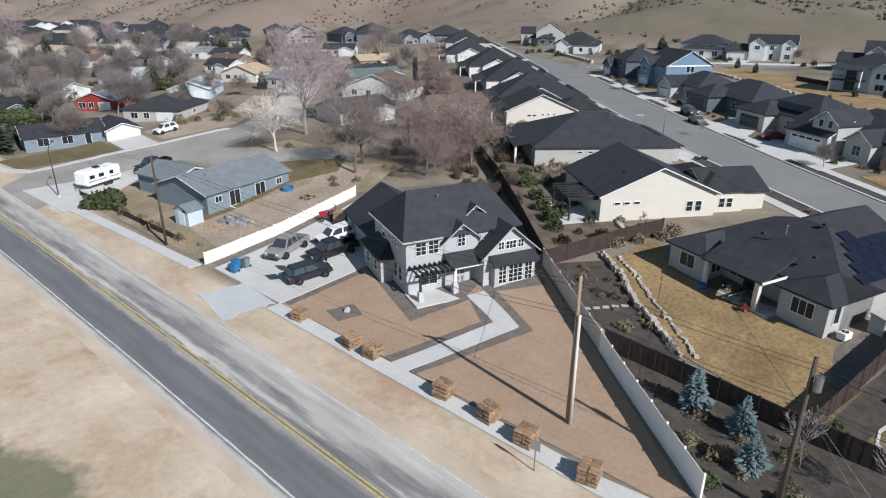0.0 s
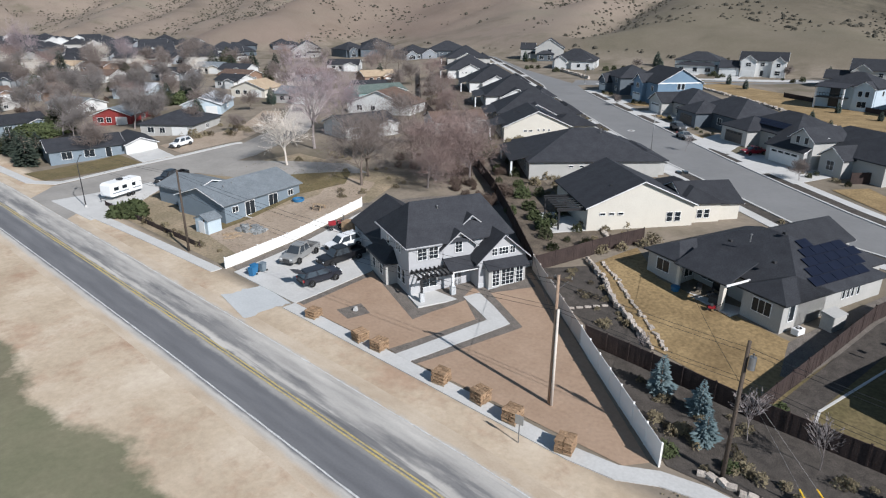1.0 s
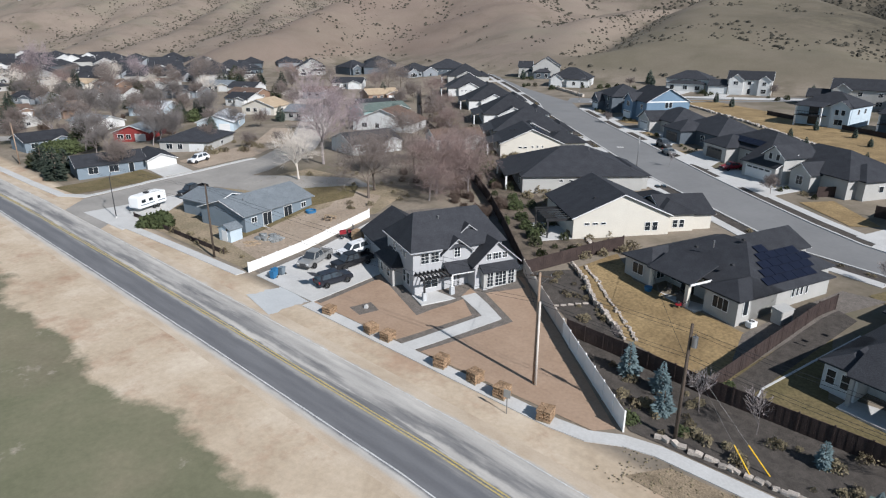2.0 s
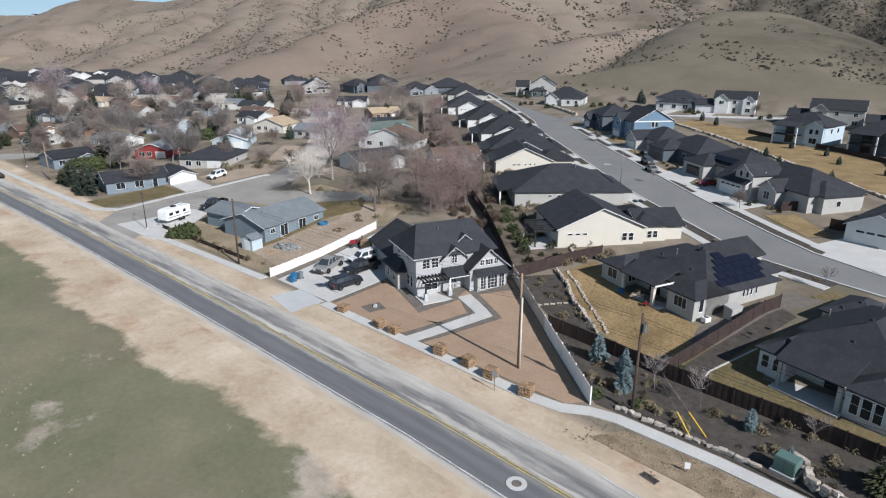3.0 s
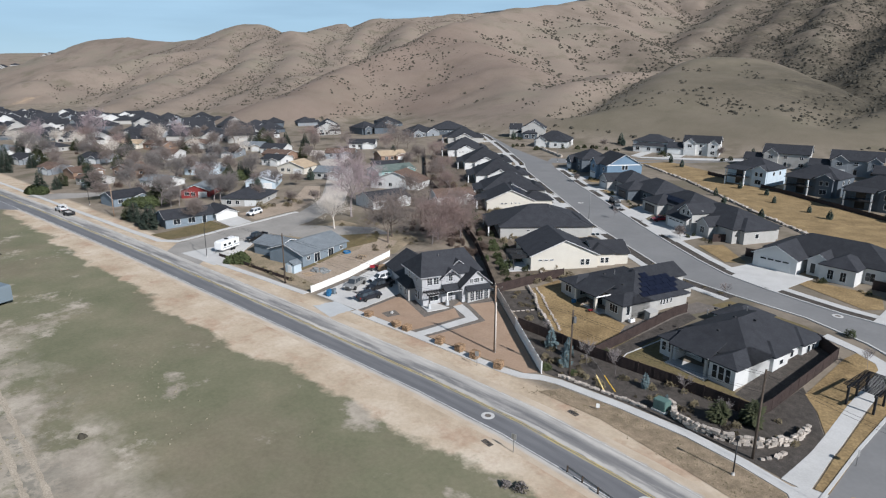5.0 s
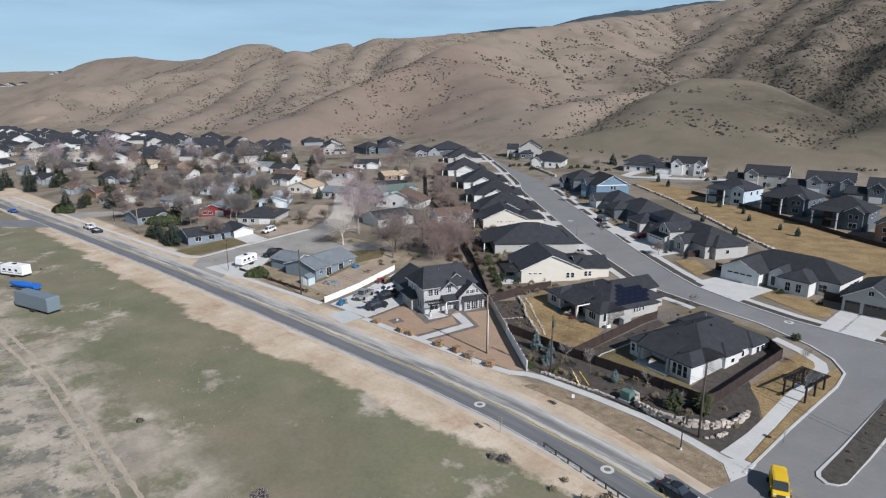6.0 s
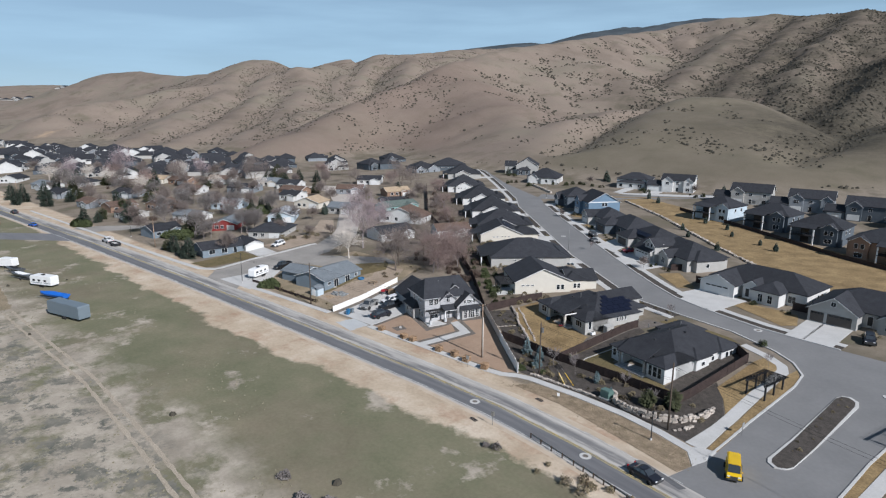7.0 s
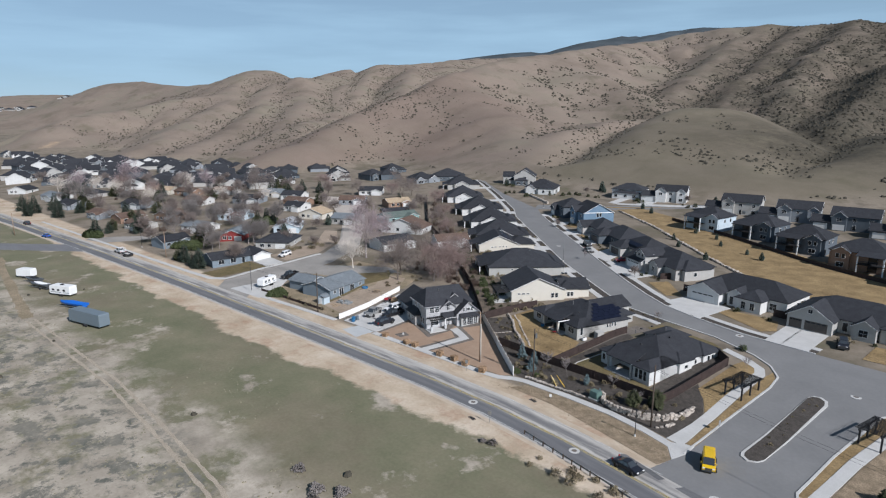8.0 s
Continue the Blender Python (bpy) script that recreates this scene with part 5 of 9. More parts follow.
house(pose(-22.3, 27.1, 0.22, 0, 0, 67), "two-storey pale siding farmhouse with dark roofs and porch", [
    (-0.3, 11.6, -0.9, 8.0, 5.6, "flat", 0.74),
    (3.6, 7.2, -1.0, 3.2, 5.0, "gy", 0.82),
    (5.4, 9.9, 0.7, 3.4, 5.75, "gy", 0.8),
    (6.9, 12.7, -2.9, 4.5, 3.6, "gy", 0.88),
    (-0.6, 8.4, 8.0, 17.5, 3.0, "gy", 0.62)], "siding", "shingle", trims="siding", extra=main_extra)


def solar_extra(ob):
    # covered patio: pale post, deep eave, dark recess
    part("patio_slab", Geo().box(-11.6, -4.2, -1.2, 2.0, -0.6, 0.05), "concrete", ob)
    post(ob, -5.6, -1.0, 0.05, 2.75, 0.22, "cream_wall")
    post(ob, -11.0, -1.0, 0.05, 2.75, 0.18, "cream_wall")
    for x0, x1 in ((-11.4, -5.0),):
        g = Geo()
        shed_roof(g, x0, x1, -1.5, 2.6, 2.9, 4.5)
        part("patio_roof", g, "shingle", ob)
    part("fascia", Geo().box(-5.0, -4.9, -1.5, 2.0, 2.75, 2.95), "trim", ob)
    for r, n in enumerate((5, 5, 5, 4, 1)):
        for c in range(n):
            y = 4.8 + 0.85 * r + c * 1.66
            u = 0.5 + r * 1.02
            z0 = 2.9 + 0.45 * (u + 0.4) + 0.09
            z1 = z0 + 0.45 * 0.96
            panel = Geo()
            panel.add([(0.05 - u, y, z0), (0.05 - u, y + 1.6, z0), (0.05 - u - 0.96, y + 1.6, z1), (0.05 - u - 0.96, y, z1),
                       (0.05 - u, y, z0 - 0.05), (0.05 - u, y + 1.6, z0 - 0.05), (0.05 - u - 0.96, y + 1.6, z1 - 0.05), (0.05 - u - 0.96, y, z1 - 0.05)],
                      [(0, 1, 2, 3), (7, 6, 5, 4), (0, 4, 5, 1), (1, 5, 6, 2), (2, 6, 7, 3), (3, 7, 4, 0)])
            part("solar_panel", panel, "solar", ob)
    for x, y in ((-4.0, 3.4), (-6.5, 8.0), (-9.5, 4.0)):
        roof_vent(ob, x, y, 2.95 + 0.45 * min(-x + 0.4, y + 0.4))
    flue(ob, -8.0, 5.0, 5.4, 0.6)
    door(ob, face(-8.2, 1.98, 0.1, "s"), 1.8, 2.1, "glass")


house(pose(10.3, 41.7, 1.62, 0, 0, -20.5), "one-storey greige house with a dark hip roof and solar panels", [
    (-15.8, 0, 2.0, 14.8, 2.72, "hip", 0.45),
    (-4.2, 0, 0, 6, 2.72, "hip", 0.45),
    (-15.8, -11.6, -0.6, 6, 2.72, "hip", 0.45),
    (-14.5, -8.0, 12, 22.5, 2.72, "gy", 0.5),
    (-7.4, -2.2, 12, 18.2, 2.72, "hip", 0.5)], "greige_wall", "shingle",
    wins=[(-2.1, 0, 1.0, "s", 1.9, 1.3, 2, 0), (-13.6, -0.6, 1.0, "s", 1.7, 1.3, 1, 0), (0, 1.2, 0.9, "e", 0.7, 1.6, 0, 0),
          (0, 8.6, 1.55, "e", 0.35, 0.9, 0, 0), (0, 9.3, 1.55, "e", 0.35, 0.9, 0, 0), (0, 10.0, 1.55, "e", 0.35, 0.9, 0, 0), (0, 10.9, 1.55, "e", 0.35, 0.9, 0, 0),
          (-11.58, 1.0, 0.9, "e", 1.2, 1.2, 1, 0), (-9.9, 2.0, 0.9, "s", 1.6, 1.3, 1, 0)], extra=solar_extra)


def corner_extra(ob):
    part("patio_slab", Geo().box(-10.4, -3.8, -1.0, 3.6, -0.6, 0.05), "concrete", ob)
    post(ob, -10.0, -0.1, 0.05, 2.75, 0.16, "greige_wall")
    post(ob, -4.3, -0.1, 0.05, 2.75, 0.2, "greige_wall")
    g = Geo()
    shed_roof(g, -10.5, -3.8, -0.5, 3.4, 2.92, 4.55)
    part("patio_roof", g, "shingle", ob)
    for x0 in (-10.5, -3.9):
        part("fascia", Geo().box(x0, x0 + 0.1, -0.5, 3.0, 2.75, 2.95), "trim", ob)
    door(ob, face(-6.2, 3.18, 0.1, "s"), 1.8, 2.1, "glass")
    for x, y in ((-9.0, 8.0), (-8.4, 10.5), (-6.5, 9.0), (-5.0, 12.0), (-6.0, 4.5)):
        roof_vent(ob, x, y, 3.0 + 0.46 * min(-x + 0.4, y + 0.4))
    flue(ob, -9.6, 7.0, 6.2, 0.5)
    flue(ob, -7.6, 14.0, 6.0, 0.4)


house(pose(31.7, 31.9, 0.82, 0, 0, -14.3), "one-storey white house with a broad dark hip roof", [
    (-12.7, 0, 3.2, 21.0, 2.75, "hip", 0.46),
    (-3.9, 0, 0, 8, 2.75, "hip", 0.46),
    (-12.7, -9.9, 0.8, 8, 2.75, "hip", 0.46),
    (-6.0, 0.5, 8.2, 12.0, 2.75, "hip", 0.46),
    (-6.0, 0.5, 15.6, 20.4, 2.75, "hip", 0.46),
    (-14.2, -8.4, 16, 23, 2.75, "hip", 0.46)], "white_wall", "shingle",
    wins=[(-3.0, 0, 0.5, "s", 0.7, 1.9, 0, 1), (-2.0, 0, 0.5, "s", 0.8, 1.9, 0, 1), (-1.0, 0, 0.5, "s", 0.7, 1.9, 0, 1), (-12.0, 0.8, 0.9, "s", 0.7, 1.3, 0, 1), (-10.8, 0.8, 0.9, "s", 0.7, 1.3, 0, 1),
          (-8.6, 3.2, 0.9, "s", 1.6, 1.3, 1, 1), (0.5, 17.3, 1.0, "e", 0.8, 1.3, 0, 0), (0.5, 18.6, 1.0, "e", 0.8, 1.3, 0, 0), (0.5, 10.2, 1.2, "e", 0.9, 0.7, 0, 0), (0, 13.8, 1.2, "e", 0.7, 0.8, 0, 0)], extra=corner_extra)


def cream_extra(ob):
    for i in range(7):
        y = 0.8 + i * 1.0
        part("rafter", Geo().box(-3.8, 0.2, y - 0.05, y + 0.05, 2.72, 2.9), "dark_trim", ob)
    for y in (0.7, 7.0):
        part("post", Geo().box(-3.6, -3.4, y - 0.1, y + 0.1, -0.6, 2.6), "dark_trim", ob)
        part("beam", Geo().box(-3.8, 0.0, y - 0.1, y + 0.1, 2.5, 2.72), "dark_trim", ob)
    part("patio_slab", Geo().box(-4.4, 0, 0, 8, -0.6, 0.06), "concrete", ob)
    for y, x in ((9.5, 16.5), (9.5, 17.5)):
        part("skylight", Geo().box(x - 0.3, x + 0.3, y - 0.4, y + 0.4, 4.7, 5.02), "glass", ob)
    for x, y in ((4.0, 3), (8.5, 5)):
        roof_vent(ob, x, y, 5.0)


house(pose(-15.8, 52.5, 2.3, 0, 0, 49.6), "cream stucco house with a dark gable roof and pergola", [
    (0, 14.2, 0, 13, 3.15, "gy", 0.44),
    (13.2, 18.4, 0.9, 12, 2.9, "hip", 0.45),
    (14, 21.4, 1.4, 9.5, 2.75, "gx", 0.45)], "cream_wall", "shingle",
    wins=[(2.0, 0, 2.0, "s", 0.7, 0.28, 0, 0), (3.2, 0, 2.0, "s", 0.7, 0.28, 0, 0), (4.4, 0, 2.0, "s", 0.7, 0.28, 0, 0), (11.0, 0, 0.9, "s", 0.75, 1.2, 0, 1), (12.1, 0, 0.9, "s", 0.75, 1.2, 0, 1),
          (15.6, 0.9, 0.9, "s", 0.7, 1.1, 0, 1), (16.6, 0.9, 0.9, "s", 0.7, 1.1, 0, 1)],
    garages=[(21.4, 5.5, "e", 4.8, 2.2, "garage")], extra=cream_extra)


# houses of the row west of the street, gables to their neighbours
def row_house(x, y, z, rz, wall, w=13.0, d=13.0, eave=3.0, pitch=0.5, front=7.5, panels=0, label="", roof="shingle", hip=False):
    def extra(ob):
        post(ob, -2.6, 2.4, -0.4, 2.6, 0.15, "trim")
        post(ob, -2.6, d - 2.4, -0.4, 2.6, 0.15, "trim")
        g = Geo()
        g.add([(-3.0, 2.0, 2.65), (-3.0, d - 2.0, 2.65), (0.6, d - 2.0, 3.5), (0.6, 2.0, 3.5), (-3.0, 2.0, 2.5), (-3.0, d - 2.0, 2.5), (0.6, d - 2.0, 3.35), (0.6, 2.0, 3.35)],
              [(0, 1, 2, 3), (7, 6, 5, 4), (0, 4, 5, 1), (1, 5, 6, 2), (2, 6, 7, 3), (3, 7, 4, 0)])
        part("patio_roof", g, roof, ob)
        for i in range(panels):
            yy = 1.2 + (i % 5) * 1.75
            r = i // 5
            u0 = 1.4 + r * 1.1
            z0 = eave + (w / 2) * pitch - u0 * pitch + 0.28
            g = Geo()
            xx = w / 2 + u0
            g.add([(xx, yy, z0), (xx, yy + 1.65, z0), (xx + 1.0, yy + 1.65, z0 - pitch), (xx + 1.0, yy, z0 - pitch), (xx, yy, z0 - 0.05), (xx, yy + 1.65, z0 - 0.05), (xx + 1.0, yy + 1.65, z0 - pitch - 0.05), (xx + 1.0, yy, z0 - pitch - 0.05)],
                  [(0, 1, 2, 3), (7, 6, 5, 4), (0, 4, 5, 1), (1, 5, 6, 2), (2, 6, 7, 3), (3, 7, 4, 0)])
            part("solar_panel", g, "solar", ob)
        roof_vent(ob, w * 0.3, d * 0.5, eave + w * 0.3 * pitch + 0.1)
        roof_vent(ob, w * 0.25, d * 0.7, eave + w * 0.25 * pitch + 0.1)
        flue(ob, w * 0.62, d * 0.4, eave + w * 0.38 * pitch + 0.1)
    wing = not hip and not panels
    kind = "gy" if panels else "hip"
    face_y = -1.2 if wing else 0.0
    house(pose(x, y, z, 0, 0, rz), label, [
        (0, w, 0, d, eave, kind, pitch), (w - 3.2, w + front, 1.2, d - 3.0, eave - 0.2, "hip", pitch), (w - 1, w + max(front - 3, 0.6), d - 5.2, d + 0.6, eave - 0.3, "hip", pitch)] + ([(w * 0.24, w * 0.76, -1.2, d * 0.5, eave - 0.1, "gy", 0.5)] if wing else []),
        wall, roof, wins=[(w * 0.32, face_y, 1.9, "s", 0.7, 0.3, 0, 0), (w * 0.4, face_y, 1.9, "s", 0.7, 0.3, 0, 0), (w * 0.52, face_y, 2.0, "s", 0.35, 0.35, 0, 0), (w * 0.6, face_y, 2.0, "s", 0.35, 0.35, 0, 0), (w * 0.68, face_y, 2.0, "s", 0.35, 0.35, 0, 0),
                          (0, 3.5, 0.7, "w", 1.6, 1.8, 1, 0), (0, 9.0, 0.8, "w", 1.4, 1.2, 1, 0), (w + front, 9.2, 0.8, "e", 1.2, 1.3, 1, 1)],
        garages=[(w + front, 5.2, "e", 4.8, 2.2, "garage")], group="houses of the west row", extra=extra)


def gz(x, y):
    return ground_z(x, y) + 0.15


ROW = [(-35.3, 67.4, 45, "greige_wall", 21.5, 17.5, 2.85, 0.42, 1.4, 0, True, "greige house with a very broad dark hip roof"),
       (-56.2, 88.0, 46, "cream_wall", 13.8, 12.0, 3.0, 0.44, 5.5, 10, False, "cream gabled house with dark roof and solar panels"),
       (-66.6, 99.2, 43, "greige_wall", 17.5, 16.0, 3.0, 0.55, 1.8, 0, False, "pale gabled house with a dark shingle roof"),
       (-85.5, 118.2, 44, "white_wall", 16.5, 17.0, 3.0, 0.56, 2.4, 0, False, "white gabled house with a dark shingle roof"),
       (-108.3, 138.4, 44, "white_wall", 16.5, 18.0, 3.0, 0.56, 2.4, 0, False, "white gabled house with a dark shingle roof"),
       (-138.0, 161.0, 44, "white_wall", 16.5, 18.0, 3.0, 0.56, 2.0, 0, False, "white gabled house with a dark shingle roof"),
       (-170.5, 196.5, 44, "greige_wall", 17.0, 18.0, 3.0, 0.56, 2.0, 0, False, "pale gabled house with a dark shingle roof"),
       (-205.0, 219.0, 40, "slate_wall", 20.0, 18.0, 3.2, 0.46, 1.0, 0, True, "slate house with a broad dark hip roof")]
for x, y, rz, wall, w, d, e, p, fr, pn, hp, lb in ROW:
    row_house(x, y, gz(x, y), rz, wall, w, d, e, p, fr, pn, lb, "shingle", hp)


# houses across the street: fronts with garages
def front_house(x, y, rz, wall, blocks, garages, wins, label, roof="shingle", z=None, extra=None, group="houses of the east row"):
    return house(pose(x, y, gz(x, y) if z is None else z, 0, 0, rz), label, blocks, wall, roof, wins=wins, garages=garages, group=group, extra=extra)


front_house(42.6, 79.4, -5, "greige_wall", [(0, 22, 4, 17, 3.0, "hip", 0.5), (0, 9.2, 0, 8, 3.0, "gy", 0.62), (12.5, 17.0, 1.5, 8, 3.0, "gy", 0.65), (17.5, 26, 3, 14, 3.0, "hip", 0.5)],
            [(1.8, 0, "s", 2.6, 2.2, "garage_dark"), (6.0, 0, "s", 4.6, 2.2, "garage_dark")],
            [(4.6, 0, 4.0, "s", 0.9, 0.9, 1, 0), (14.7, 1.5, 0.8, "s", 1.7, 1.5, 1, 1), (20, 3, 0.8, "s", 1.6, 1.5, 1, 1), (10.6, 4, 0.4, "s", 1.0, 2.0, 0, 0)], "brown-grey house with dark garage doors and gables")
front_house(17.2, 85.2, -9, "white_wall", [(0, 23, 5, 17.5, 3.0, "hip", 0.48), (0, 8.6, 0, 9, 2.9, "gy", 0.5), (9.5, 13.6, 2.6, 9, 3.0, "gy", 0.7), (12.5, 18.6, 1.0, 9, 2.9, "hip", 0.5)],
            [(4.3, 0, "s", 6.4, 2.2, "garage")],
            [(14.4, 1.0, 0.4, "s", 1.0, 1.8, 1, 1), (16.6, 1.0, 0.4, "s", 1.0, 1.8, 1, 1), (19.8, 5, 0.5, "s", 1.6, 1.6, 1, 1), (23, 11, 0.9, "e", 0.8, 1.2, 0, 1), (23, 13, 0.9, "e", 0.8, 1.2, 0, 1), (10.6, 2.6, 0.3, "s", 0.9, 2.0, 0, 0)], "white one-storey house with dark roof and wide garage")
front_house(-10.6, 105.6, -32, "greige_wall", [(0, 20, 4, 17, 3.0, "hip", 0.5), (0, 8.4, 0, 8, 2.9, "gx", 0.55), (4, 9.0, 1.0, 8, 4.8, "gy", 0.7), (10, 14.5, 1.8, 8, 2.9, "gy", 0.7), (14, 21.5, 6, 15, 2.9, "hip", 0.5)],
            [(4.2, 0, "s", 6.6, 2.2, "garage")],
            [(5.6, 1.0, 4.0, "s", 0.8, 1.1, 0, 0), (7.4, 1.0, 4.0, "s", 0.8, 1.1, 0, 0), (12.2, 1.8, 0.7, "s", 1.4, 1.5, 1, 1), (21.5, 9.5, 1.0, "e", 0.9, 1.0, 0, 0)], "grey-white house with stepped dark gables")
front_house(-23.0, 118.0, -36, "greige_wall", [(0, 17, 3, 16, 3.0, "hip", 0.48), (0, 8, 0, 8, 2.9, "hip", 0.48)], [(4.0, 0, "s", 5.2, 2.2, "garage_dark")],
            [(11, 3, 0.8, "s", 1.6, 1.4, 1, 1), (14.5, 3, 0.8, "s", 1.2, 1.4, 0, 1), (17, 8, 1.0, "e", 1.0, 1.0, 0, 0)], "low greige house with dark hip roof and panels",
            extra=lambda ob: [part("solar_panel", Geo().add([(3 + i * 1.7, 3.6, 4.12), (4.6 + i * 1.7, 3.6, 4.12), (4.6 + i * 1.7, 5.2, 4.9), (3 + i * 1.7, 5.2, 4.9), (3 + i * 1.7, 3.6, 4.06), (4.6 + i * 1.7, 3.6, 4.06), (4.6 + i * 1.7, 5.2, 4.84), (3 + i * 1.7, 5.2, 4.84)], [(0, 1, 2, 3), (7, 6, 5, 4), (0, 4, 5, 1), (1, 5, 6, 2), (2, 6, 7, 3), (3, 7, 4, 0)]), "solar", ob) for i in range(6)])
front_house(-38.0, 131.0, -38, "slate_wall", [(0, 17, 4, 16, 3.0, "hip", 0.5), (0, 8, 0, 8, 2.9, "hip", 0.5)], [(4.0, 0, "s", 5.0, 2.2, "garage_dark")],
            [(11, 4, 0.8, "s", 1.6, 1.4, 1, 1), (17, 8, 1.0, "e", 1.0, 1.0, 0, 0)], "low slate-grey house with a dark hip roof")
front_house(-50.0, 141.5, -40, "greige_wall", [(0, 14, 3, 14, 3.0, "hip", 0.5), (0, 7, 0, 8, 2.9, "gy", 0.55)], [(3.5, 0, "s", 4.6, 2.2, "garage")],
            [(10, 3, 0.5, "s", 1.4, 1.8, 1, 1)], "small grey house with white trim and dark roof")
front_house(-63.0, 155.5, -38, "blue_wall", [(0, 13, 2, 15, 5.6, "gx", 0.55), (1, 6.5, 0.8, 7, 5.4, "gy", 0.7), (-7, 1, 4, 14, 3.2, "hip", 0.5)], [(3.4, 0.8, "s", 4.6, 2.2, "garage")],
            [(3.7, 0.8, 3.6, "s", 1.6, 1.3, 1, 0), (10, 2, 3.4, "s", 1.2, 1.2, 1, 0), (10, 2, 0.7, "s", 1.4, 1.4, 1, 0), (13, 8.0, 3.9, "e", 0.9, 1.5, 0, 0), (13, 9.2, 3.9, "e", 0.9, 1.5, 0, 0), (13, 5.0, 1.0, "e", 1.0, 1.2, 0, 0), (13, 12.0, 1.0, "e", 1.0, 1.2, 0, 0)], "two-storey blue house with white trim and garage",
            extra=lambda ob: part("trim_band", Geo().box(13.0, 13.08, 1.9, 15.1, 5.45, 5.75), "trim", ob))
front_house(-80.0, 168.0, -40, "slate_wall", [(0, 13, 2, 14, 4.6, "hip", 0.5), (1, 7, 0, 5, 3.0, "gy", 0.7)], [(4, 0, "s", 4.6, 2.2, "garage")],
            [(10, 2, 3.2, "s", 1.4, 1.2, 1, 0), (10, 2, 0.7, "s", 1.4, 1.4, 1, 0)], "slate house with steep front gables")


# two-storey houses above the grass terrace, decks to the grass
def deck_house(x, y, rz, wall, label, w=15, d=12, flip=1):
    def extra(ob):
        x0, x1 = (1.0, 8.0) if flip > 0 else (w - 8, w - 1)
        part("deck", Geo().box(x0, x1, -3.2, 0.0, 2.5, 2.7), "dark_trim", ob)
        for px in (x0 + 0.2, x1 - 0.2):
            post(ob, px, -3.0, -1.0, 5.2, 0.18, "trim")
        g = Geo()
        shed_roof(g, x0 - 0.3, x1 + 0.3, -3.5, 0.6, 5.2, 6.1)
        part("deck_roof", g, "shingle", ob)
        for k in range(9):
            xx = x0 + 0.3 + (x1 - x0 - 0.6) * k / 8
            part("baluster", Geo().box(xx - 0.03, xx + 0.03, -3.15, -3.09, 2.7, 3.65), "dark_trim", ob)
        part("rail", Geo().box(x0, x1, -3.18, -3.06, 3.65, 3.75), "dark_trim", ob)
        door(ob, face((x0 + x1) / 2, -0.02, 2.75, "s"), 2.4, 2.1, "glass")
        door(ob, face((x0 + x1) / 2, -0.02, 0.1, "s"), 2.4, 2.1, "glass")
    xx = 11.5 if flip > 0 else 3.2
    return house(pose(x, y, gz(x, y), 0, 0, rz), label, [(0, w, 0, d, 5.4, "hip", 0.5), (xx - 2.4, xx + 2.4, -0.8, 6, 5.4, "gy", 0.6)], wall, "shingle",
                 wins=[(xx - 0.8, -0.8, 3.3, "s", 0.9, 1.3, 0, 0), (xx + 0.8, -0.8, 3.3, "s", 0.9, 1.3, 0, 0), (xx, -0.8, 0.7, "s", 2.0, 1.4, 1, 0), (w, 4, 3.4, "e", 1.0, 1.2, 0, 0), (w, 8, 3.4, "e", 1.0, 1.2, 0, 0), (0, 5, 3.4, "w", 1.0, 1.2, 0, 0)],
                 extra=extra, group="houses above the grass terrace")


deck_house(-19.5, 175.0, -12, "paleblue_wall", "pale two-storey house with a raised dark deck", 14, 12, 1)
deck_house(0.5, 170.0, -10, "slate_wall", "dark slate two-storey house with a deep deck", 15, 12, 1)
deck_house(18.8, 156.5, -4, "slate_wall", "dark blue-grey two-storey house with white deck posts", 15, 13, 1)
deck_house(37.5, 143.0, -4, "brown_wall", "taupe two-storey house with white deck posts", 16, 13, -1)
deck_house(57.0, 132.0, -6, "slate_wall", "dark two-storey house above the grass", 16, 13, 1)
deck_house(78.0, 120.0, -8, "grey_wall", "grey two-storey house above the grass", 16, 13, -1)


def two_storey(x, y, rz, wall, label, w=15, d=11, gables=2, group="houses at the foot of the hill"):
    blocks = [(0, w, 1.5, d, 5.6, "gx", 0.55), (0.5, 5.5, 0, 7, 5.4, "gy", 0.75)]
    if gables > 1:
        blocks.append((w - 4.5, w - 0.5, 0.4, 7, 5.4, "gy", 0.75))
    blocks.append((-6.5, 0.2, 0.5, 9, 2.9, "gx", 0.5))
    return house(pose(x, y, gz(x, y), 0, 0, rz), label, blocks, wall, "shingle",
                 wins=[(3, 0, 3.6, "s", 1.6, 1.2, 1, 1), (w - 2.5, 0.4, 3.6, "s", 1.2, 1.2, 1, 1), (w / 2, 1.5, 3.6, "s", 1.2, 1.2, 1, 1), (w - 2.5, 0.4, 0.8, "s", 1.6, 1.4, 1, 1), (w / 2, 1.5, 0.2, "s", 1.0, 2.0, 0, 0), (w, 5, 3.6, "e", 1.0, 1.2, 0, 0)],
                 garages=[(-3.2, 0.5, "s", 4.8, 2.2, "garage"), (3, 0, "s", 4.0, 2.2, "garage")], group=group)


two_storey(-57.0, 227.0, 14, "white_wall", "bright white two-storey house with twin gables", 15, 11, 2)
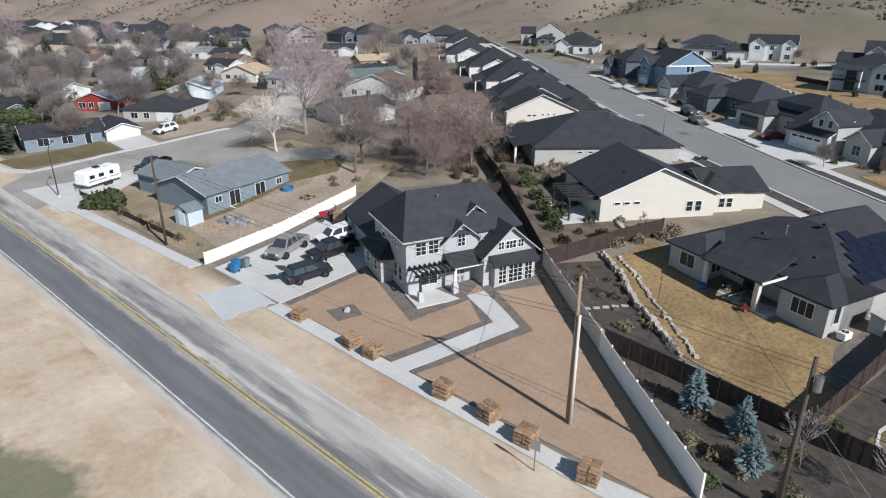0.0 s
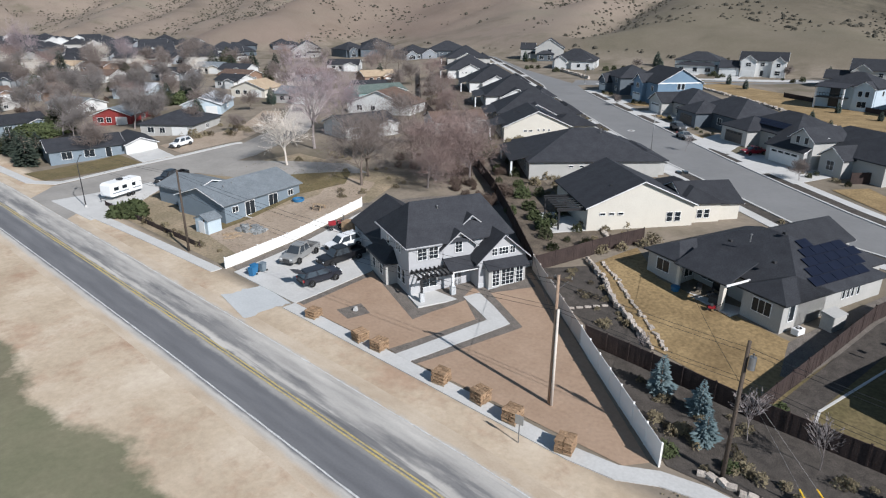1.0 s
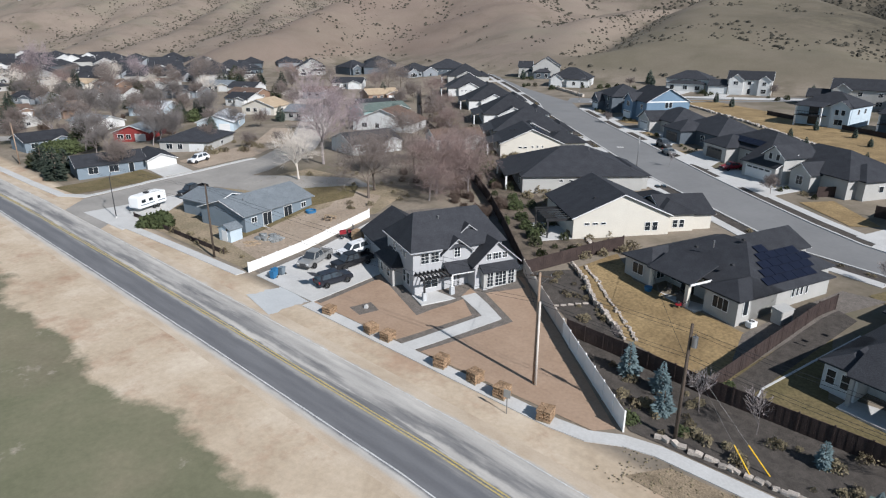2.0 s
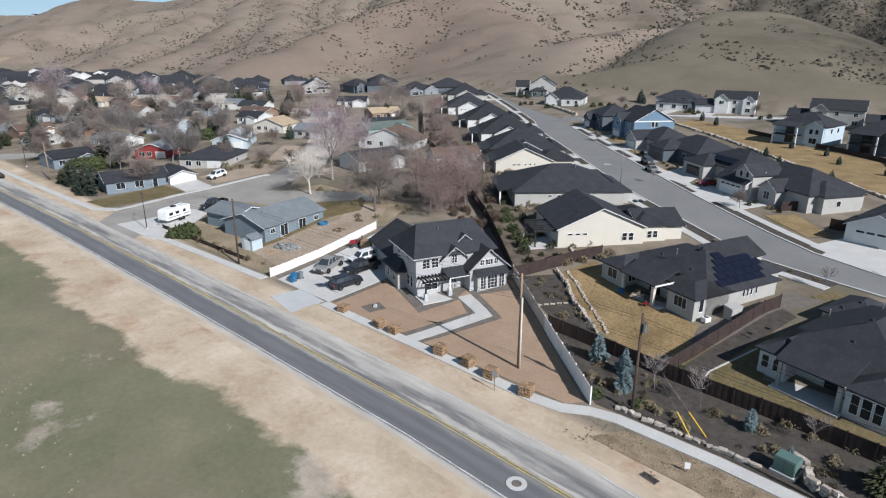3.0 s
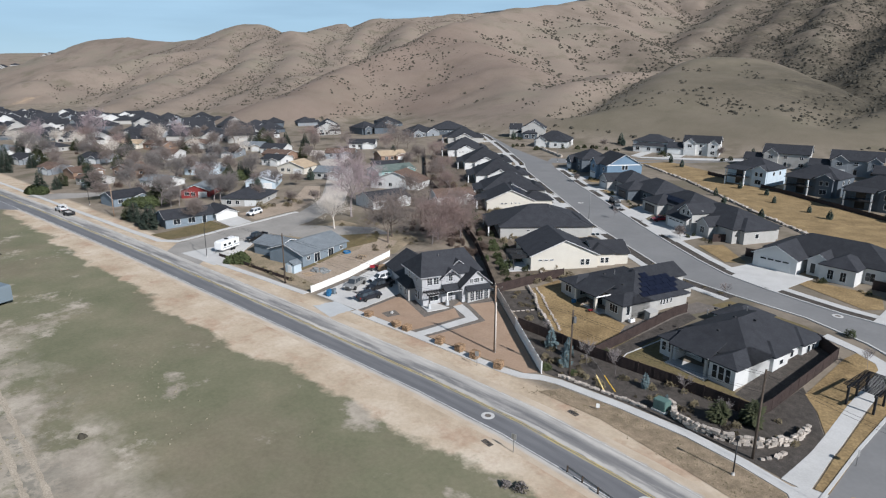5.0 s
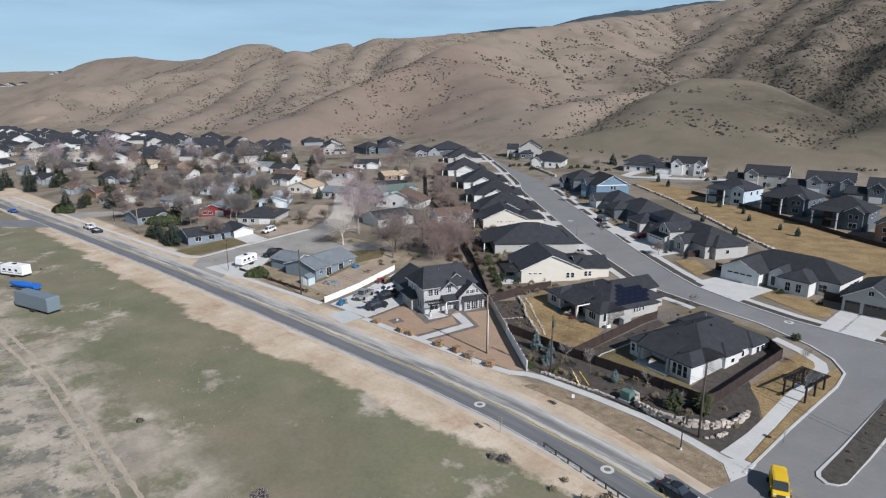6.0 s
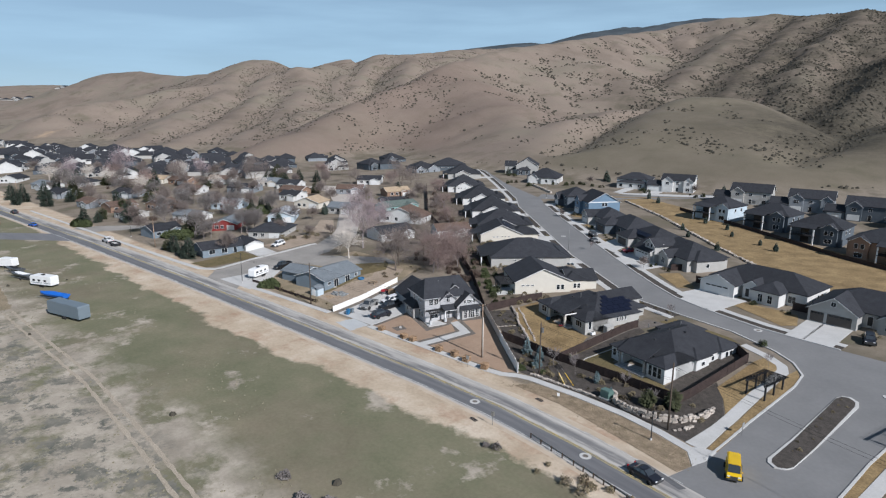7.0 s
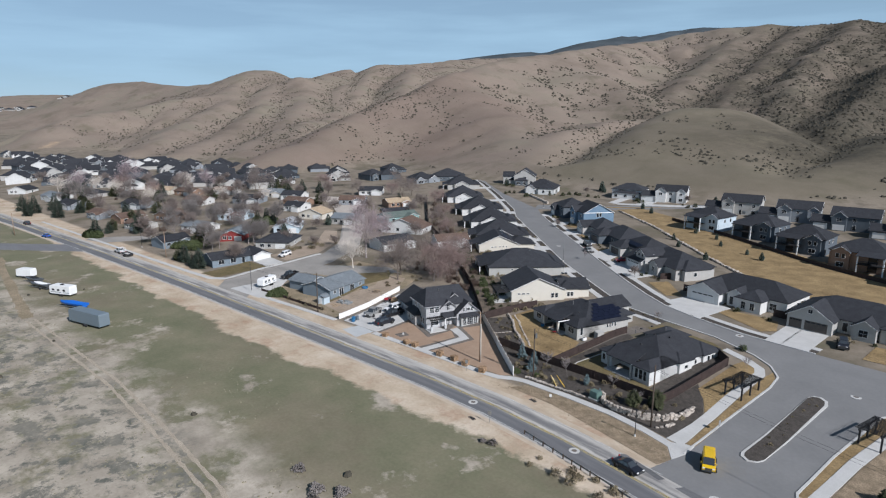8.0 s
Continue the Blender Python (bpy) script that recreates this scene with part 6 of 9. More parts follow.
house(pose(-81, 228, gz(-80, 230), 0, 0, 10), "white low house with a dark hip roof", [(0, 16, 0, 12, 4.4, "hip", 0.45), (1, 15, -2.5, 3, 2.8, "hip", 0.35)], "white_wall", wins=[(3, -2.5, 0.6, "s", 1.5, 1.5, 1, 0), (8, -2.5, 0.6, "s", 1.5, 1.5, 1, 0), (12.5, -2.5, 0.6, "s", 1.8, 1.5, 1, 0), (5, 0, 3.2, "s", 1.4, 0.9, 0, 0), (11, 0, 3.2, "s", 1.4, 0.9, 0, 0)], group="houses at the foot of the hill")
house(pose(-152, 237, gz(-152, 236), 0, 0, 32), "pale two-storey gabled house with dark porch", [(0, 13, 0, 14, 5.4, "gy", 0.62), (-3, 0, 2, 10, 2.8, "hip", 0.4), (1, 8.5, -2.6, 3, 2.9, "hip", 0.45, "slate_wall"), (-7, -0.5, 4, 13, 4.8, "gx", 0.55)], "greige_wall", wins=[(6.5, 0, 3.6, "s", 1.8, 1.3, 1, 0), (3, -2.6, 0.5, "s", 2.0, 1.7, 1, 0), (6.6, -2.6, 0.3, "s", 1.4, 2.0, 1, 0), (10.6, 0, 0.7, "s", 1.6, 1.5, 1, 0)], group="houses at the foot of the hill")
house(pose(-126, 212, gz(-124, 212), 0, 0, 22), "low white house with a dark hip roof", [(0, 17, 0, 14, 3.4, "hip", 0.55), (8, 17, -2, 8, 3.2, "hip", 0.5), (1, 6, -1.2, 6, 3.3, "gy", 0.7)], "white_wall", wins=[(3, 0, 0.8, "s", 1.6, 1.4, 1, 0), (11, -2, 0.8, "s", 1.2, 1.4, 1, 0), (14.5, -2, 0.8, "s", 1.2, 1.4, 1, 0)], group="houses at the foot of the hill")
for x, y, rz, wl, g in ((-20, 214, 8, "greige_wall", 1), (4, 210, 8, "grey_wall", 2), (25, 204, 4, "slate_wall", 1), (46, 196, 4, "slate_wall", 2), (66, 186, 8, "grey_wall", 1), (88, 172, -4, "white_wall", 2)):
    two_storey(x, y, rz, wl, "two-storey gabled house below the dry hill", 16, 12, g)


# bungalow and older houses
def grey_extra(ob):
    for x, z in ((4.5, 0.02), (9.0, 0.02)):
        window(ob, face(x, 0, 0.1, "s"), 1.7, 2.0, 1, 0)
    for x, y in ((5, 4.2), (7.0, 4.6), (10, 4.4), (3, 3.6)):
        flue(ob, x, y, 3.9, 0.25)
    part("step", Geo().box(3.4, 10.2, -1.4, 0, -0.4, 0.0), "concrete", ob)


house(pose(-57.8, 25.6, 0.35, 0, 0, 100), "blue-grey bungalow with pale grey shingle roof", [
    (0, 14.6, 0, 10.5, 2.55, "gx", 0.33), (2.0, 9.5, 10.0, 18.0, 2.4, "gy", 0.30)], "slate2_wall", "shingle_grey",
    wins=[(1.8, 0, 1.1, "s", 1.0, 0.8, 1, 0), (12.6, 0, 1.1, "s", 1.0, 0.8, 1, 0)], extra=grey_extra)
# long block's blue-grey wall has the eave and porch shade in its colour
house(pose(-115.2, 20.6, 0.25, 0, 0, 81), "low dark-roofed house with a white garage gable", [
    (0, 13.5, 0, 9, 2.5, "gx", 0.36, "slate2_wall"), (13.4, 19.6, -1.6, 9, 2.5, "gy", 0.38)], "white_wall", "shingle",
    wins=[(3.0, 0, 0.7, "s", 1.8, 1.4, 1, 0), (7.0, 0, 0.7, "s", 1.8, 1.4, 1, 0), (10.5, 0, 0.2, "s", 1.0, 2.0, 0, 0)], garages=[(16.5, -1.6, "s", 4.6, 2.1, "garage")])
OLD = [(-148.0, 40.5, 42, "red_wall", "shingle_grey", 9.5, 14, "gy", "red-sided house with a grey roof"),
       (-125.0, 42.5, 36, "greige_wall", "shingle", 12.5, 14, "hip", "low pale house with a dark roof"),
       (-141.5, 60.5, 48, "paleblue_wall", "shingle_light", 10, 15, "gy", "pale blue house with a white roof"),
       (-189.0, 61.0, 30, "paleblue_wall", "shingle_light", 13, 10, "gx", "pale house with a white roof"),
       (-120.0, 103.0, 78, "teal_wall", "shingle_green", 16, 9, "gx", "teal house with a dull green roof"),
       (-110.0, 90.5, 21, "white_wall", "shingle_brown", 18, 10, "gy", "white house with a brown gable roof"),
       (-83.0, 68.0, 80, "white_wall", "shingle", 13, 10, "gx", "white house with a dark roof behind trees"),
       (-162.0, 86.5, 25, "cream_wall", "shingle_tan", 12, 10, "gy", "cream house with a tan roof"),
       (-150.0, 131.0, 70, "brown_wall", "shingle_tan", 12, 9, "gx", "tan-roofed brown house among trees"),
       (-214.0, 43.0, 12, "brown_wall", "shingle_brown", 12, 9, "gy", "brown house with a white garage door"),
       (-210.0, 28.0, 10, "greige_wall", "shingle_brown", 13, 8, "gx", "low house with a brown roof"),
       (-254.0, 27.0, 10, "grey_wall", "shingle_brown", 12, 9, "gx", "grey low house under bare trees"),
       ]
OLD += [(-340.0, 30.0, 8, "white_wall", "shingle_grey", 16, 11, "gx", "pale house with a grey roof"),
       (-385.0, 24.0, 40, "white_wall", "shingle", 12, 11, "gy", "white gabled house beside the road"),
       (-156.0, 22.0, 95, "slate2_wall", "shingle", 11, 9, "gx", "small blue-grey house behind conifers"),
       (-245.0, 71.0, 30, "white_wall", "shingle_brown", 13, 9, "gx", "low house with brown roof among trees"),
       (-303.0, 77.0, 25, "cream_wall", "shingle_tan", 16, 9, "gx", "low tan house among bare trees"),
       (-218.0, 113.0, 30, "white_wall", "shingle", 12, 10, "gx", "white house with a dark roof"),
       (-200.0, 103.0, 20, "brown_wall", "shingle_brown", 13, 9, "gx", "brown house among bare trees"),
       (-186.0, 94.0, 20, "white_wall", "shingle", 10, 9, "gx", "white low house with a dark roof"),
       (-72.0, 84.0, 60, "white_wall", "shingle_brown", 12, 9, "gx", "white house with a brown roof behind trees"),
       (-270.0, 100.0, 25, "greige_wall", "shingle_brown", 14, 9, "gx", "low house among bare trees"),
       (-222.0, 31.0, 96, "brown_wall", "shingle_brown", 12, 9, "gx", "brown low house beside the old road"),
       (-262.0, 46.0, 20, "grey_wall", "shingle", 14, 10, "gx", "grey low house among bare trees"),
       (-180.0, 40.0, 15, "white_wall", "shingle_grey", 13, 9, "gx", "white low house with a grey roof"),
       ]
OLD += [(-228.0, 90.0, 30, "grey_wall", "shingle", 15, 10, "gx", "grey low house with a dark roof"),
       (-140.0, 88.0, 25, "greige_wall", "shingle_grey", 12, 9, "gx", "greige low house with a grey roof"),
       (-284.0, 84.0, 20, "brown_wall", "shingle_brown", 14, 9, "gx", "brown low house among bare trees"),
       (-236.0, 112.0, 30, "cream_wall", "shingle_grey", 13, 9, "gx", "cream low house among bare trees"),
       (-300.0, 27.0, 10, "grey_wall", "shingle", 15, 10, "gx", "grey low house beside the old road"),
       (-325.0, 46.0, 15, "greige_wall", "shingle", 14, 10, "hip", "greige low house with a dark roof"),
       (-178.0, 122.0, 40, "grey_wall", "shingle_brown", 13, 9, "gx", "grey low house with a brown roof"),
       (-196.0, 150.0, 40, "white_wall", "shingle", 13, 10, "gx", "white low house with a dark roof"),
       (-130.0, 110.0, 60, "brown_wall", "shingle", 12, 9, "gx", "brown low house with a dark roof")]
M["shingle_green"] = mat("green_shingle", (0.09, 0.12, 0.11), (0.14, 0.17, 0.15), 0.85, 0.6, 0.5, 0.35)
for x, y, rz, wl, rf, w, d, kind, lb in OLD:
    blocks = [(0, w, 0, d, 2.6, kind, 0.36)]
    if kind == "gx":
        blocks.append((w * 0.55, w * 0.95, -1.6, d * 0.7, 2.55, "gy", 0.36))
    house(pose(x, y, gz(x, y), 0, 0, rz), lb, blocks, wl, rf, wins=[(w * 0.2, 0, 0.8, "s", 1.5, 1.2, 1, 0), (w * 0.42, 0, 0.8, "s", 1.2, 1.2, 1, 0), (w, d * 0.5, 1.0, "e", 1.2, 0.9, 1, 0)],
          garages=[(w * 0.75, -1.6 if kind == "gx" else 0, "s", min(4.4, w * 0.3), 2.1, "garage")], group="older houses of the side street")

# the far estate: dark roofs packed up to the foot of the hills
rng = random.Random(7)
protos = []
for k, (w, d, e, wl, kind) in enumerate(((17, 15, 4.6, "white_wall", "gx"), (18, 16, 3.2, "greige_wall", "hip"), (16, 15, 4.4, "slate_wall", "hip"), (17, 16, 3.2, "grey_wall", "hip"), (15, 17, 4.6, "greige_wall", "gy"))):
    ob = house(pose(-2000 + 40 * k, 2500, -300), "dark-roofed house of the far estate", [(0, w, 0, d, e, kind, 0.5), (w * 0.05, w * 0.42, -2.0, d * 0.6, e - 0.4, "gy", 0.65), (w * 0.6, w * 1.12, -1.0, d * 0.7, 3.0, "gy" if k % 2 else "hip", 0.55)], wl, "shingle",
               wins=[(w * 0.24, -2.0, e - 2.0, "s", 1.6, 1.3, 1, 0), (w * 0.5, 0, 0.8, "s", 1.6, 1.4, 1, 0), (w * 0.86, -1.0, 0.8, "s", 1.2, 1.3, 0, 0), (w * 0.24, -2.0, 0.5, "s", 3.4, 1.6, 0, 0)], group="houses of the far estate")
    protos.append(ob)
spots = []
for r in range(10):
    n = 22
    for i in range(n):
        u, v = i / (n - 1), r / 9
        x = (-262 - 140 * u) * (1 - v) + (-340 - 370 * u) * v + rng.uniform(-4, 4)
        y = (140 - 104 * u) * (1 - v) + (192 - 100 * u) * v + rng.uniform(-3, 3)
        if all((x - a) ** 2 + (y - b) ** 2 > 15.0 ** 2 for a, b in spots) and all((x - o[0]) ** 2 + (y - o[1]) ** 2 > 24 ** 2 for o in OLD):
            spots.append((x, y))
for i, (x, y) in enumerate(spots + [(-262, 178), (-240, 196), (-284, 196), (-310, 214), (-232, 214), (-206, 204), (-262, 232)]):
    copy_thing(protos[rng.randrange(5)], pose(x, y, gz(x, y) - 0.3, 0, 0, rng.choice((62, 75, 90, 150, -30)) + rng.uniform(-8, 8)) @ Matrix.Scale(rng.uniform(0.78, 0.92), 4))
def land(x, y):
    return ground_z(x, y) + float(hill_at(np.array([x]), np.array([y]))[0])


rs = random.Random(23)
for k in range(26):
    u, v = rs.random(), rs.randrange(4)
    y = 310 + 185 * u
    x = -2010 + 0.25 * y + 42 * v + rs.uniform(-6, 6)
    far_home = copy_thing(protos[(0, 4, 1)[k % 3]], pose(x, y, land(x, y) - 0.5, 0, 0, rs.choice((40, 130, 220)) + rs.uniform(-15, 15)))
    tagged(far_home, "pale distant house on the far shelf", group="distant houses on the shelf")
for p in protos:
    for c in list(p.children_recursive):
        bpy.data.objects.remove(c)
    bpy.data.objects.remove(p)
M["sign_back"] = mat("sign_metal", (0.35, 0.35, 0.34), (0.42, 0.42, 0.41), 0.5, 2.0, metal=0.5)
M["vinyl_tan"] = mat("tan_vinyl", (0.50, 0.44, 0.39), (0.56, 0.50, 0.45), 0.6, 0.5)

# ---- fences ----
def fence(name, line, h, material, label, step=2.4, cap=None, group="", picket=True):
    """Posts and panels along a line, each panel following the slope."""
    x0, y0 = line[0]
    ob = thing(name, pose(0, 0, 0), label, "fence", group)
    for (ax, ay), (bx, by) in zip(line, line[1:]):
        L = math.hypot(bx - ax, by - ay)
        n = max(1, round(L / step))
        ux, uy = (bx - ax) / L, (by - ay) / L
        nx, ny = -uy, ux
        for i in range(n + 1):
            px, py = ax + ux * L * i / n, ay + uy * L * i / n
            z = ground_z(px, py)
            post_g = Geo().box(-0.065, 0.065, -0.065, 0.065, -0.3, h + 0.08)
            post_g.add([(-0.08, -0.08, h + 0.08), (0.08, -0.08, h + 0.08), (0.08, 0.08, h + 0.08), (-0.08, 0.08, h + 0.08), (0, 0, h + 0.14)], [(3, 2, 1, 0), (0, 1, 4), (1, 2, 4), (2, 3, 4), (3, 0, 4)])
            p = part("post", post_g, material, ob)
            p.matrix_local = pose(px, py, z, 0, 0, math.degrees(math.atan2(uy, ux)))
            if i == n:
                continue
            qx, qy = ax + ux * L * (i + 1) / n, ay + uy * L * (i + 1) / n
            zq = ground_z(qx, qy)
            m = 8 if picket else 1
            near, back = [], []
            for k in range(m):
                t = 0.032 if k % 2 else 0.018
                near += [(k / m, -t), ((k + 1) / m, -t)]
                back += [(k / m, t), ((k + 1) / m, t)]
            plan = near + back[::-1]
            low = [(px + (qx - px) * u + nx * v, py + (qy - py) * u + ny * v, z + (zq - z) * u - 0.2) for u, v in plan]
            top = [(x, y, zz + 0.2 + h) for x, y, zz in low]
            c = len(plan)
            g = Geo().add(low + top, [tuple(range(c))[::-1], tuple(range(c, 2 * c))] + [(i2, (i2 + 1) % c, c + (i2 + 1) % c, c + i2) for i2 in range(c)])
            part("panel", g, material, ob)
    return ob


fence("white_fence", [(-43.2, 17.3), (-47.0, 41.6)], 1.35, "vinyl", "tall sunlit white vinyl privacy fence", 2.4, picket=False)
fence("white_fence", [(9.4, 19.5), (-2.8, 29.7)], 1.85, "vinyl", "tall white vinyl privacy fence beside soil", 2.4, picket=False)
fence("tan_fence", [(-2.8, 29.7), (-14.8, 39.4)], 1.8, "vinyl_tan", "tan vinyl fence continuing up the slope", 2.4, picket=False)
fence("wood_fence", [(-14.9, 39.6), (-36.2, 59.2), (-66, 84), (-104, 112), (-160, 168)], 1.8, "fence_wood", "long dark brown wooden fence along back gardens")
fence("wood_fence", [(-14.4, 39.4), (-8.6, 53.6)], 1.8, "fence_wood", "reddish brown wooden fence between gardens")
fence("wood_fence", [(-2.6, 30.2), (3.9, 29.7), (12.1, 28.8), (24.7, 28.4), (36.0, 27.4)], 1.75, "fence_wood", "dark brown wooden fence behind the mulch bed")
fence("wood_fence", [(12.5, 29.2), (16.2, 48.5), (17.2, 51.5)], 1.75, "fence_wood", "dark brown wooden fence between two gardens")
fence("wood_fence", [(36.0, 27.4), (36.9, 30.2), (40.2, 48.6), (36.9, 51.8)], 1.75, "fence_wood", "weathered wooden fence beside the park strip")
fence("wood_fence", [(4.5, 97.5), (13.5, 105.5)], 1.8, "fence_wood", "dark brown wooden fence between two houses")
fence("wood_fence", [(38.5, 84.5), (43.5, 84.0)], 1.8, "fence_wood", "dark brown wooden fence between two houses")
fence("wood_fence", [(14, 91), (17.5, 91)], 1.8, "fence_wood", "dark brown wooden fence between two houses")
fence("wood_fence", [(-80, 17.6), (-62, 18.2), (-52, 18.6)], 0.7, "fence_wood", "low leaning brown fence beside the bungalow")
fence("wood_fence", [(-30, 186), (0, 167), (36, 141.5), (60, 129), (100, 108)], 1.2, "fence_wood", "low dark fence along the grass terrace", 4.8)


def guard_rail(line, label):
    ob = thing("guard_rail", pose(0, 0, 0), label, "guard rail")
    for (ax, ay), (bx, by) in zip(line, line[1:]):
        L = math.hypot(bx - ax, by - ay)
        a = math.degrees(math.atan2(by - ay, bx - ax))
        n = max(1, round(L / 2.0))
        for k in range(n):
            p = part("post", Geo().box(-0.07, 0.07, -0.07, 0.07, -0.4, 0.78), "pole_dark", ob)
            p.matrix_local = pose(ax + (bx - ax) * k / n, ay + (by - ay) * k / n, 0, 0, 0, a)
        r = part("rail", Geo().prism([(0.08, 0.44), (0.12, 0.52), (0.09, 0.59), (0.12, 0.66), (0.08, 0.74), (0.06, 0.74), (0.10, 0.66), (0.07, 0.59), (0.10, 0.52), (0.06, 0.44)], "x", 0, L), "steel", ob)
        r.matrix_local = pose(ax, ay, 0, 0, 0, a)
    return ob


guard_rail([(24.5, 2.2), (33, 0.2), (40, -1.4), (50, -4), (64, -7.5)], "low steel guard rail on dark posts")

# ---- poles, wires, lamps ----
def utility_pole(x, y, h, label, arm_rz=None, twin=False, transformer=False, lean=0.0, wood="pole"):
    ob = thing("utility_pole", pose(x, y, ground_z(x, y), lean, 0, 0), label, "utility pole", "utility poles along the road")
    part("shaft", Geo().tube((0, 0, -0.5), (0, 0, h), 0.16, 0.11, 10), wood, ob, smooth=True)
    if twin:
        part("stub_pole", Geo().tube((0.28, -0.12, -0.5), (0.24, -0.1, h * 0.76), 0.12, 0.10, 10), "birch", ob, "paler stub pole strapped alongside", smooth=True)
    if arm_rz is not None:
        a = part("crossarm", Geo().box(-0.95, 0.95, -0.06, 0.06, -0.07, 0.07), "pole_dark", ob)
        a.matrix_local = pose(0, 0.15, h - 0.35, 0, 0, arm_rz)
        for s in (-0.88, -0.35, 0.88):
            part("insulator", Geo().tube((s, 0, 0.07), (s, 0, 0.25), 0.05, 0.035, 8), "steel", a)
        for s in (-1, 1):
            part("brace", Geo().tube((s * 0.7, 0, -0.06), (0, -0.1, -0.75), 0.02, 0.02, 5), "steel", a)
    if transformer:
        t = part("transformer", Geo().tube((0.36, 0, h - 1.8), (0.36, 0, h - 0.95), 0.22, 0.22, 12), "steel", ob, "grey drum transformer", smooth=False)
        part("bushing", Geo().tube((0.36, 0, h - 0.95), (0.36, 0, h - 0.7), 0.05, 0.04, 6), "steel", t)
    return ob


utility_pole(0.0, 20.5, 10.9, "weathered wooden utility pole with a stub and crossarm", 25, True)
utility_pole(12.95, 21.2, 10.2, "dark wooden utility pole with a transformer", None, False, True, wood="pole_dark")
utility_pole(-51.9, 17.1, 10.5, "dark wooden utility pole beside the bungalow", wood="pole_dark")
utility_pole(38.4, 18.4, 11.0, "weathered dark wooden utility pole beside the walk", None, False, False, wood="pole_dark")
utility_pole(-142.5, 17.0, 9.5, "thin wooden utility pole far along the road")
utility_pole(-229, -9.0, 9.5, "wooden utility pole beside the field")
utility_pole(-300, 14.0, 9.5, "wooden utility pole far along the road")


def wire(a, b, sag, label="black overhead wire between poles"):
    g = Geo()
    a, b = Vector(a), Vector(b)
    pts = []
    for i in range(15):
        t = i / 14
        p = a.lerp(b, t)
        p.z -= sag * 4 * t * (1 - t)
        pts.append(p)
    r = 0.012
    vs = [p + o for p in pts for o in (Vector((0, 0, r)), Vector((r, r, -r)), Vector((-r, -r, -r)))]
    g.add(vs, [(3 * k + i, 3 * k + (i + 1) % 3, 3 * k + 3 + (i + 1) % 3, 3 * k + 3 + i) for k in range(14) for i in range(3)])
    ob = new("overhead_wire", g.mesh("overhead_wire"))
    ob.data.materials.append(M["dark_trim"])
    tagged(ob, label, "cable", "overhead wires")


for dz, s in ((-0.2, 0.9), (-0.5, 1.1), (-2.3, 1.2), (-2.6, 1.4)):
    wire((0, 20.5, 10.7 + dz), (-51.9, 17.1, 10.3 + dz), s)
    wire((0, 20.5, 10.7 + dz), (12.95, 21.2, 10.0 + dz), 0.15)
    wire((12.95, 21.2, 10.0 + dz), (38.4, 18.4, 10.8 + dz), 0.5)
    wire((-51.9, 17.1, 10.3 + dz), (-142.5, 17.0, 9.3 + dz), 1.8)
wire((38.4, 18.4, 10.5), (95, 4, 10.5), 1.0)
wire((38.4, 18.4, 10.2), (95, 4, 10.2), 1.2)
wire((0, 20.5, 7.0), (-14.0, 37.5, 5.0), 0.4, "thin service wire to the house")
wire((12.95, 21.2, 7.2), (-1.5, 46, 4.6), 0.4, "thin service wire to the house")


def street_lamp(x, y, h, rz, arm, label, material="steel"):
    ob = thing("street_lamp", pose(x, y, ground_z(x, y), 0, 0, rz), label, "street lamp")
    part("lamp_post", Geo().tube((0, 0, -0.3), (0, 0, h), 0.09, 0.055, 8), material, ob, smooth=True)
    part("base", Geo().tube((0, 0, 0), (0, 0, 0.35), 0.2, 0.13, 8), "concrete", ob)
    if arm:
        g = Geo().tube((0, 0, h - 0.1), (arm * 0.5, 0, h + 0.35), 0.045, 0.04, 6)
        g.tube((arm * 0.5, 0, h + 0.35), (arm, 0, h + 0.5), 0.04, 0.035, 6)
        part("arm", g, material, ob)
        part("lamp_head", Geo().prism([(arm - 0.1, h + 0.42), (arm + 0.6, h + 0.45), (arm + 0.55, h + 0.56), (arm, h + 0.56)], "y", -0.14, 0.14), material, ob)
    else:
        part("lamp_head", Geo().tube((0, 0, h), (0, 0, h + 0.45), 0.12, 0.2, 8), material, ob)
    return ob


street_lamp(-81.4, 15.2, 7.0, 150, 2.6, "dark street lamp with a long curved arm", "dark_trim")
street_lamp(-28.4, 97.4, 7.5, 50, 1.2, "tall grey street lamp beside the kerb")
street_lamp(37.8, 13.9, 4.2, 0, 0, "short black post lamp beside the verge", "dark_trim")
street_lamp(-90.5, 178, 7.5, 50, 1.2, "tall grey street lamp far along the street")
street_lamp(-160, 240, 7.5, 50, 1.2, "tall grey street lamp far along the street")
street_lamp(-166, 18.0, 7.0, 90, 2.0, "dark street lamp beside the old road", "dark_trim")


def road_sign(x, y, rz, label, h=2.3):
    ob = thing("road_sign", pose(x, y, ground_z(x, y), 0, 0, rz), label, "road sign")
    part("sign_post", Geo().box(-0.03, 0.03, -0.03, 0.03, -0.3, h), "steel", ob)
    part("sign_plate", Geo().box(-0.32, 0.32, -0.06, -0.035, h - 0.75, h), "sign_back", ob, "unpainted metal sign plate")
    return ob



# ---- vehicles ----
def paint(name, c, rough=0.3):
    M[name] = mat(name, c, tuple(v * 0.92 for v in c), rough, 0.6, spec=0.6)
    return name


M["tyre"] = mat("tyre_rubber", (0.018, 0.018, 0.018), (0.03, 0.03, 0.03), 0.9, 4.0)
M["rim"] = mat("wheel_rim", (0.45, 0.45, 0.46), (0.55, 0.55, 0.56), 0.35, 4.0, metal=0.8)
M["head"] = mat("headlight_lens", (0.75, 0.75, 0.74), (0.8, 0.8, 0.8), 0.1, 4.0, spec=0.7)
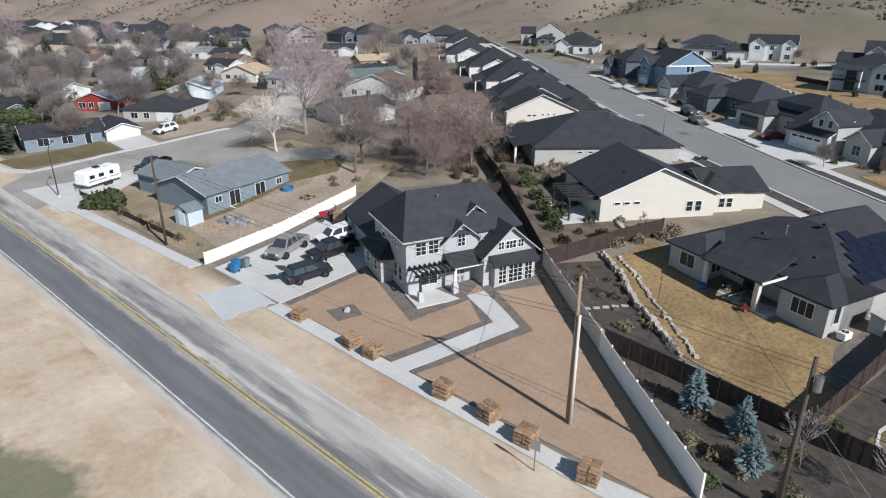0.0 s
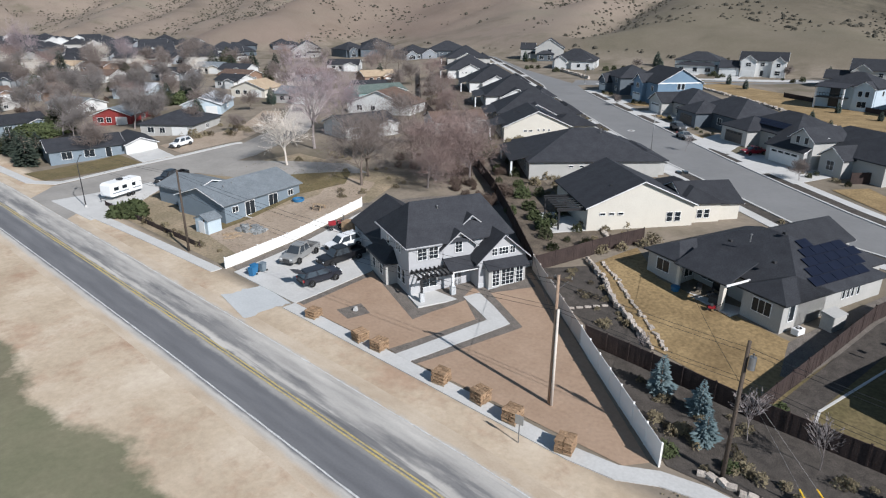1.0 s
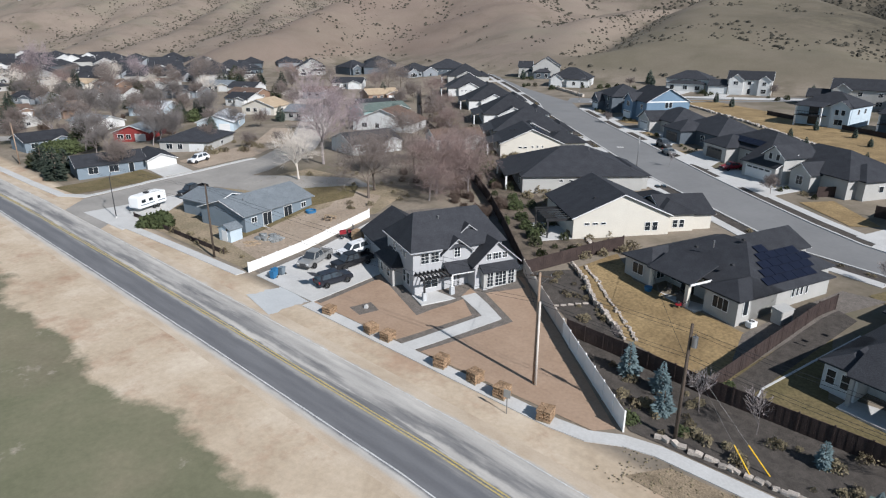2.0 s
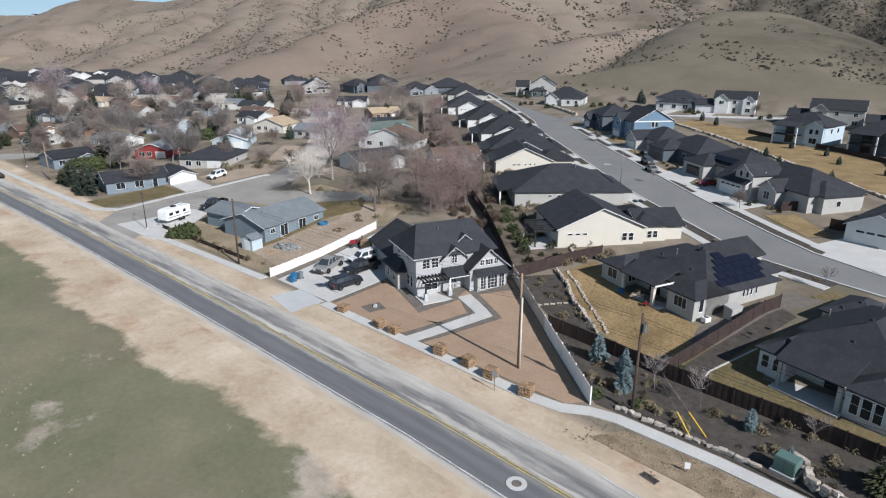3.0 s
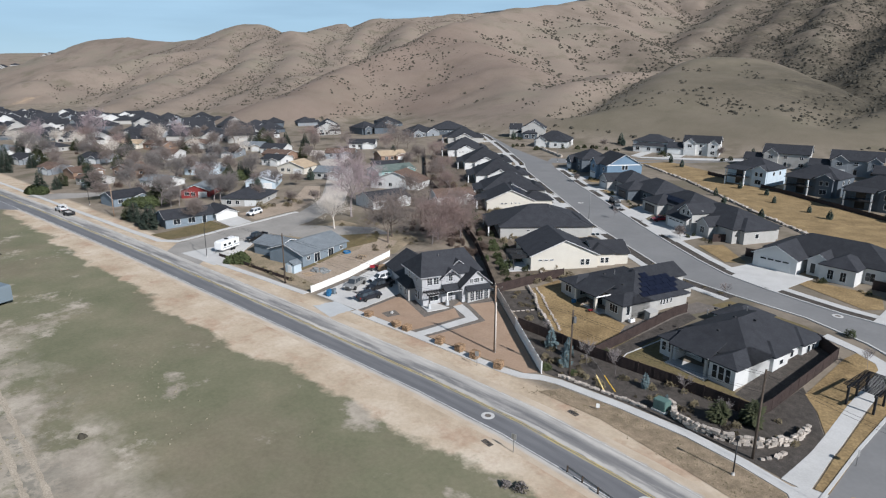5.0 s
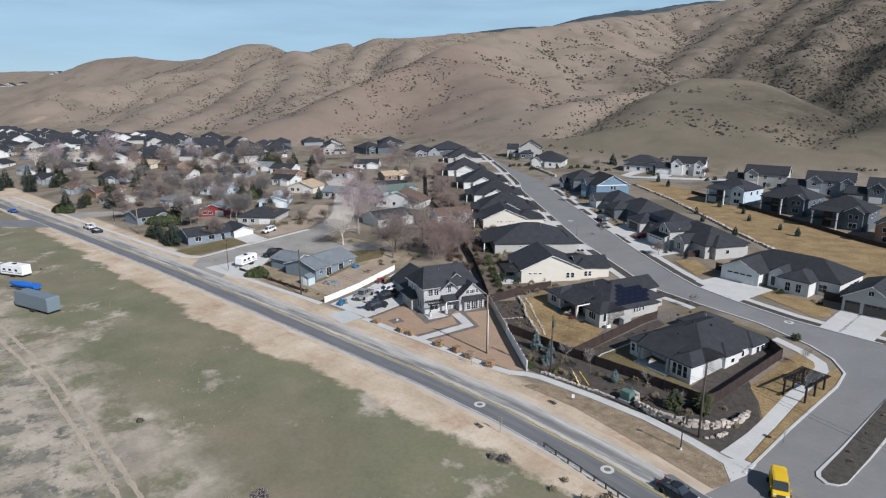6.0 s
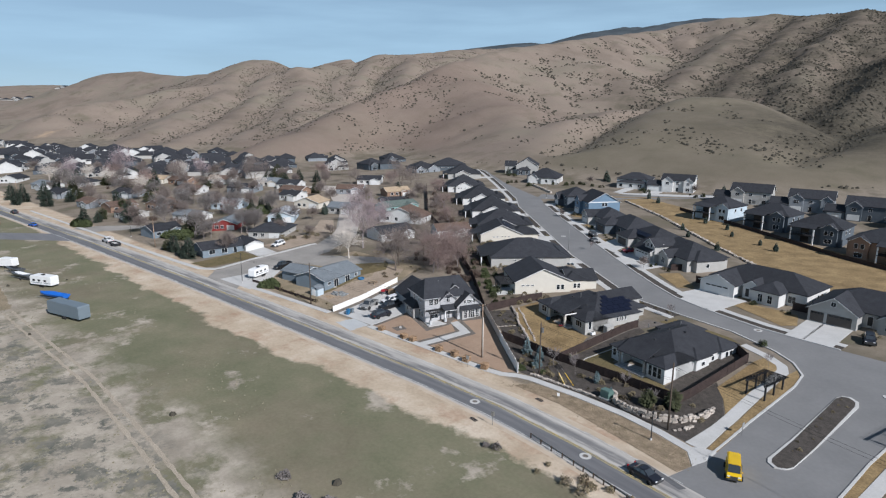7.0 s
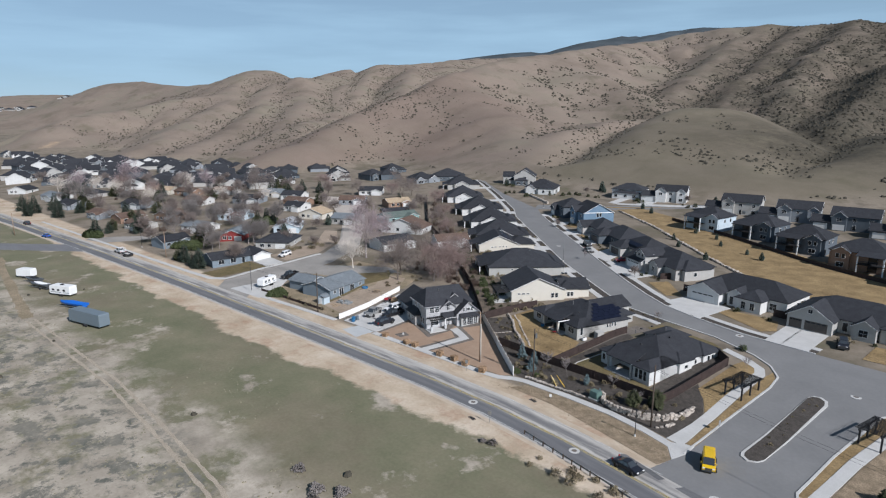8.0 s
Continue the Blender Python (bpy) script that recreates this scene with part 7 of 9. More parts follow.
M["tail"] = mat("tail_lens", (0.35, 0.01, 0.01), (0.45, 0.02, 0.02), 0.2, 4.0, spec=0.7)
M["bumper"] = mat("grey_plastic", (0.05, 0.05, 0.052), (0.07, 0.07, 0.07), 0.7, 4.0)


def bevelled(geo, w=0.05, seg=2, name="body"):
    me = geo.mesh(name)
    bm = bmesh.new()
    bm.from_mesh(me)
    bmesh.ops.bevel(bm, geom=[e for e in bm.edges if e.calc_face_angle(0) > 0.35], offset=w, segments=seg, affect="EDGES", clamp_overlap=True)
    bm.to_mesh(me)
    bm.free()
    return me


def loft(sections):
    """Skin between equal rings of points."""
    g = Geo()
    n = len(sections[0])
    vs = [p for s in sections for p in s]
    fs = []
    for k in range(len(sections) - 1):
        fs += [(k * n + i, k * n + (i + 1) % n, (k + 1) * n + (i + 1) % n, (k + 1) * n + i) for i in range(n)]
    fs += [tuple(range(n))[::-1], tuple(range((len(sections) - 1) * n, len(sections) * n))]
    return g.add(vs, fs)


def wheel(parent, x, y, r, side, w=0.24):
    g = Geo()
    n = 18
    prof = [(r * 0.62, 0), (r * 0.96, 0.0), (r, 0.04), (r, w - 0.04), (r * 0.96, w), (r * 0.62, w)]
    vs = [(pr * math.cos(2 * math.pi * i / n), side * -pw, pr * math.sin(2 * math.pi * i / n)) for pr, pw in prof for i in range(n)]
    fs = [(k * n + i, k * n + (i + 1) % n, (k + 1) * n + (i + 1) % n, (k + 1) * n + i) for k in range(5) for i in range(n)]
    g.add(vs, fs)
    ob = part("wheel", Geo().tube((0, side * -0.08, 0), (0, side * -w + side * 0.05, 0), r * 0.3, r * 0.3, 10), "bumper", parent)
    ob.matrix_local = pose(x, y, r)
    part("tyre", g, "tyre", ob, smooth=False)
    h = Geo()
    for i in range(5):
        a = 2 * math.pi * i / 5
        h.prism([(r * 0.1 * math.cos(a - 0.5), r * 0.1 * math.sin(a - 0.5)), (r * 0.66 * math.cos(a - 0.22), r * 0.66 * math.sin(a - 0.22)), (r * 0.66 * math.cos(a + 0.22), r * 0.66 * math.sin(a + 0.22)), (r * 0.1 * math.cos(a + 0.5), r * 0.1 * math.sin(a + 0.5))], "y", side * -0.05, side * -0.01)
    part("rim", h, "rim", ob)
    return ob


def car(m, kind, color, label, category="car", group="", hatch=False):
    """kind: sedan, suv, pickup, van. Front towards local -x."""
    L, W, H, r = {"sedan": (4.6, 1.8, 1.45, 0.33), "suv": (4.75, 1.9, 1.72, 0.37), "pickup": (5.85, 2.0, 1.92, 0.41), "van": (4.7, 1.85, 2.0, 0.33)}[kind]
    ob = thing({"sedan": "car", "suv": "suv", "pickup": "pickup_truck", "van": "van"}[kind], m, label, category, group)
    a, b, w = -L / 2, L / 2, W / 2
    sill, belt = 0.32, {"sedan": 0.92, "suv": 1.05, "pickup": 1.12, "van": 1.08}[kind]
    if kind == "sedan":
        prof = [(a, 0.45), (a, 0.68), (a + 0.2, 0.78), (a + 1.25, belt), (b - 0.9, belt + 0.02), (b - 0.05, 0.88), (b, 0.5), (b - 0.1, sill), (a + 0.1, sill)]
        roof = [(a + 1.2, a + 2.0), (b - 1.75, b - 0.75)]
    elif kind == "suv":
        prof = [(a, 0.45), (a, 0.85), (a + 0.25, 0.98), (a + 1.2, belt), (b - 0.1, belt + 0.04), (b, 0.9), (b, 0.5), (b - 0.1, sill), (a + 0.1, sill)]
        roof = [(a + 1.15, a + 1.85), (b - 0.55, b - 0.12)]
    elif kind == "pickup":
        prof = [(a, 0.5), (a, 1.0), (a + 0.2, 1.1), (a + 1.35, belt), (b, belt + 0.02), (b, 0.55), (b - 0.1, sill + 0.1), (a + 0.1, sill + 0.1)]
        roof = [(a + 1.3, a + 2.05), (a + 3.55, a + 3.85)]
    else:
        prof = [(a, 0.45), (a, 0.85), (a + 0.7, belt), (b, belt), (b, 0.5), (b - 0.1, sill), (a + 0.1, sill)]
        roof = [(a + 0.65, a + 1.35), (b - 0.15, b - 0.02)]
    if kind == "pickup":
        cut = [(x, z) for x, z in prof]
        front = [(a, 0.5), (a, 1.0), (a + 0.2, 1.1), (a + 1.35, belt), (a + 3.95, belt + 0.02), (a + 3.95, sill + 0.1), (a + 0.1, sill + 0.1)]
        part("body", bevelled(Geo().prism(front, "y", -w, w), 0.07), color, ob)
        for s in (-1, 1):
            part("bed_side", bevelled(Geo().prism([(a + 3.96, belt), (b, belt), (b, 0.5), (a + 3.96, 0.5)], "y", s * w, s * (w - 0.16)), 0.03), color, ob)
        part("tailgate", bevelled(Geo().box(b - 0.1, b, -w + 0.17, w - 0.17, 0.55, belt), 0.02), color, ob)
        part("bed_floor", Geo().box(a + 3.97, b - 0.1, -w + 0.17, w - 0.17, 0.5, 0.62), "bumper", ob)
    else:
        part("body", bevelled(Geo().prism(prof, "y", -w, w), 0.09), color, ob)
    (x0, x1), (x3, x2) = roof[0], roof[1][::-1]
    x2, x3 = roof[1][0], roof[1][1]
    wi, wt = w - 0.08, w - 0.26
    lo = [(x0, -wi, belt), (x3, -wi, belt), (x3, wi, belt), (x0, wi, belt)]
    hi = [(x1, -wt, H - 0.06), (x2, -wt, H - 0.06), (x2, wt, H - 0.06), (x1, wt, H - 0.06)]
    if kind == "van":
        hi = [(x1, -w + 0.1, H - 0.05), (x2, -w + 0.1, H - 0.05), (x2, w - 0.1, H - 0.05), (x1, w - 0.1, H - 0.05)]
    part("cabin", bevelled(loft([lo, hi]), 0.04), color, ob)

    def pane(name, quad, out):
        c = sum((Vector(q) for q in quad), Vector()) / 4
        vs = [c + (Vector(q) - c) * 0.92 + Vector(out) * 0.035 for q in quad] + [c + (Vector(q) - c) * 0.92 - Vector(out) * 0.02 for q in quad]
        part(name, Geo().add(vs, [(0, 1, 2, 3), (7, 6, 5, 4), (0, 4, 5, 1), (1, 5, 6, 2), (2, 6, 7, 3), (3, 7, 4, 0)]), "car_glass", ob)
    pane("windscreen", [lo[0], lo[3], hi[3], hi[0]], (-0.7, 0, 0.5))
    if not (kind == "van"):
        pane("rear_window", [lo[1], lo[2], hi[2], hi[1]], (0.7, 0, 0.4))
    for s, i, j in ((-1, 0, 1), (1, 3, 2)):
        A, B, C, D = (Vector(lo[i]), Vector(lo[j]), Vector(hi[j]), Vector(hi[i]))
        cuts = ((0.08, 0.5), (0.53, 0.93)) if kind != "van" else ((0.05, 0.24),)
        for u0, u1 in cuts:
            pane("side_window", [A.lerp(B, u0), A.lerp(B, u1), D.lerp(C, u1), D.lerp(C, u0)], (0, s, 0.15))
    part("roof_panel", bevelled(Geo().box(x1 - 0.02, x2 + 0.02, -wt - 0.02, wt + 0.02, H - 0.07, H), 0.03), color, ob)
    for s in (-1, 1):
        part("headlight", Geo().box(a - 0.02, a + 0.1, s * (w - 0.45), s * (w - 0.1), 0.68 if kind == "sedan" else 0.8, 0.8 if kind == "sedan" else 0.95), "head", ob)
        part("tail_light", Geo().box(b - 0.08, b + 0.02, s * (w - 0.28), s * (w - 0.06), 0.72, 0.98), "tail", ob)
        part("wing_mirror", bevelled(Geo().box(x0 + 0.3, x0 + 0.45, s * w, s * (w + 0.18), belt, belt + 0.16), 0.03), color, ob)
    part("front_bumper", bevelled(Geo().box(a - 0.06, a + 0.2, -w + 0.05, w - 0.05, 0.36, 0.58), 0.04), "bumper", ob)
    part("rear_bumper", bevelled(Geo().box(b - 0.2, b + 0.06, -w + 0.05, w - 0.05, 0.4, 0.6), 0.04), "bumper", ob)
    part("grille", Geo().box(a - 0.03, a + 0.05, -0.45, 0.45, 0.6, 0.78 if kind == "sedan" else 0.92), "bumper", ob)
    for x in (a + L * 0.19, b - L * 0.2):
        for s in (-1, 1):
            wheel(ob, x, s * (w - 0.02), r, -s)
    if hatch:
        g = Geo().add([(b - 0.3, -0.75, H), (b - 0.3, 0.75, H), (b + 0.75, 0.7, H + 0.35), (b + 0.75, -0.7, H + 0.35), (b - 0.3, -0.75, H - 0.07), (b - 0.3, 0.75, H - 0.07), (b + 0.75, 0.7, H + 0.28), (b + 0.75, -0.7, H + 0.28)],
                      [(0, 1, 2, 3), (7, 6, 5, 4), (0, 4, 5, 1), (1, 5, 6, 2), (2, 6, 7, 3), (3, 7, 4, 0)])
        part("tailgate", g, color, ob, "raised open tailgate")
    return ob


for n, c in (("silver_paint", (0.26, 0.26, 0.255)), ("black_paint", (0.012, 0.012, 0.014)), ("white_car_paint", (0.75, 0.75, 0.75)), ("yellow_car_paint", (0.75, 0.48, 0.01)), ("dark_paint", (0.02, 0.022, 0.03)), ("red_paint", (0.30, 0.02, 0.03)), ("blue_tarp", (0.01, 0.13, 0.55)), ("grey_tarp", (0.16, 0.20, 0.23)), ("bin_blue", (0.02, 0.14, 0.30)), ("box_green", (0.10, 0.17, 0.15)), ("graphite_paint", (0.08, 0.085, 0.09))):
    paint(n, c, 0.6 if "tarp" in n or "bin" in n or "box" in n else 0.28)


def park(x, y, rz, kind, color, label, cat="car", dz=0.06, **k):
    s = math.degrees(math.atan((ground_z(x, y + 1) - ground_z(x, y - 1)) / 2))
    return car(pose(x, y, ground_z(x, y) + dz, s, 0, 0) @ pose(0, 0, 0, 0, 0, rz), kind, color, label, cat, **k)


park(-39.3, 25.2, 110, "pickup", "silver_paint", "silver crew cab pickup parked on the driveway", "pickup truck")
park(-34.7, 27.9, 83, "pickup", "black_paint", "black crew cab pickup parked by the house", "pickup truck")
park(-32.0, 22.6, -99, "suv", "dark_paint", "dark suv with its tailgate raised", "suv", hatch=True)
park(-37.5, 30.6, 80, "suv", "white_car_paint", "white suv parked behind the pickups", "suv")
park(49.7, 13.2, 110, "van", "yellow_car_paint", "bright yellow delivery van at the junction", "van", dz=0.03)
park(41.4, 4.3, 167, "sedan", "dark_paint", "dark sedan on the two-lane road", "car", dz=0.02)
park(-28.8, 114.0, 138, "sedan", "silver_paint", "pale sedan parked at the kerb", "car", dz=0.03)
park(-13.5, 108.5, 55, "sedan", "red_paint", "dark red car on a driveway", "car")
park(-107.5, 43.5, 100, "suv", "white_car_paint", "white suv beside the white garage", "suv")
park(-85.6, 31.0, 100, "pickup", "black_paint", "black pickup parked behind the travel trailer", "pickup truck")
park(-163, 93.5, 140, "pickup", "white_car_paint", "white pickup on the side street", "pickup truck", dz=0.03)
park(-255.0, 2.0, 0, "suv", "dark_paint", "dark car far along the road", "car", dz=0.02)
park(-33.5, 121.5, 138, "suv", "graphite_paint", "grey suv on a driveway", "suv")
park(55.0, 73.5, 100, "suv", "dark_paint", "dark suv on a wide driveway", "suv")
park(-215.0, -1.0, 10, "sedan", "blue_tarp", "small blue car far along the road", "car", dz=0.02)


def trailer_box(m, L, W, H, material, label, name="travel_trailer", stripes=None, round_front=False):
    ob = thing(name, m, label, "trailer")
    prof = [(-L / 2, 0.75), (-L / 2 + 0.15, H - 0.25), (-L / 2 + 0.6, H), (L / 2 - 0.2, H), (L / 2, H - 0.2), (L / 2, 0.6), (-L / 2 + 0.4, 0.55)]
    part("body", bevelled(Geo().prism(prof, "y", -W / 2, W / 2), 0.08), material, ob)
    for s in (-1, 1):
        for k, x in enumerate((-L * 0.3, -L * 0.05, L * 0.22)):
            if stripes:
                p = part("window", Geo().box(x - 0.45, x + 0.45, s * W / 2 - 0.02, s * W / 2 + 0.025, 1.5, 2.05), "glass", ob)
        if stripes:
            part("stripe", Geo().box(-L / 2 + 0.5, L / 2 - 0.3, s * W / 2 - 0.01, s * W / 2 + 0.012, 1.05, 1.22), stripes, ob)
        for x in (0.1, 0.95):
            wheel(ob, x, s * (W / 2 + 0.02), 0.34, -s)
    part("drawbar", Geo().box(-L / 2 - 1.1, -L / 2 + 0.4, -0.06, 0.06, 0.5, 0.6), "bumper", ob)
    part("jack", Geo().tube((-L / 2 - 0.9, 0, 0.0), (-L / 2 - 0.9, 0, 0.95), 0.04, 0.04, 6), "steel", ob)
    if stripes:
        part("roof_vent", Geo().box(-0.5, 0.3, -0.35, 0.35, H, H + 0.25), "dark_trim", ob)
        part("door", Geo().box(L * 0.08, L * 0.08 + 0.65, -W / 2 - 0.03, -W / 2, 0.75, 2.5), "trim", ob)
    return ob


trailer_box(pose(-83.6, 21.6, 0.06, 0, 0, 111), 6.4, 2.25, 2.7, "trim", "white travel trailer with grey stripe parked on pad", stripes="grey_tarp")
trailer_box(pose(-84.5, -27.0, 0.0, 0, 0, 15), 12.0, 2.8, 3.6, "grey_tarp", "long grey-blue covered trailer parked in the field", "covered_trailer")
trailer_box(pose(-117.0, -23.2, 0, 0, 0, 25), 7.5, 2.5, 3.0, "trim", "white camper parked in the field", stripes="grey_tarp")
trailer_box(pose(-147.0, -24.8, 0, 0, 0, 30), 5.6, 2.4, 2.9, "trim", "small white camper parked in the field")


def boat(m, L, hull, deck, label):
    ob = thing("boat", m, label, "boat")
    secs = []
    for k in range(9):
        t = k / 8
        w = 1.15 * math.sqrt(max(0.02, 1 - (1 - min(1, t * 1.6)) ** 2))
        keel = 0.55 + 0.45 * (1 - min(1, t * 2.2)) ** 2
        top = 1.45 + 0.15 * (1 - t)
        x = -L / 2 + L * t
        secs.append([(x, -w, top), (x, -w * 0.8, (keel + top) / 2), (x, 0, keel), (x, w * 0.8, (keel + top) / 2), (x, w, top), (x, 0, top + 0.25)])
    part("hull", loft(secs), hull, ob)
    part("cover", loft([[(-L / 2 + L * t, -0.9 * min(1, t * 2.2 + 0.1), 1.5), (-L / 2 + L * t, 0, 1.62 + 0.5 * math.sin(math.pi * t)), (-L / 2 + L * t, 0.9 * min(1, t * 2.2 + 0.1), 1.5)] for t in (0.1, 0.3, 0.5, 0.7, 0.95)]), deck, ob)
    for s in (-1, 1):
        part("trailer_beam", Geo().box(-L / 2 - 0.8, L / 2, s * 0.6 - 0.05, s * 0.6 + 0.05, 0.42, 0.54), "steel", ob)
        wheel(ob, L * 0.15, s * 1.0, 0.32, -s)
    return ob


boat(pose(-102.0, -25.2, 0, 0, 0, 25), 8.5, "blue_tarp", "blue_tarp", "boat on a trailer under a bright blue cover")
boat(pose(-129.5, -25.6, 0, 0, 0, 20), 8.0, "graphite_paint", "trim", "dark-hulled boat on a trailer")
boat(pose(-138.0, -25.2, 0, 0, 0, 20), 6.5, "graphite_paint", "dark_trim", "small dark boat on a trailer")


# work truck with rack and flat trailer
def work_truck(m):
    ob = car(m, "pickup", "white_car_paint", "white work truck with ladder rack", "work truck")
    for x in (1.15, 2.8):
        for s in (-1, 1):
            part("rack_post", Geo().box(x - 0.04, x + 0.04, s * 0.92 - 0.04, s * 0.92 + 0.04, 1.1, 2.1), "trim", ob)
        part("rack_bar", Geo().box(x - 0.04, x + 0.04, -0.96, 0.96, 2.1, 2.18), "trim", ob)
    for s in (-1, 1):
        part("rack_rail", Geo().box(-0.6, 2.85, s * 0.9 - 0.04, s * 0.9 + 0.04, 2.18, 2.25), "trim", ob)
        part("tool_box", bevelled(Geo().box(1.1, 2.85, s * 0.72, s * 0.99, 1.12, 1.45), 0.03), "trim", ob)
    return ob


work_truck(pose(-162.0, 8.6, 0.02, 0, 0, 0))
tr = thing("flatbed_trailer", pose(-154.8, 8.4, 0.02, 0, 0, 0), "black flatbed trailer with low sides and pale floor", "trailer")
part("deck", Geo().box(-2.6, 2.6, -1.0, 1.0, 0.6, 0.7), "concrete", tr, "dusty pale deck")
for s in (-1, 1):
    part("side_board", Geo().box(-2.6, 2.6, s * 1.0, s * 1.07, 0.55, 1.15), "dark_trim", tr)
    part("end_board", Geo().box(s * 2.6, s * 2.67, -1.07, 1.07, 0.55, 1.15), "dark_trim", tr)
    for x in (0.1, 0.9):
        wheel(tr, x, s * 1.25, 0.36, -s)
    part("fender", Geo().box(-0.4, 1.4, s * 1.08, s * 1.3, 0.78, 0.84), "dark_trim", tr)
part("drawbar", Geo().box(-3.9, -2.6, -0.07, 0.07, 0.52, 0.64), "dark_trim", tr)

M["pallet"] = mat("pallet_wood", (0.30, 0.22, 0.14), (0.42, 0.32, 0.22), 0.9, 2.0, 0.3, 0.3)
# small tractor, crate and loose things in the yards
tractor = thing("compact_tractor", on(-43.2, 34.0, 60, 0.06), "small red compact tractor parked by the fence", "tractor")
part("hood", bevelled(Geo().prism([(-1.2, 0.55), (-1.2, 1.05), (-0.2, 1.2), (-0.2, 0.55)], "y", -0.28, 0.28), 0.05), "red_paint", tractor)
part("chassis", Geo().box(-1.2, 0.8, -0.2, 0.2, 0.35, 0.56), "bumper", tractor)
part("seat", bevelled(Geo().prism([(0.15, 0.75), (0.6, 0.75), (0.75, 1.2), (0.62, 1.2), (0.5, 0.88), (0.15, 0.88)], "y", -0.22, 0.22), 0.03), "bumper", tractor)
part("steering_wheel", ring(-0.1, 0, 0.14, 0.19, 1.25, 1.28, 12), "bumper", tractor)
for s in (-1, 1):
    wheel(tractor, 0.45, s * 0.62, 0.48, -s, 0.3)
    wheel(tractor, -0.9, s * 0.5, 0.28, -s, 0.2)
    part("fender", Geo().box(0.1, 0.85, s * 0.3, s * 0.6, 0.92, 0.97), "red_paint", tractor)
for dx in (0.9,):
    part("roll_bar", Geo().box(dx - 0.04, dx + 0.04, -0.45, 0.45, 1.75, 1.83).box(dx - 0.04, dx + 0.04, -0.45, -0.38, 0.6, 1.75).box(dx - 0.04, dx + 0.04, 0.38, 0.45, 0.6, 1.75), "bumper", tractor)
M["crate_wood"] = mat("crate_wood", (0.26, 0.17, 0.10), (0.36, 0.25, 0.15), 0.9, 2.0, 0.3, 0.3)
crate = thing("crate", on(-41.0, 34.4, 20, 0.06), "large brown wooden crate on the driveway", "crate")
for k in range(5):
    part("board", Geo().box(-0.85, 0.85, -0.75, 0.75, 0.1 + k * 0.27, 0.1 + k * 0.27 + 0.25), "crate_wood", crate)
for y in (-0.6, 0, 0.6):
    part("runner", Geo().box(-0.85, 0.85, y - 0.06, y + 0.06, 0, 0.1), "crate_wood", crate)
M["paver"] = mat("grey_pavers", (0.20, 0.21, 0.21), (0.32, 0.33, 0.33), 0.9, 2.0, 0.3, 0.4, vary=0.3)
rs = random.Random(19)
heap = thing("paver_stack", on(-52.8, 26.6, 12, 0.0), "spread stack of grey concrete pavers in the yard", "pavers")
for k in range(26):
    a, b = rs.uniform(-2.0, 2.0), rs.uniform(-1.2, 1.2)
    q = part("paver", Geo().box(-0.35, 0.35, -0.25, 0.25, -0.05, 0.2 + 0.25 * rs.random()), "paver", heap)
    q.matrix_local = pose(a, b, 0, 0, 0, rs.choice((0, 90)) + rs.uniform(-12, 12))
for k in range(9):
    x, y = -52.7 + rs.uniform(-1.3, 1.3), 23.6 + rs.uniform(-0.8, 0.8)
    lg = thing("lumber_offcut", on(x, y, rs.uniform(0, 180), 0.0), "pale timber offcut lying on bare dirt", "timber", "timber offcuts in the yard")
    part("timber", Geo().box(-0.7, 0.7, -0.09, 0.09, -0.02, 0.12), "pallet", lg)
tb = thing("picnic_table", on(-51.6, 37.2, 15), "weathered wooden picnic table on bare dirt", "table")
for k in range(4):
    part("board", Geo().box(-0.9, 0.9, -0.36 + k * 0.19, -0.2 + k * 0.19, 0.70, 0.75), "pallet", tb)
for s in (-1, 1):
    part("bench_seat", Geo().box(-0.9, 0.9, s * 0.72 - 0.12, s * 0.72 + 0.12, 0.42, 0.46), "pallet", tb)
    part("trestle", Geo().prism([(-0.8, -0.1), (-0.68, -0.1), (-0.22, 0.7), (0.22, 0.7), (0.68, -0.1), (0.8, -0.1), (0.35, 0.7), (-0.35, 0.7)], "x", s * 0.65 - 0.04, s * 0.65 + 0.04), "pallet", tb)
pool = thing("paddling_pool", on(-57.3, 37.6, 0), "round blue paddling pool on the grass", "paddling pool")
part("rim", ring(0, 0, 0.75, 0.9, 0.0, 0.4, 20), "bin_blue", pool)
part("pool_floor", Geo().prism([(0.76 * math.cos(i * math.pi / 10), 0.76 * math.sin(i * math.pi / 10)) for i in range(20)], "z", 0.0, 0.12), "grey_tarp", pool)
vb = thing("valve_stone", on(-23.4, 20.6, 30, 0.03), "pale stone beside a valve box in gravel", "stone")
part("stone", Geo().prism([(-0.24, 0), (0.22, 0), (0.19, 0.3), (0.02, 0.42), (-0.18, 0.34)], "y", -0.16, 0.18), "concrete", vb)

# ---- sod pallets on the walk ----
M["sod"] = mat("rolled_sod", (0.20, 0.125, 0.075), (0.36, 0.245, 0.15), 0.95, 3.0, 0.7, 0.5, vary=0.25)
sod_meshes = []
for k in range(3):
    rs = random.Random(k)
    g = Geo()
    n = 8
    g.add([(x * 0.295, (0.16 + rs.uniform(-0.01, 0.012)) * math.cos(2 * math.pi * i / n), 0.075 + (0.08 + rs.uniform(-0.006, 0.008)) * math.sin(2 * math.pi * i / n)) for x in (-1, 1) for i in range(n)],
          [tuple(range(n))[::-1], tuple(range(n, 2 * n))] + [(i, (i + 1) % n, n + (i + 1) % n, n + i) for i in range(n)])
    me = g.mesh("sod_roll")
    me.materials.append(M["sod"])
    sod_meshes.append(me)
rs = random.Random(3)
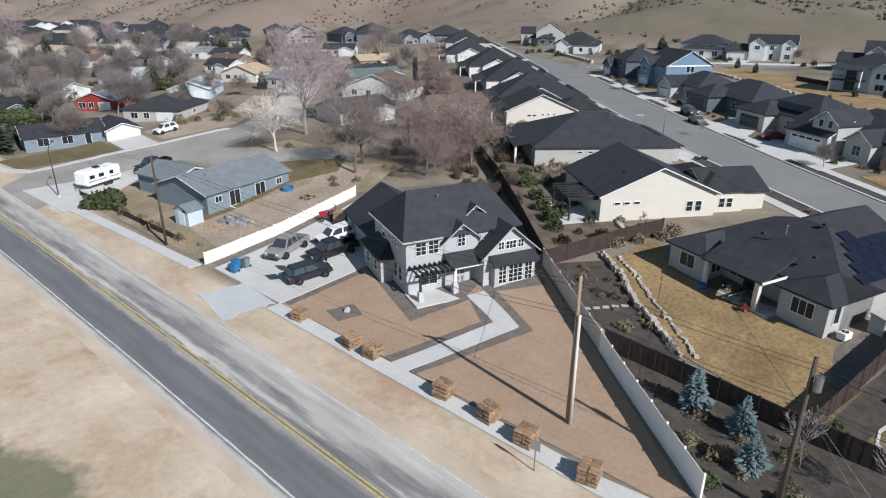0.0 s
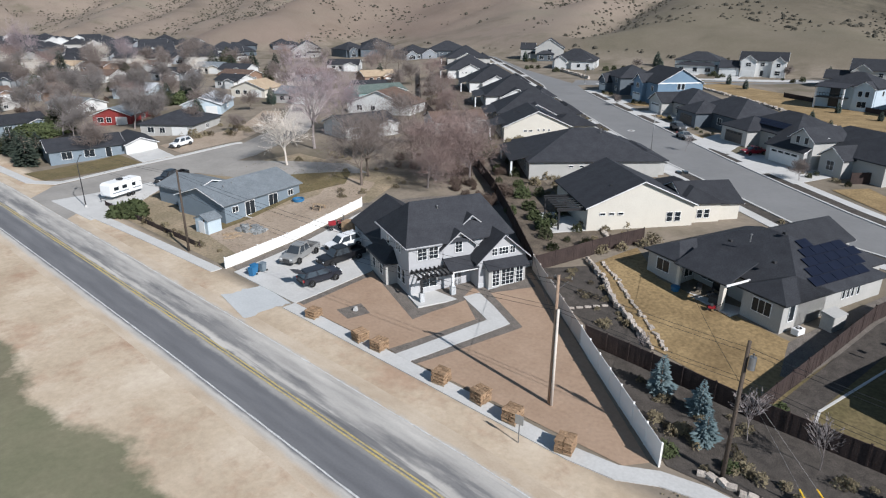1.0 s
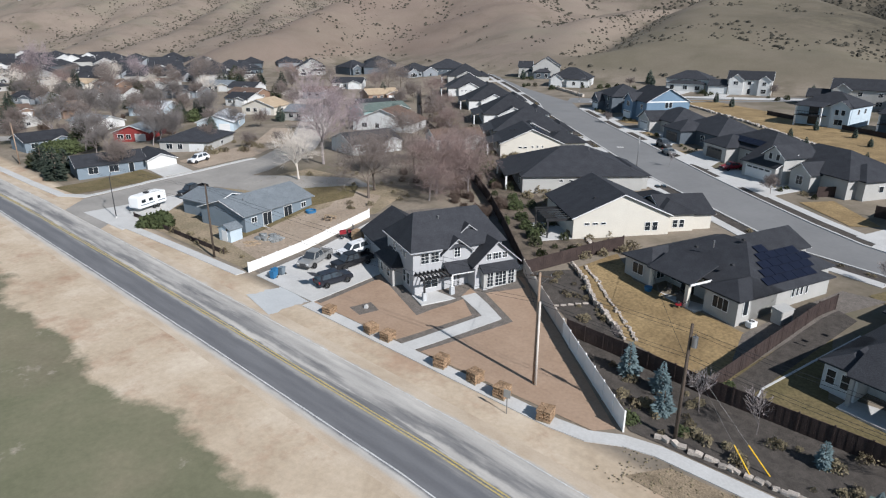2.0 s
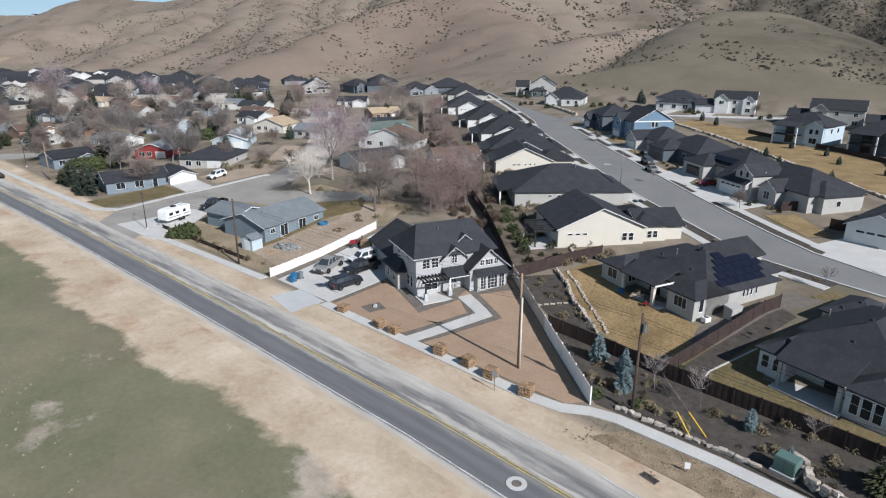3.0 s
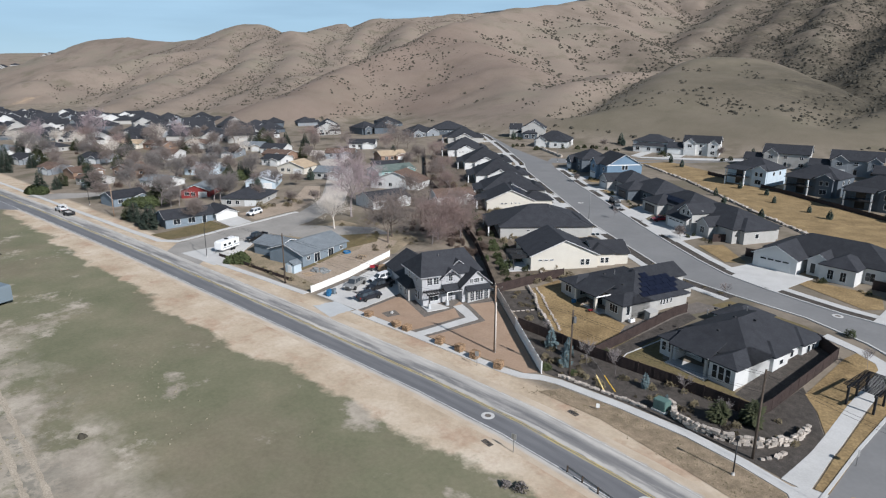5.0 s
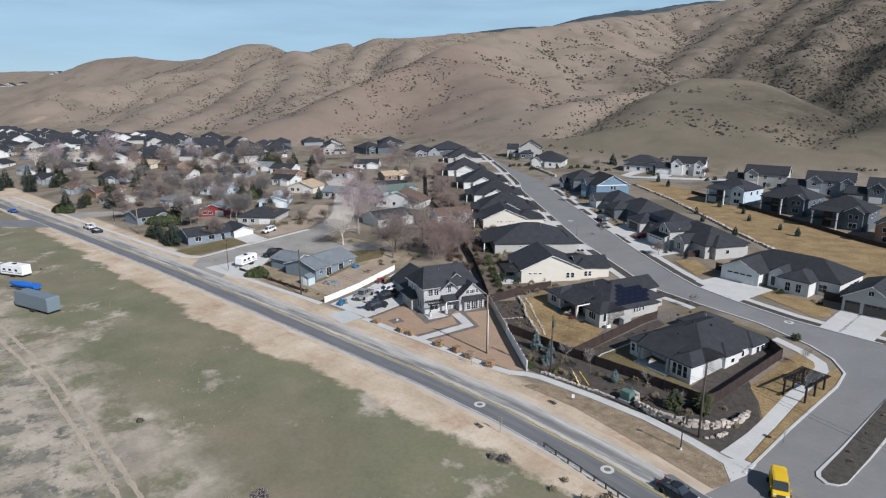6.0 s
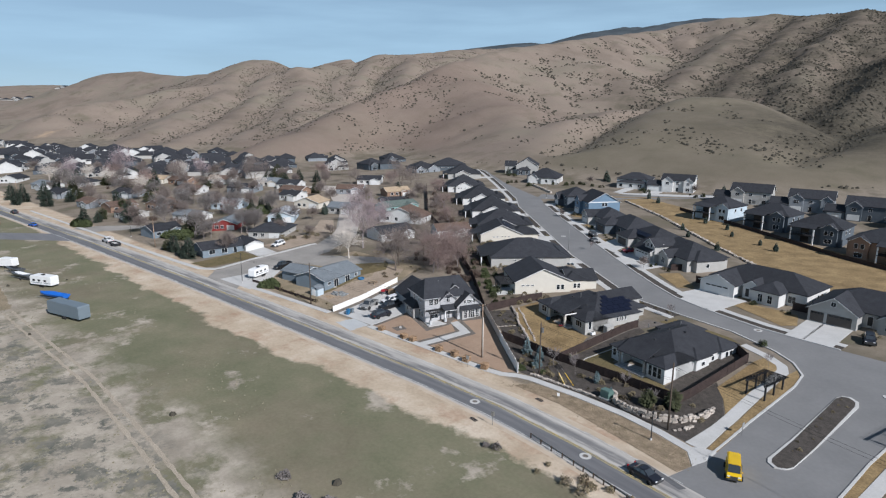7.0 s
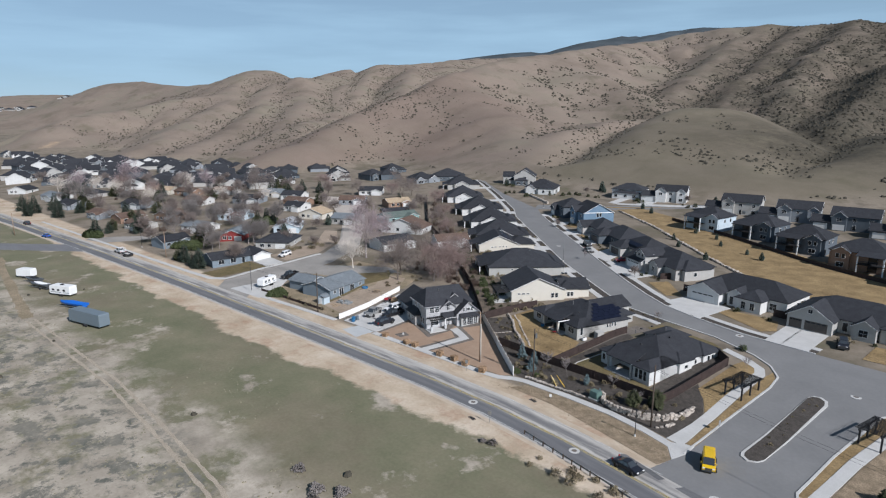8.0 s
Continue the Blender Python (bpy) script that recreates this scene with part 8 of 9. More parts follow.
for x, y, rz, lay in ((-25.4, 16.9, 12, 5), (-18.4, 17.0, -8, 6), (-15.9, 17.1, 5, 6), (-8.2, 17.0, 10, 7), (-4.1, 17.1, -6, 7), (-0.8, 16.8, 4, 7), (3.9, 16.6, 14, 7)):
    ob = thing("sod_pallet", pose(x, y, 0.06, 0, 0, rz), "stack of brown rolled sod on a wooden pallet", "sod pallet", "sod pallets along the walk")
    for k in range(5):
        part("pallet_board", Geo().box(-0.62, 0.62, -0.6 + k * 0.27, -0.48 + k * 0.27, 0.1, 0.13), "pallet", ob)
    for yy in (-0.55, 0, 0.55):
        part("pallet_runner", Geo().box(-0.6, 0.6, yy - 0.04, yy + 0.04, 0.0, 0.1), "pallet", ob)
    for l in range(lay):
        for c in range(4):
            for r in range(2):
                me = sod_meshes[rs.randrange(3)]
                p = new("sod_roll", me)
                p.parent = ob
                a, b = -0.31 + 0.62 * r, -0.48 + 0.32 * c
                if l % 2:
                    p.matrix_local = pose(b + rs.uniform(-0.03, 0.03), a + rs.uniform(-0.04, 0.04), 0.13 + l * 0.145, 0, 0, 90 + rs.uniform(-4, 4))
                else:
                    p.matrix_local = pose(a + rs.uniform(-0.04, 0.04), b + rs.uniform(-0.03, 0.03), 0.13 + l * 0.145, 0, 0, rs.uniform(-4, 4))

# ---- small yard things ----
def wheelie_bin(x, y, rz, color, label):
    ob = thing("wheelie_bin", pose(x, y, ground_z(x, y) + 0.06, 0, 0, rz), label, "bin", "bins beside the fence")
    part("bin_body", loft([[(-0.26, -0.3, 0.05), (0.26, -0.3, 0.05), (0.26, 0.26, 0.05), (-0.26, 0.26, 0.05)], [(-0.33, -0.38, 1.0), (0.33, -0.38, 1.0), (0.33, 0.36, 1.0), (-0.33, 0.36, 1.0)]]), color, ob)
    part("lid", bevelled(Geo().box(-0.35, 0.35, -0.42, 0.4, 1.0, 1.08), 0.03), color, ob)
    for s in (-1, 1):
        part("bin_wheel", Geo().tube((s * 0.3, 0.32, 0.12), (s * 0.36, 0.32, 0.12), 0.12, 0.12, 10), "tyre", ob)


wheelie_bin(-38.9, 18.3, 20, "bin_blue", "blue wheeled recycling bin on the drive")
wheelie_bin(-39.5, 18.9, 10, "bin_blue", "blue wheeled recycling bin on the drive")
wheelie_bin(-39.2, 19.8, 15, "grey_tarp", "grey wheeled rubbish bin on the drive")

shed = thing("garden_shed", pose(-57.0, 22.6, ground_z(0, 22.6), 0, 0, 10), "small pale blue garden shed with grey roof", "shed")
part("wall", Geo().box(-1.3, 1.3, -1.1, 1.1, -0.2, 1.9).prism([(-1.3, 1.9), (1.3, 1.9), (0, 2.5)], "y", -1.1, 1.1), "paleblue_wall", shed)
g = Geo()
gable_roof(g, -1.3, 1.3, -1.1, 1.1, 1.9, 0.46, "y", 0.15)
part("roof", g, "shingle_grey", shed)
part("door", Geo().box(-0.6, 0.6, -1.14, -1.1, 0, 1.7), "trim", shed)
part("round_vent", Geo().tube((0.65, -1.12, 1.9), (0.65, -1.16, 1.9), 0.18, 0.18, 10), "dark_trim", shed)

cab = thing("utility_cabinet", pose(26.4, 21.6, 0.15, 0, 0, -8), "green utility transformer cabinet on a pad", "utility box")
part("pad", Geo().box(-1.0, 1.0, -0.9, 0.9, -0.3, 0.08), "concrete", cab)
part("case", bevelled(Geo().prism([(-0.75, 0.08), (0.75, 0.08), (0.75, 1.2), (0.5, 1.45), (-0.75, 1.45)], "x", -0.85, 0.85), 0.04), "box_green", cab)
for s in (-0.42, 0.42):
    part("cabinet_door", Geo().box(s - 0.38, s + 0.38, -0.79, -0.75, 0.15, 1.35), "box_green", cab)

sh2 = thing("storage_box", pose(13.6, 45.6, 1.75, 0, 0, -20), "tan storage shed beside the house wall", "storage box")
part("box_body", bevelled(Geo().box(-0.6, 0.6, -0.95, 0.95, -0.4, 1.45), 0.05), "greige_wall", sh2)
part("lid", Geo().prism([(-0.66, 1.45), (0.66, 1.45), (0.66, 1.5), (-0.66, 1.7)], "y", -1.0, 1.0), "greige_wall", sh2)
ac = thing("air_conditioner", pose(11.6, 42.6, 1.6, 0, 0, -20), "white air conditioner unit beside the wall", "air conditioner")
part("case", bevelled(Geo().box(-0.35, 0.35, -0.5, 0.5, 0, 0.6), 0.04), "trim", ac)
part("fan_grille", ring(0, 0, 0.1, 0.28, 0.6, 0.63, 14), "dark_trim", ac)


def boulder_mesh(seed):
    rs = random.Random(seed)
    bm = bmesh.new()
    bmesh.ops.create_icosphere(bm, subdivisions=2, radius=0.62)
    off = Vector((rs.uniform(0, 50), rs.uniform(0, 50), 0))
    for v in bm.verts:
        n = noise.noise(v.co * 2.2 + off) * 0.42 + noise.noise(v.co * 6 + off) * 0.14
        v.co *= 1 + n
        v.co.x = max(-0.36, min(0.34, v.co.x))
        v.co.y = max(-0.30, min(0.33, v.co.y))
        v.co.z = max(-0.22, min(0.23, v.co.z * 0.85))
    me = bpy.data.meshes.new("rock")
    bm.to_mesh(me)
    bm.free()
    me.materials.append(M["rock"])
    return me


ROCKS = [boulder_mesh(k) for k in range(7)]


def rock_wall(line, size, rows, label, group="rock walls", seed=1):
    ob = thing("rock_wall", pose(0, 0, 0), label, "rock wall", group)
    rs = random.Random(seed)
    for (ax, ay), (bx, by) in zip(line, line[1:]):
        L = math.hypot(bx - ax, by - ay)
        n = max(1, int(L / (size * 0.82)))
        for i in range(n):
            for r in range(rows):
                t = (i + rs.uniform(0.3, 0.7)) / n
                x, y = ax + (bx - ax) * t + rs.uniform(-0.14, 0.14), ay + (by - ay) * t + rs.uniform(-0.14, 0.14)
                p = new("rock", ROCKS[rs.randrange(7)])
                p.parent = ob
                s = size * rs.uniform(0.7, 1.3)
                p.matrix_local = pose(x, y, ground_z(x, y) + 0.18 * size + r * 0.45 * size, rs.uniform(-12, 12), rs.uniform(-12, 12), math.degrees(math.atan2(by - ay, bx - ax)) + rs.uniform(-25, 25)) @ Matrix.Diagonal((s * 1.15, s * rs.uniform(0.8, 1.0), s * 0.85, 1))
    return ob


rock_wall([(27.4, 23.0), (28.2, 20.8), (30.6, 19.9), (33.4, 19.8), (35.9, 20.1), (38.7, 21.6), (41.0, 24.7), (41.6, 28.2)], 0.85, 3, "pale stacked boulder wall round the corner bed", seed=2)
rock_wall([(11.6, 20.6), (19.0, 20.6), (25.0, 20.7)], 0.7, 1, "row of pale boulders along the mulch bed", seed=3)
rock_wall([(-11.2, 45.0), (-7.4, 41.9), (-4.6, 38.6), (-1.6, 36.2), (2.6, 32.6)], 0.62, 2, "pale boulder retaining wall across the slope", seed=4)
rock_wall([(-9.6, 45.4), (-6.0, 42.6), (-3.2, 39.6), (-0.2, 37.0), (3.6, 33.4)], 0.5, 1, "pale boulder edging of the lawn", seed=5)
rock_wall([(-57.8, 192), (-30, 168), (3.6, 133), (26, 112), (38, 101.6), (60, 87)], 1.3, 1, "long pale boulder wall along the grass terrace", seed=6)
rock_wall([(-118, 206), (-104, 196), (-96, 190)], 1.2, 2, "pale boulder wall below the corner house", seed=7)
rock_wall([(38.9, 18.7), (40.3, 20.0), (41.0, 21.9)], 0.8, 1, "loose pale boulders beside the pole", seed=8)
rock_wall([(26.0, 23.6), (27.6, 23.2)], 0.8, 2, "pale boulders behind the utility cabinet", seed=9)
rock_wall([(-12.5, 52), (-18, 58), (-26, 64)], 0.8, 1, "pale boulders in a back garden", seed=10)
for k, (x, y) in enumerate(((-4.4, 37.0), (-5.0, 36.4), (-5.6, 35.8), (-6.2, 35.2), (-6.8, 34.6))):
    st = new("stepping_stone", ROCKS[k])
    st.matrix_world = pose(x, y, ground_z(x, y) + 0.05, 0, 0, 40) @ Matrix.Diagonal((0.9, 0.5, 0.3, 1))
    tagged(st, "flat pale stepping stone on the mulch slope", "stepping stone", "stepping stones on the slope")


def pergola(m, w, d, h, label, nx=3, ny=2, rafters=17):
    ob = thing("pergola", m, label, "pergola")
    for i in range(nx):
        for j in range(ny):
            x, y = w * i / (nx - 1), d * j / (ny - 1)
            part("post", Geo().box(x - 0.12, x + 0.12, y - 0.12, y + 0.12, -0.4, h), "dark_trim", ob)
    for j in range(ny):
        y = d * j / (ny - 1)
        part("beam", Geo().box(-0.6, w + 0.6, y - 0.08, y + 0.08, h, h + 0.28), "dark_trim", ob)
    for i in range(rafters):
        x = -0.4 + (w + 0.8) * i / (rafters - 1)
        part("rafter", Geo().box(x - 0.035, x + 0.035, -0.6, d + 0.6, h + 0.282, h + 0.40), "dark_trim", ob)
    return ob


pergola(on(46.7, 36.6, 78), 5.6, 3.1, 2.5, "dark stained timber pergola over the walk")
pergola(on(67.8, 33.4, 76), 5.6, 3.1, 2.5, "dark stained timber pergola beside the far walk")
sheet("pavement", [(62.4, 14), (64.2, 14), (66.4, 28), (70.5, 44), (68.8, 44.4), (64.6, 28.4)], 0.05, "concrete", "pale concrete walk beside the entrance", "sidewalk", thick=0.08)
sheet("grass_strip", [(61.4, 14), (62.4, 14), (64.4, 28), (68.6, 44.6), (67, 46.4), (62.9, 28)], 0.03, "dry_lawn", "dormant tan grass strip beside the kerb", "verge")
sheet("park_lawn", [(64.4, 13.8), (90, 6), (98, 46), (80, 52), (71, 46), (66.6, 28)], 0.02, "verge", "dormant tan lawn beside the entrance walk", "lawn")
road_sign(1.0, 15.1, 10, "square road sign seen from behind")
road_sign(18.0, 1.2, 190, "small white road sign beside the field")
road_sign(47.2, 24.5, 80, "small street sign beside the walk", 2.0)


for x, y in ((18.9, 20.7), (19.8, 21.8)):
    gm = thing("guy_marker", on(x, y), "yellow guy wire cover leaning towards the pole", "guy wire cover", "yellow guy covers")
    d = Vector((12.95 - x, 21.2 - y, 7.5)).normalized()
    part("sleeve", Geo().tube(d * -0.2, d * 2.6, 0.05, 0.05, 8), "yellow_car_paint", gm)
    part("guy_wire", Geo().tube(d * 2.6, d * 9.0, 0.006, 0.006, 4), "steel", gm)
ys = thing("yard_sign", on(20.4, 16.0, 25), "small white sign on a short stake in the verge", "sign")
part("stake", Geo().box(-0.03, 0.03, -0.03, 0.03, -0.2, 0.7), "steel", ys)
part("sign_plate", Geo().box(-0.22, 0.22, -0.06, -0.035, 0.35, 0.95), "trim", ys)
for x, y, rz in ((14.7, 0.6, -12), (18.5, 13.2, -12)):
    dg = thing("storm_drain", on(x, y, rz, 0.012), "dark iron storm drain grate beside the road", "drain", "storm drains")
    part("grate_frame", lattice([-0.75, -0.68, 0.68, 0.75], [-0.35, -0.28, 0.28, 0.35], 0.0, 0.05).xf(pose(0, 0, 0.03, -90, 0, 0)), "edge_gravel", dg)
    for k in range(9):
        part("grate_bar", Geo().box(-0.62 + k * 0.155 - 0.035, -0.62 + k * 0.155 + 0.035, -0.28, 0.28, -0.02, 0.025), "dark_trim", dg)
# two narrow strips darker than the road, at the junction
sheet("road_patch", [(38.5, 7.2), (39.3, 7.9), (46.5, 5.6), (45.9, 4.7)], 0.018, "junction_dark", "dark strip across the road surface at the junction", "road patch")
sheet("road_patch", [(48.4, 4.4), (49.2, 5.5), (52.6, 4.9), (51.4, 3.6)], 0.018, "junction_dark", "dark strip across the road surface at the junction", "road patch")

# things on the covered patio of the solar house
def at_solar(x, y, rz=0):
    return pose(10.3, 41.7, 1.67, 0, 0, -20.5) @ pose(x, y, 0, 0, 0, rz)


grill = thing("barbecue_grill", at_solar(-6.6, -0.6, 10), "black barbecue grill on the patio", "grill")
part("cart", Geo().box(-0.55, 0.55, -0.25, 0.25, 0.1, 0.8), "bumper", grill)
part("lid", Geo().prism([(-0.26, 0.8), (0.26, 0.8), (0.26, 1.0), (0.12, 1.15), (-0.12, 1.15), (-0.26, 1.0)], "x", -0.4, 0.4), "dark_trim", grill)
for s in (-1, 1):
    part("side_shelf", Geo().box(s * 0.55, s * 0.9, -0.22, 0.22, 0.76, 0.8), "steel", grill)
bike = thing("red_mower", at_solar(-6.0, -1.7, 40), "small red lawn mower beside the patio post", "mower")
part("deck", bevelled(Geo().box(-0.35, 0.35, -0.27, 0.27, 0.1, 0.32), 0.04), "red_paint", bike)
part("engine", bevelled(Geo().box(-0.15, 0.15, -0.15, 0.15, 0.32, 0.55), 0.03), "bumper", bike)
for s in (-1, 1):
    part("handle_bar", Geo().tube((0.3, s * 0.2, 0.3), (1.0, s * 0.2, 0.95), 0.02, 0.02, 6), "dark_trim", bike)
    for x in (-0.3, 0.3):
        part("mower_wheel", Geo().tube((x, s * 0.27, 0.1), (x, s * 0.33, 0.1), 0.11, 0.11, 10), "tyre", bike)
for k, (x, y, rz) in enumerate(((-9.4, 0.2, 20), (-8.2, 0.5, -30))):
    ch = thing("patio_chair", at_solar(x, y, rz), "dark patio chair under the eave", "chair", "dark patio chairs")
    part("seat", bevelled(Geo().box(-0.28, 0.28, -0.28, 0.28, 0.36, 0.44), 0.03), "dark_trim", ch)
    part("backrest", bevelled(Geo().box(-0.28, 0.28, 0.24, 0.31, 0.44, 0.95), 0.03), "dark_trim", ch)
    for a in (-0.25, 0.25):
        for b in (-0.25, 0.25):
            part("leg", Geo().box(a - 0.025, a + 0.025, b - 0.025, b + 0.025, 0, 0.36), "dark_trim", ch)
tub = thing("plastic_tub", at_solar(-10.7, -1.6, 0), "round blue plastic tub on the lawn", "tub")
part("tub_body", Geo().tube((0, 0, 0), (0, 0, 0.5), 0.38, 0.48, 14), "bin_blue", tub)
tub2 = thing("tarp_bundle", on(-5.4, 50.0, 20), "bright blue folded tarp by the fence", "tarp")
part("bundle", bevelled(Geo().prism([(-0.7, 0), (0.7, 0), (0.6, 0.45), (0.1, 0.6), (-0.55, 0.4)], "y", -0.5, 0.5), 0.08), "blue_tarp", tub2)

# ---- plants ----
def bare_tree_meshes(seed, h, spread, levels=5, lean=0.0, bushy=1.0, trunk_r=0.16, first_fork=0.25):
    """Trunk with limbs, and a crown of fine twigs, as two meshes."""
    rs = random.Random(seed)
    limbs, twigs = Geo(), Geo()

    def grow(p, d, length, r, level):
        steps = 3 if level < 2 else 2
        for k in range(steps):
            d = (d + Vector((rs.uniform(-1, 1), rs.uniform(-1, 1), rs.uniform(-0.3, 0.6))) * 0.16).normalized()
            q = p + d * (length / steps)
            r1 = r * 0.84
            if level < 3:
                limbs.tube(p, q, r, r1, 6 if level < 2 else 4, False)
            else:
                u = d.cross(Vector((rs.uniform(-1, 1), rs.uniform(-1, 1), rs.uniform(-1, 1)))).normalized() * max(r, 0.02 if level < 5 else 0.014)
                twigs.add([p - u, p + u, q + u * 0.5, q - u * 0.5], [(0, 1, 2, 3)])
            p, r = q, r1
            if level < levels and (level > 0 or k > 0):
                n = rs.randint(2, 3) if level < levels - 1 else rs.randint(2, 3)
                k_n = n * bushy
                for _ in range(int(k_n) + (rs.random() < k_n - int(k_n))):
                    a = rs.uniform(0, 2 * math.pi)
                    tilt = rs.uniform(0.45, 0.95) * spread
                    side = d.orthogonal().normalized()
                    side.rotate(Matrix.Rotation(a, 3, d))
                    nd = (d * math.cos(tilt) + side * math.sin(tilt) + Vector((0, 0, 0.18))).normalized()
                    grow(p, nd, length * (rs.uniform(0.58, 0.80) + (0.25 - first_fork)), r * 0.64, level + 1)

    grow(Vector((0, 0, -0.2)), Vector((lean, 0, 1)).normalized(), h * (first_fork + 0.15), trunk_r * h / 9, 0)
    return limbs, twigs


def tree(name, m, parts, label, group=""):
    ob = thing(name, m, label, "tree", group)
    for pn, g, mt in parts:
        part(pn, g, mt, ob)
    return ob


def plant(proto, spots, seed=5, lo=0.85, hi=1.15):
    """Copies of a first plant over the spots (x, y[, scale])."""
    rs = random.Random(seed)
    for s in spots:
        x, y = s[:2]
        k = (s[2] if len(s) > 2 else 1.0) * rs.uniform(lo, hi)
        copy_thing(proto, pose(x, y, ground_z(x, y), 0, 0, rs.uniform(0, 360)) @ Matrix.Diagonal((k, k, k * rs.uniform(0.92, 1.08), 1)))


def first(kind, seed, h, spread, lv, bark, twig, label, x, y, bushy=1.0, name="bare_tree", group="", tr=0.16, fork=0.25):
    a, b = bare_tree_meshes(seed, h, spread, lv, 0, bushy, tr, fork)
    return tree(name, pose(x, y, ground_z(x, y), 0, 0, seed * 40), [("trunk", a, bark), ("crown", b, twig)], label, group)


big_a = first("bare", 3, 14, 1.15, 6, "bark", "twig", "large bare tree with a fine grey-brown crown", -57.5, 52.0, 0.74, fork=0.13, group="bare trees behind the house")
big_b = first("bare", 8, 14, 1.15, 6, "bark_pale", "twig_red", "large bare tree with a reddish brown crown", -47.0, 57.5, 0.74, fork=0.13, group="bare trees behind the house")
pink = first("bare", 12, 19, 1.0, 5, "bark_pale", "twig_pink", "tall bare tree with a pinkish grey crown", -82.0, 59.0, 1.0)
birch = first("bare", 21, 13.0, 1.15, 4, "birch", "birch", "pale-barked bare tree with spreading limbs", -75.5, 48.0, 1.0, fork=0.12)
small = first("bare", 30, 7.5, 1.0, 5, "bark", "twig", "small bare tree with brown twigs", -66.5, 60.0, 1.0, group="bare trees of the old street")
grey_tree = first("bare", 55, 9, 0.95, 5, "bark_pale", "twig_grey", "bare tree with a fine grey crown", -132, 46, 1.0, group="bare trees of the old street")
plant(big_a, [(-54.5, 48.0, 0.95), (-50.0, 67.0, 1.0), (-60.5, 65.5, 1.0), (-100, 112, 0.8), (-118, 84, 0.7), (-162, 152, 1.0), (-196, 150, 0.9), (-172, 168, 1.0), (-246, 117, 1.3), (-262, 124, 1.1), (-236, 32, 0.7), (-286, 90, 1.0), (-259, 52, 0.8), (-204, 185, 0.8), (-232, 168, 0.8)], 2)
plant(big_b, [(-43, 61.5, 0.85), (-50.5, 61, 0.9), (-45.0, 53.5, 0.8), (-60, 80, 0.7), (-85, 104, 0.55), (-112, 130, 0.6), (-140, 154, 0.7), (-182, 162, 0.8), (-230, 150, 0.9), (-170, 60, 0.6), (-320, 66, 1.0), (-275, 70, 0.8)], 3)
plant(pink, [(-88, 72, 0.75), (-330, 48, 0.9), (-318, 72, 0.9), (-285, 104, 0.8)], 4)
plant(birch, [(-326.8, 41.8, 1.2), (-309.9, 60.8, 1.1), (-293.4, 95.5, 1.0), (-249.6, 95.1, 0.9), (-221.8, 106.0, 0.9), (-263.7, 60.4, 0.8), (-356, 44, 1.0), (-340, 60, 0.9)], 4)
plant(small, [(-114.5, 29.5, 0.9), (-122.5, 53.5, 0.75), (-171, 24, 0.9), (-240, 50, 0.9), (-180, 44, 0.9), (-160, 40, 0.8), (-186, 62, 0.9), (-215, 66, 1.0), (-228, 86, 1.0), (-252, 88, 1.0), (-178, 112, 0.9), (-162, 106, 0.8), (-140, 64, 0.8)], 6)
plant(small, [(-134, 76, 0.7), (-110, 58, 0.6), (-106, 64, 0.6), (-150, 116, 1.0), (-126, 124, 1.0), (-136, 140, 1.0), (-206, 136, 1.0), (-222, 128, 1.0), (-300, 60, 0.9), (-278, 40, 0.8), (-262, 36, 0.8), (-70, 74, 0.8), (-92, 92, 0.8),
              ], 7)
plant(small, [(-192, 30, 0.9), (-214, 52, 1.0), (-232, 60, 0.9), (-248, 104, 1.1), (-266, 84, 1.0), (-292, 116, 1.0), (-306, 96, 1.1), (-272, 140, 1.0), (-310, 132, 1.0), (-338, 90, 1.1), (-366, 74, 1.0), (-392, 58, 1.0), (-188, 80, 0.8), (-176, 74, 0.8), (-145, 56, 0.7), (-163, 34, 0.7), (-330, 110, 1.0), (-420, 52, 1.0), (-360, 100, 1.0), (-216, 98, 0.9), (-240, 132, 1.0)], 6)
rs = random.Random(77)
more = []
while len(more) < 30:
    x = rs.uniform(-330, -105)
    y = rs.uniform(18, 60) + (-105 - x) * rs.uniform(0, 0.5)
    if (-205 < x < -82 and abs((y - 48) + (x + 92) * 0.80) < 15) or any(math.hypot(x - h.location.x, y - h.location.y) < 8 for h in bpy.data.objects if h.parent is None and h.name.startswith("house")):
        continue
    more.append((x, y, rs.uniform(0.6, 1.3)))
plant(grey_tree, more, 15)


def sapling(seed, h):
    return bare_tree_meshes(seed, h, 0.7, 4, 0, 0.7, 0.07)


sap = None
for k, (x, y, s) in enumerate(((12.9, 26.1, 1.0), (17.5, 26.2, 1.0), (27.0, 27.0, 0.8), (2.2, 31.2, 0.6), (33.0, 24.4, 0.7), (44.0, 48, 0.8), (20, 62, 0.8), (-4, 108, 0.8), (-24, 103, 0.8))):
    if sap is None:
        a, b = sapling(44, 4.2)
        sap = tree("sapling", pose(x, y, ground_z(x, y)), [("trunk", a, "bark_pale"), ("crown", b, "bark_pale")], "young bare tree with pale twigs in mulch", "young bare trees in beds")
    else:
        copy_thing(sap, pose(x, y, ground_z(x, y), 0, 0, k * 77) @ Matrix.Scale(s, 4))


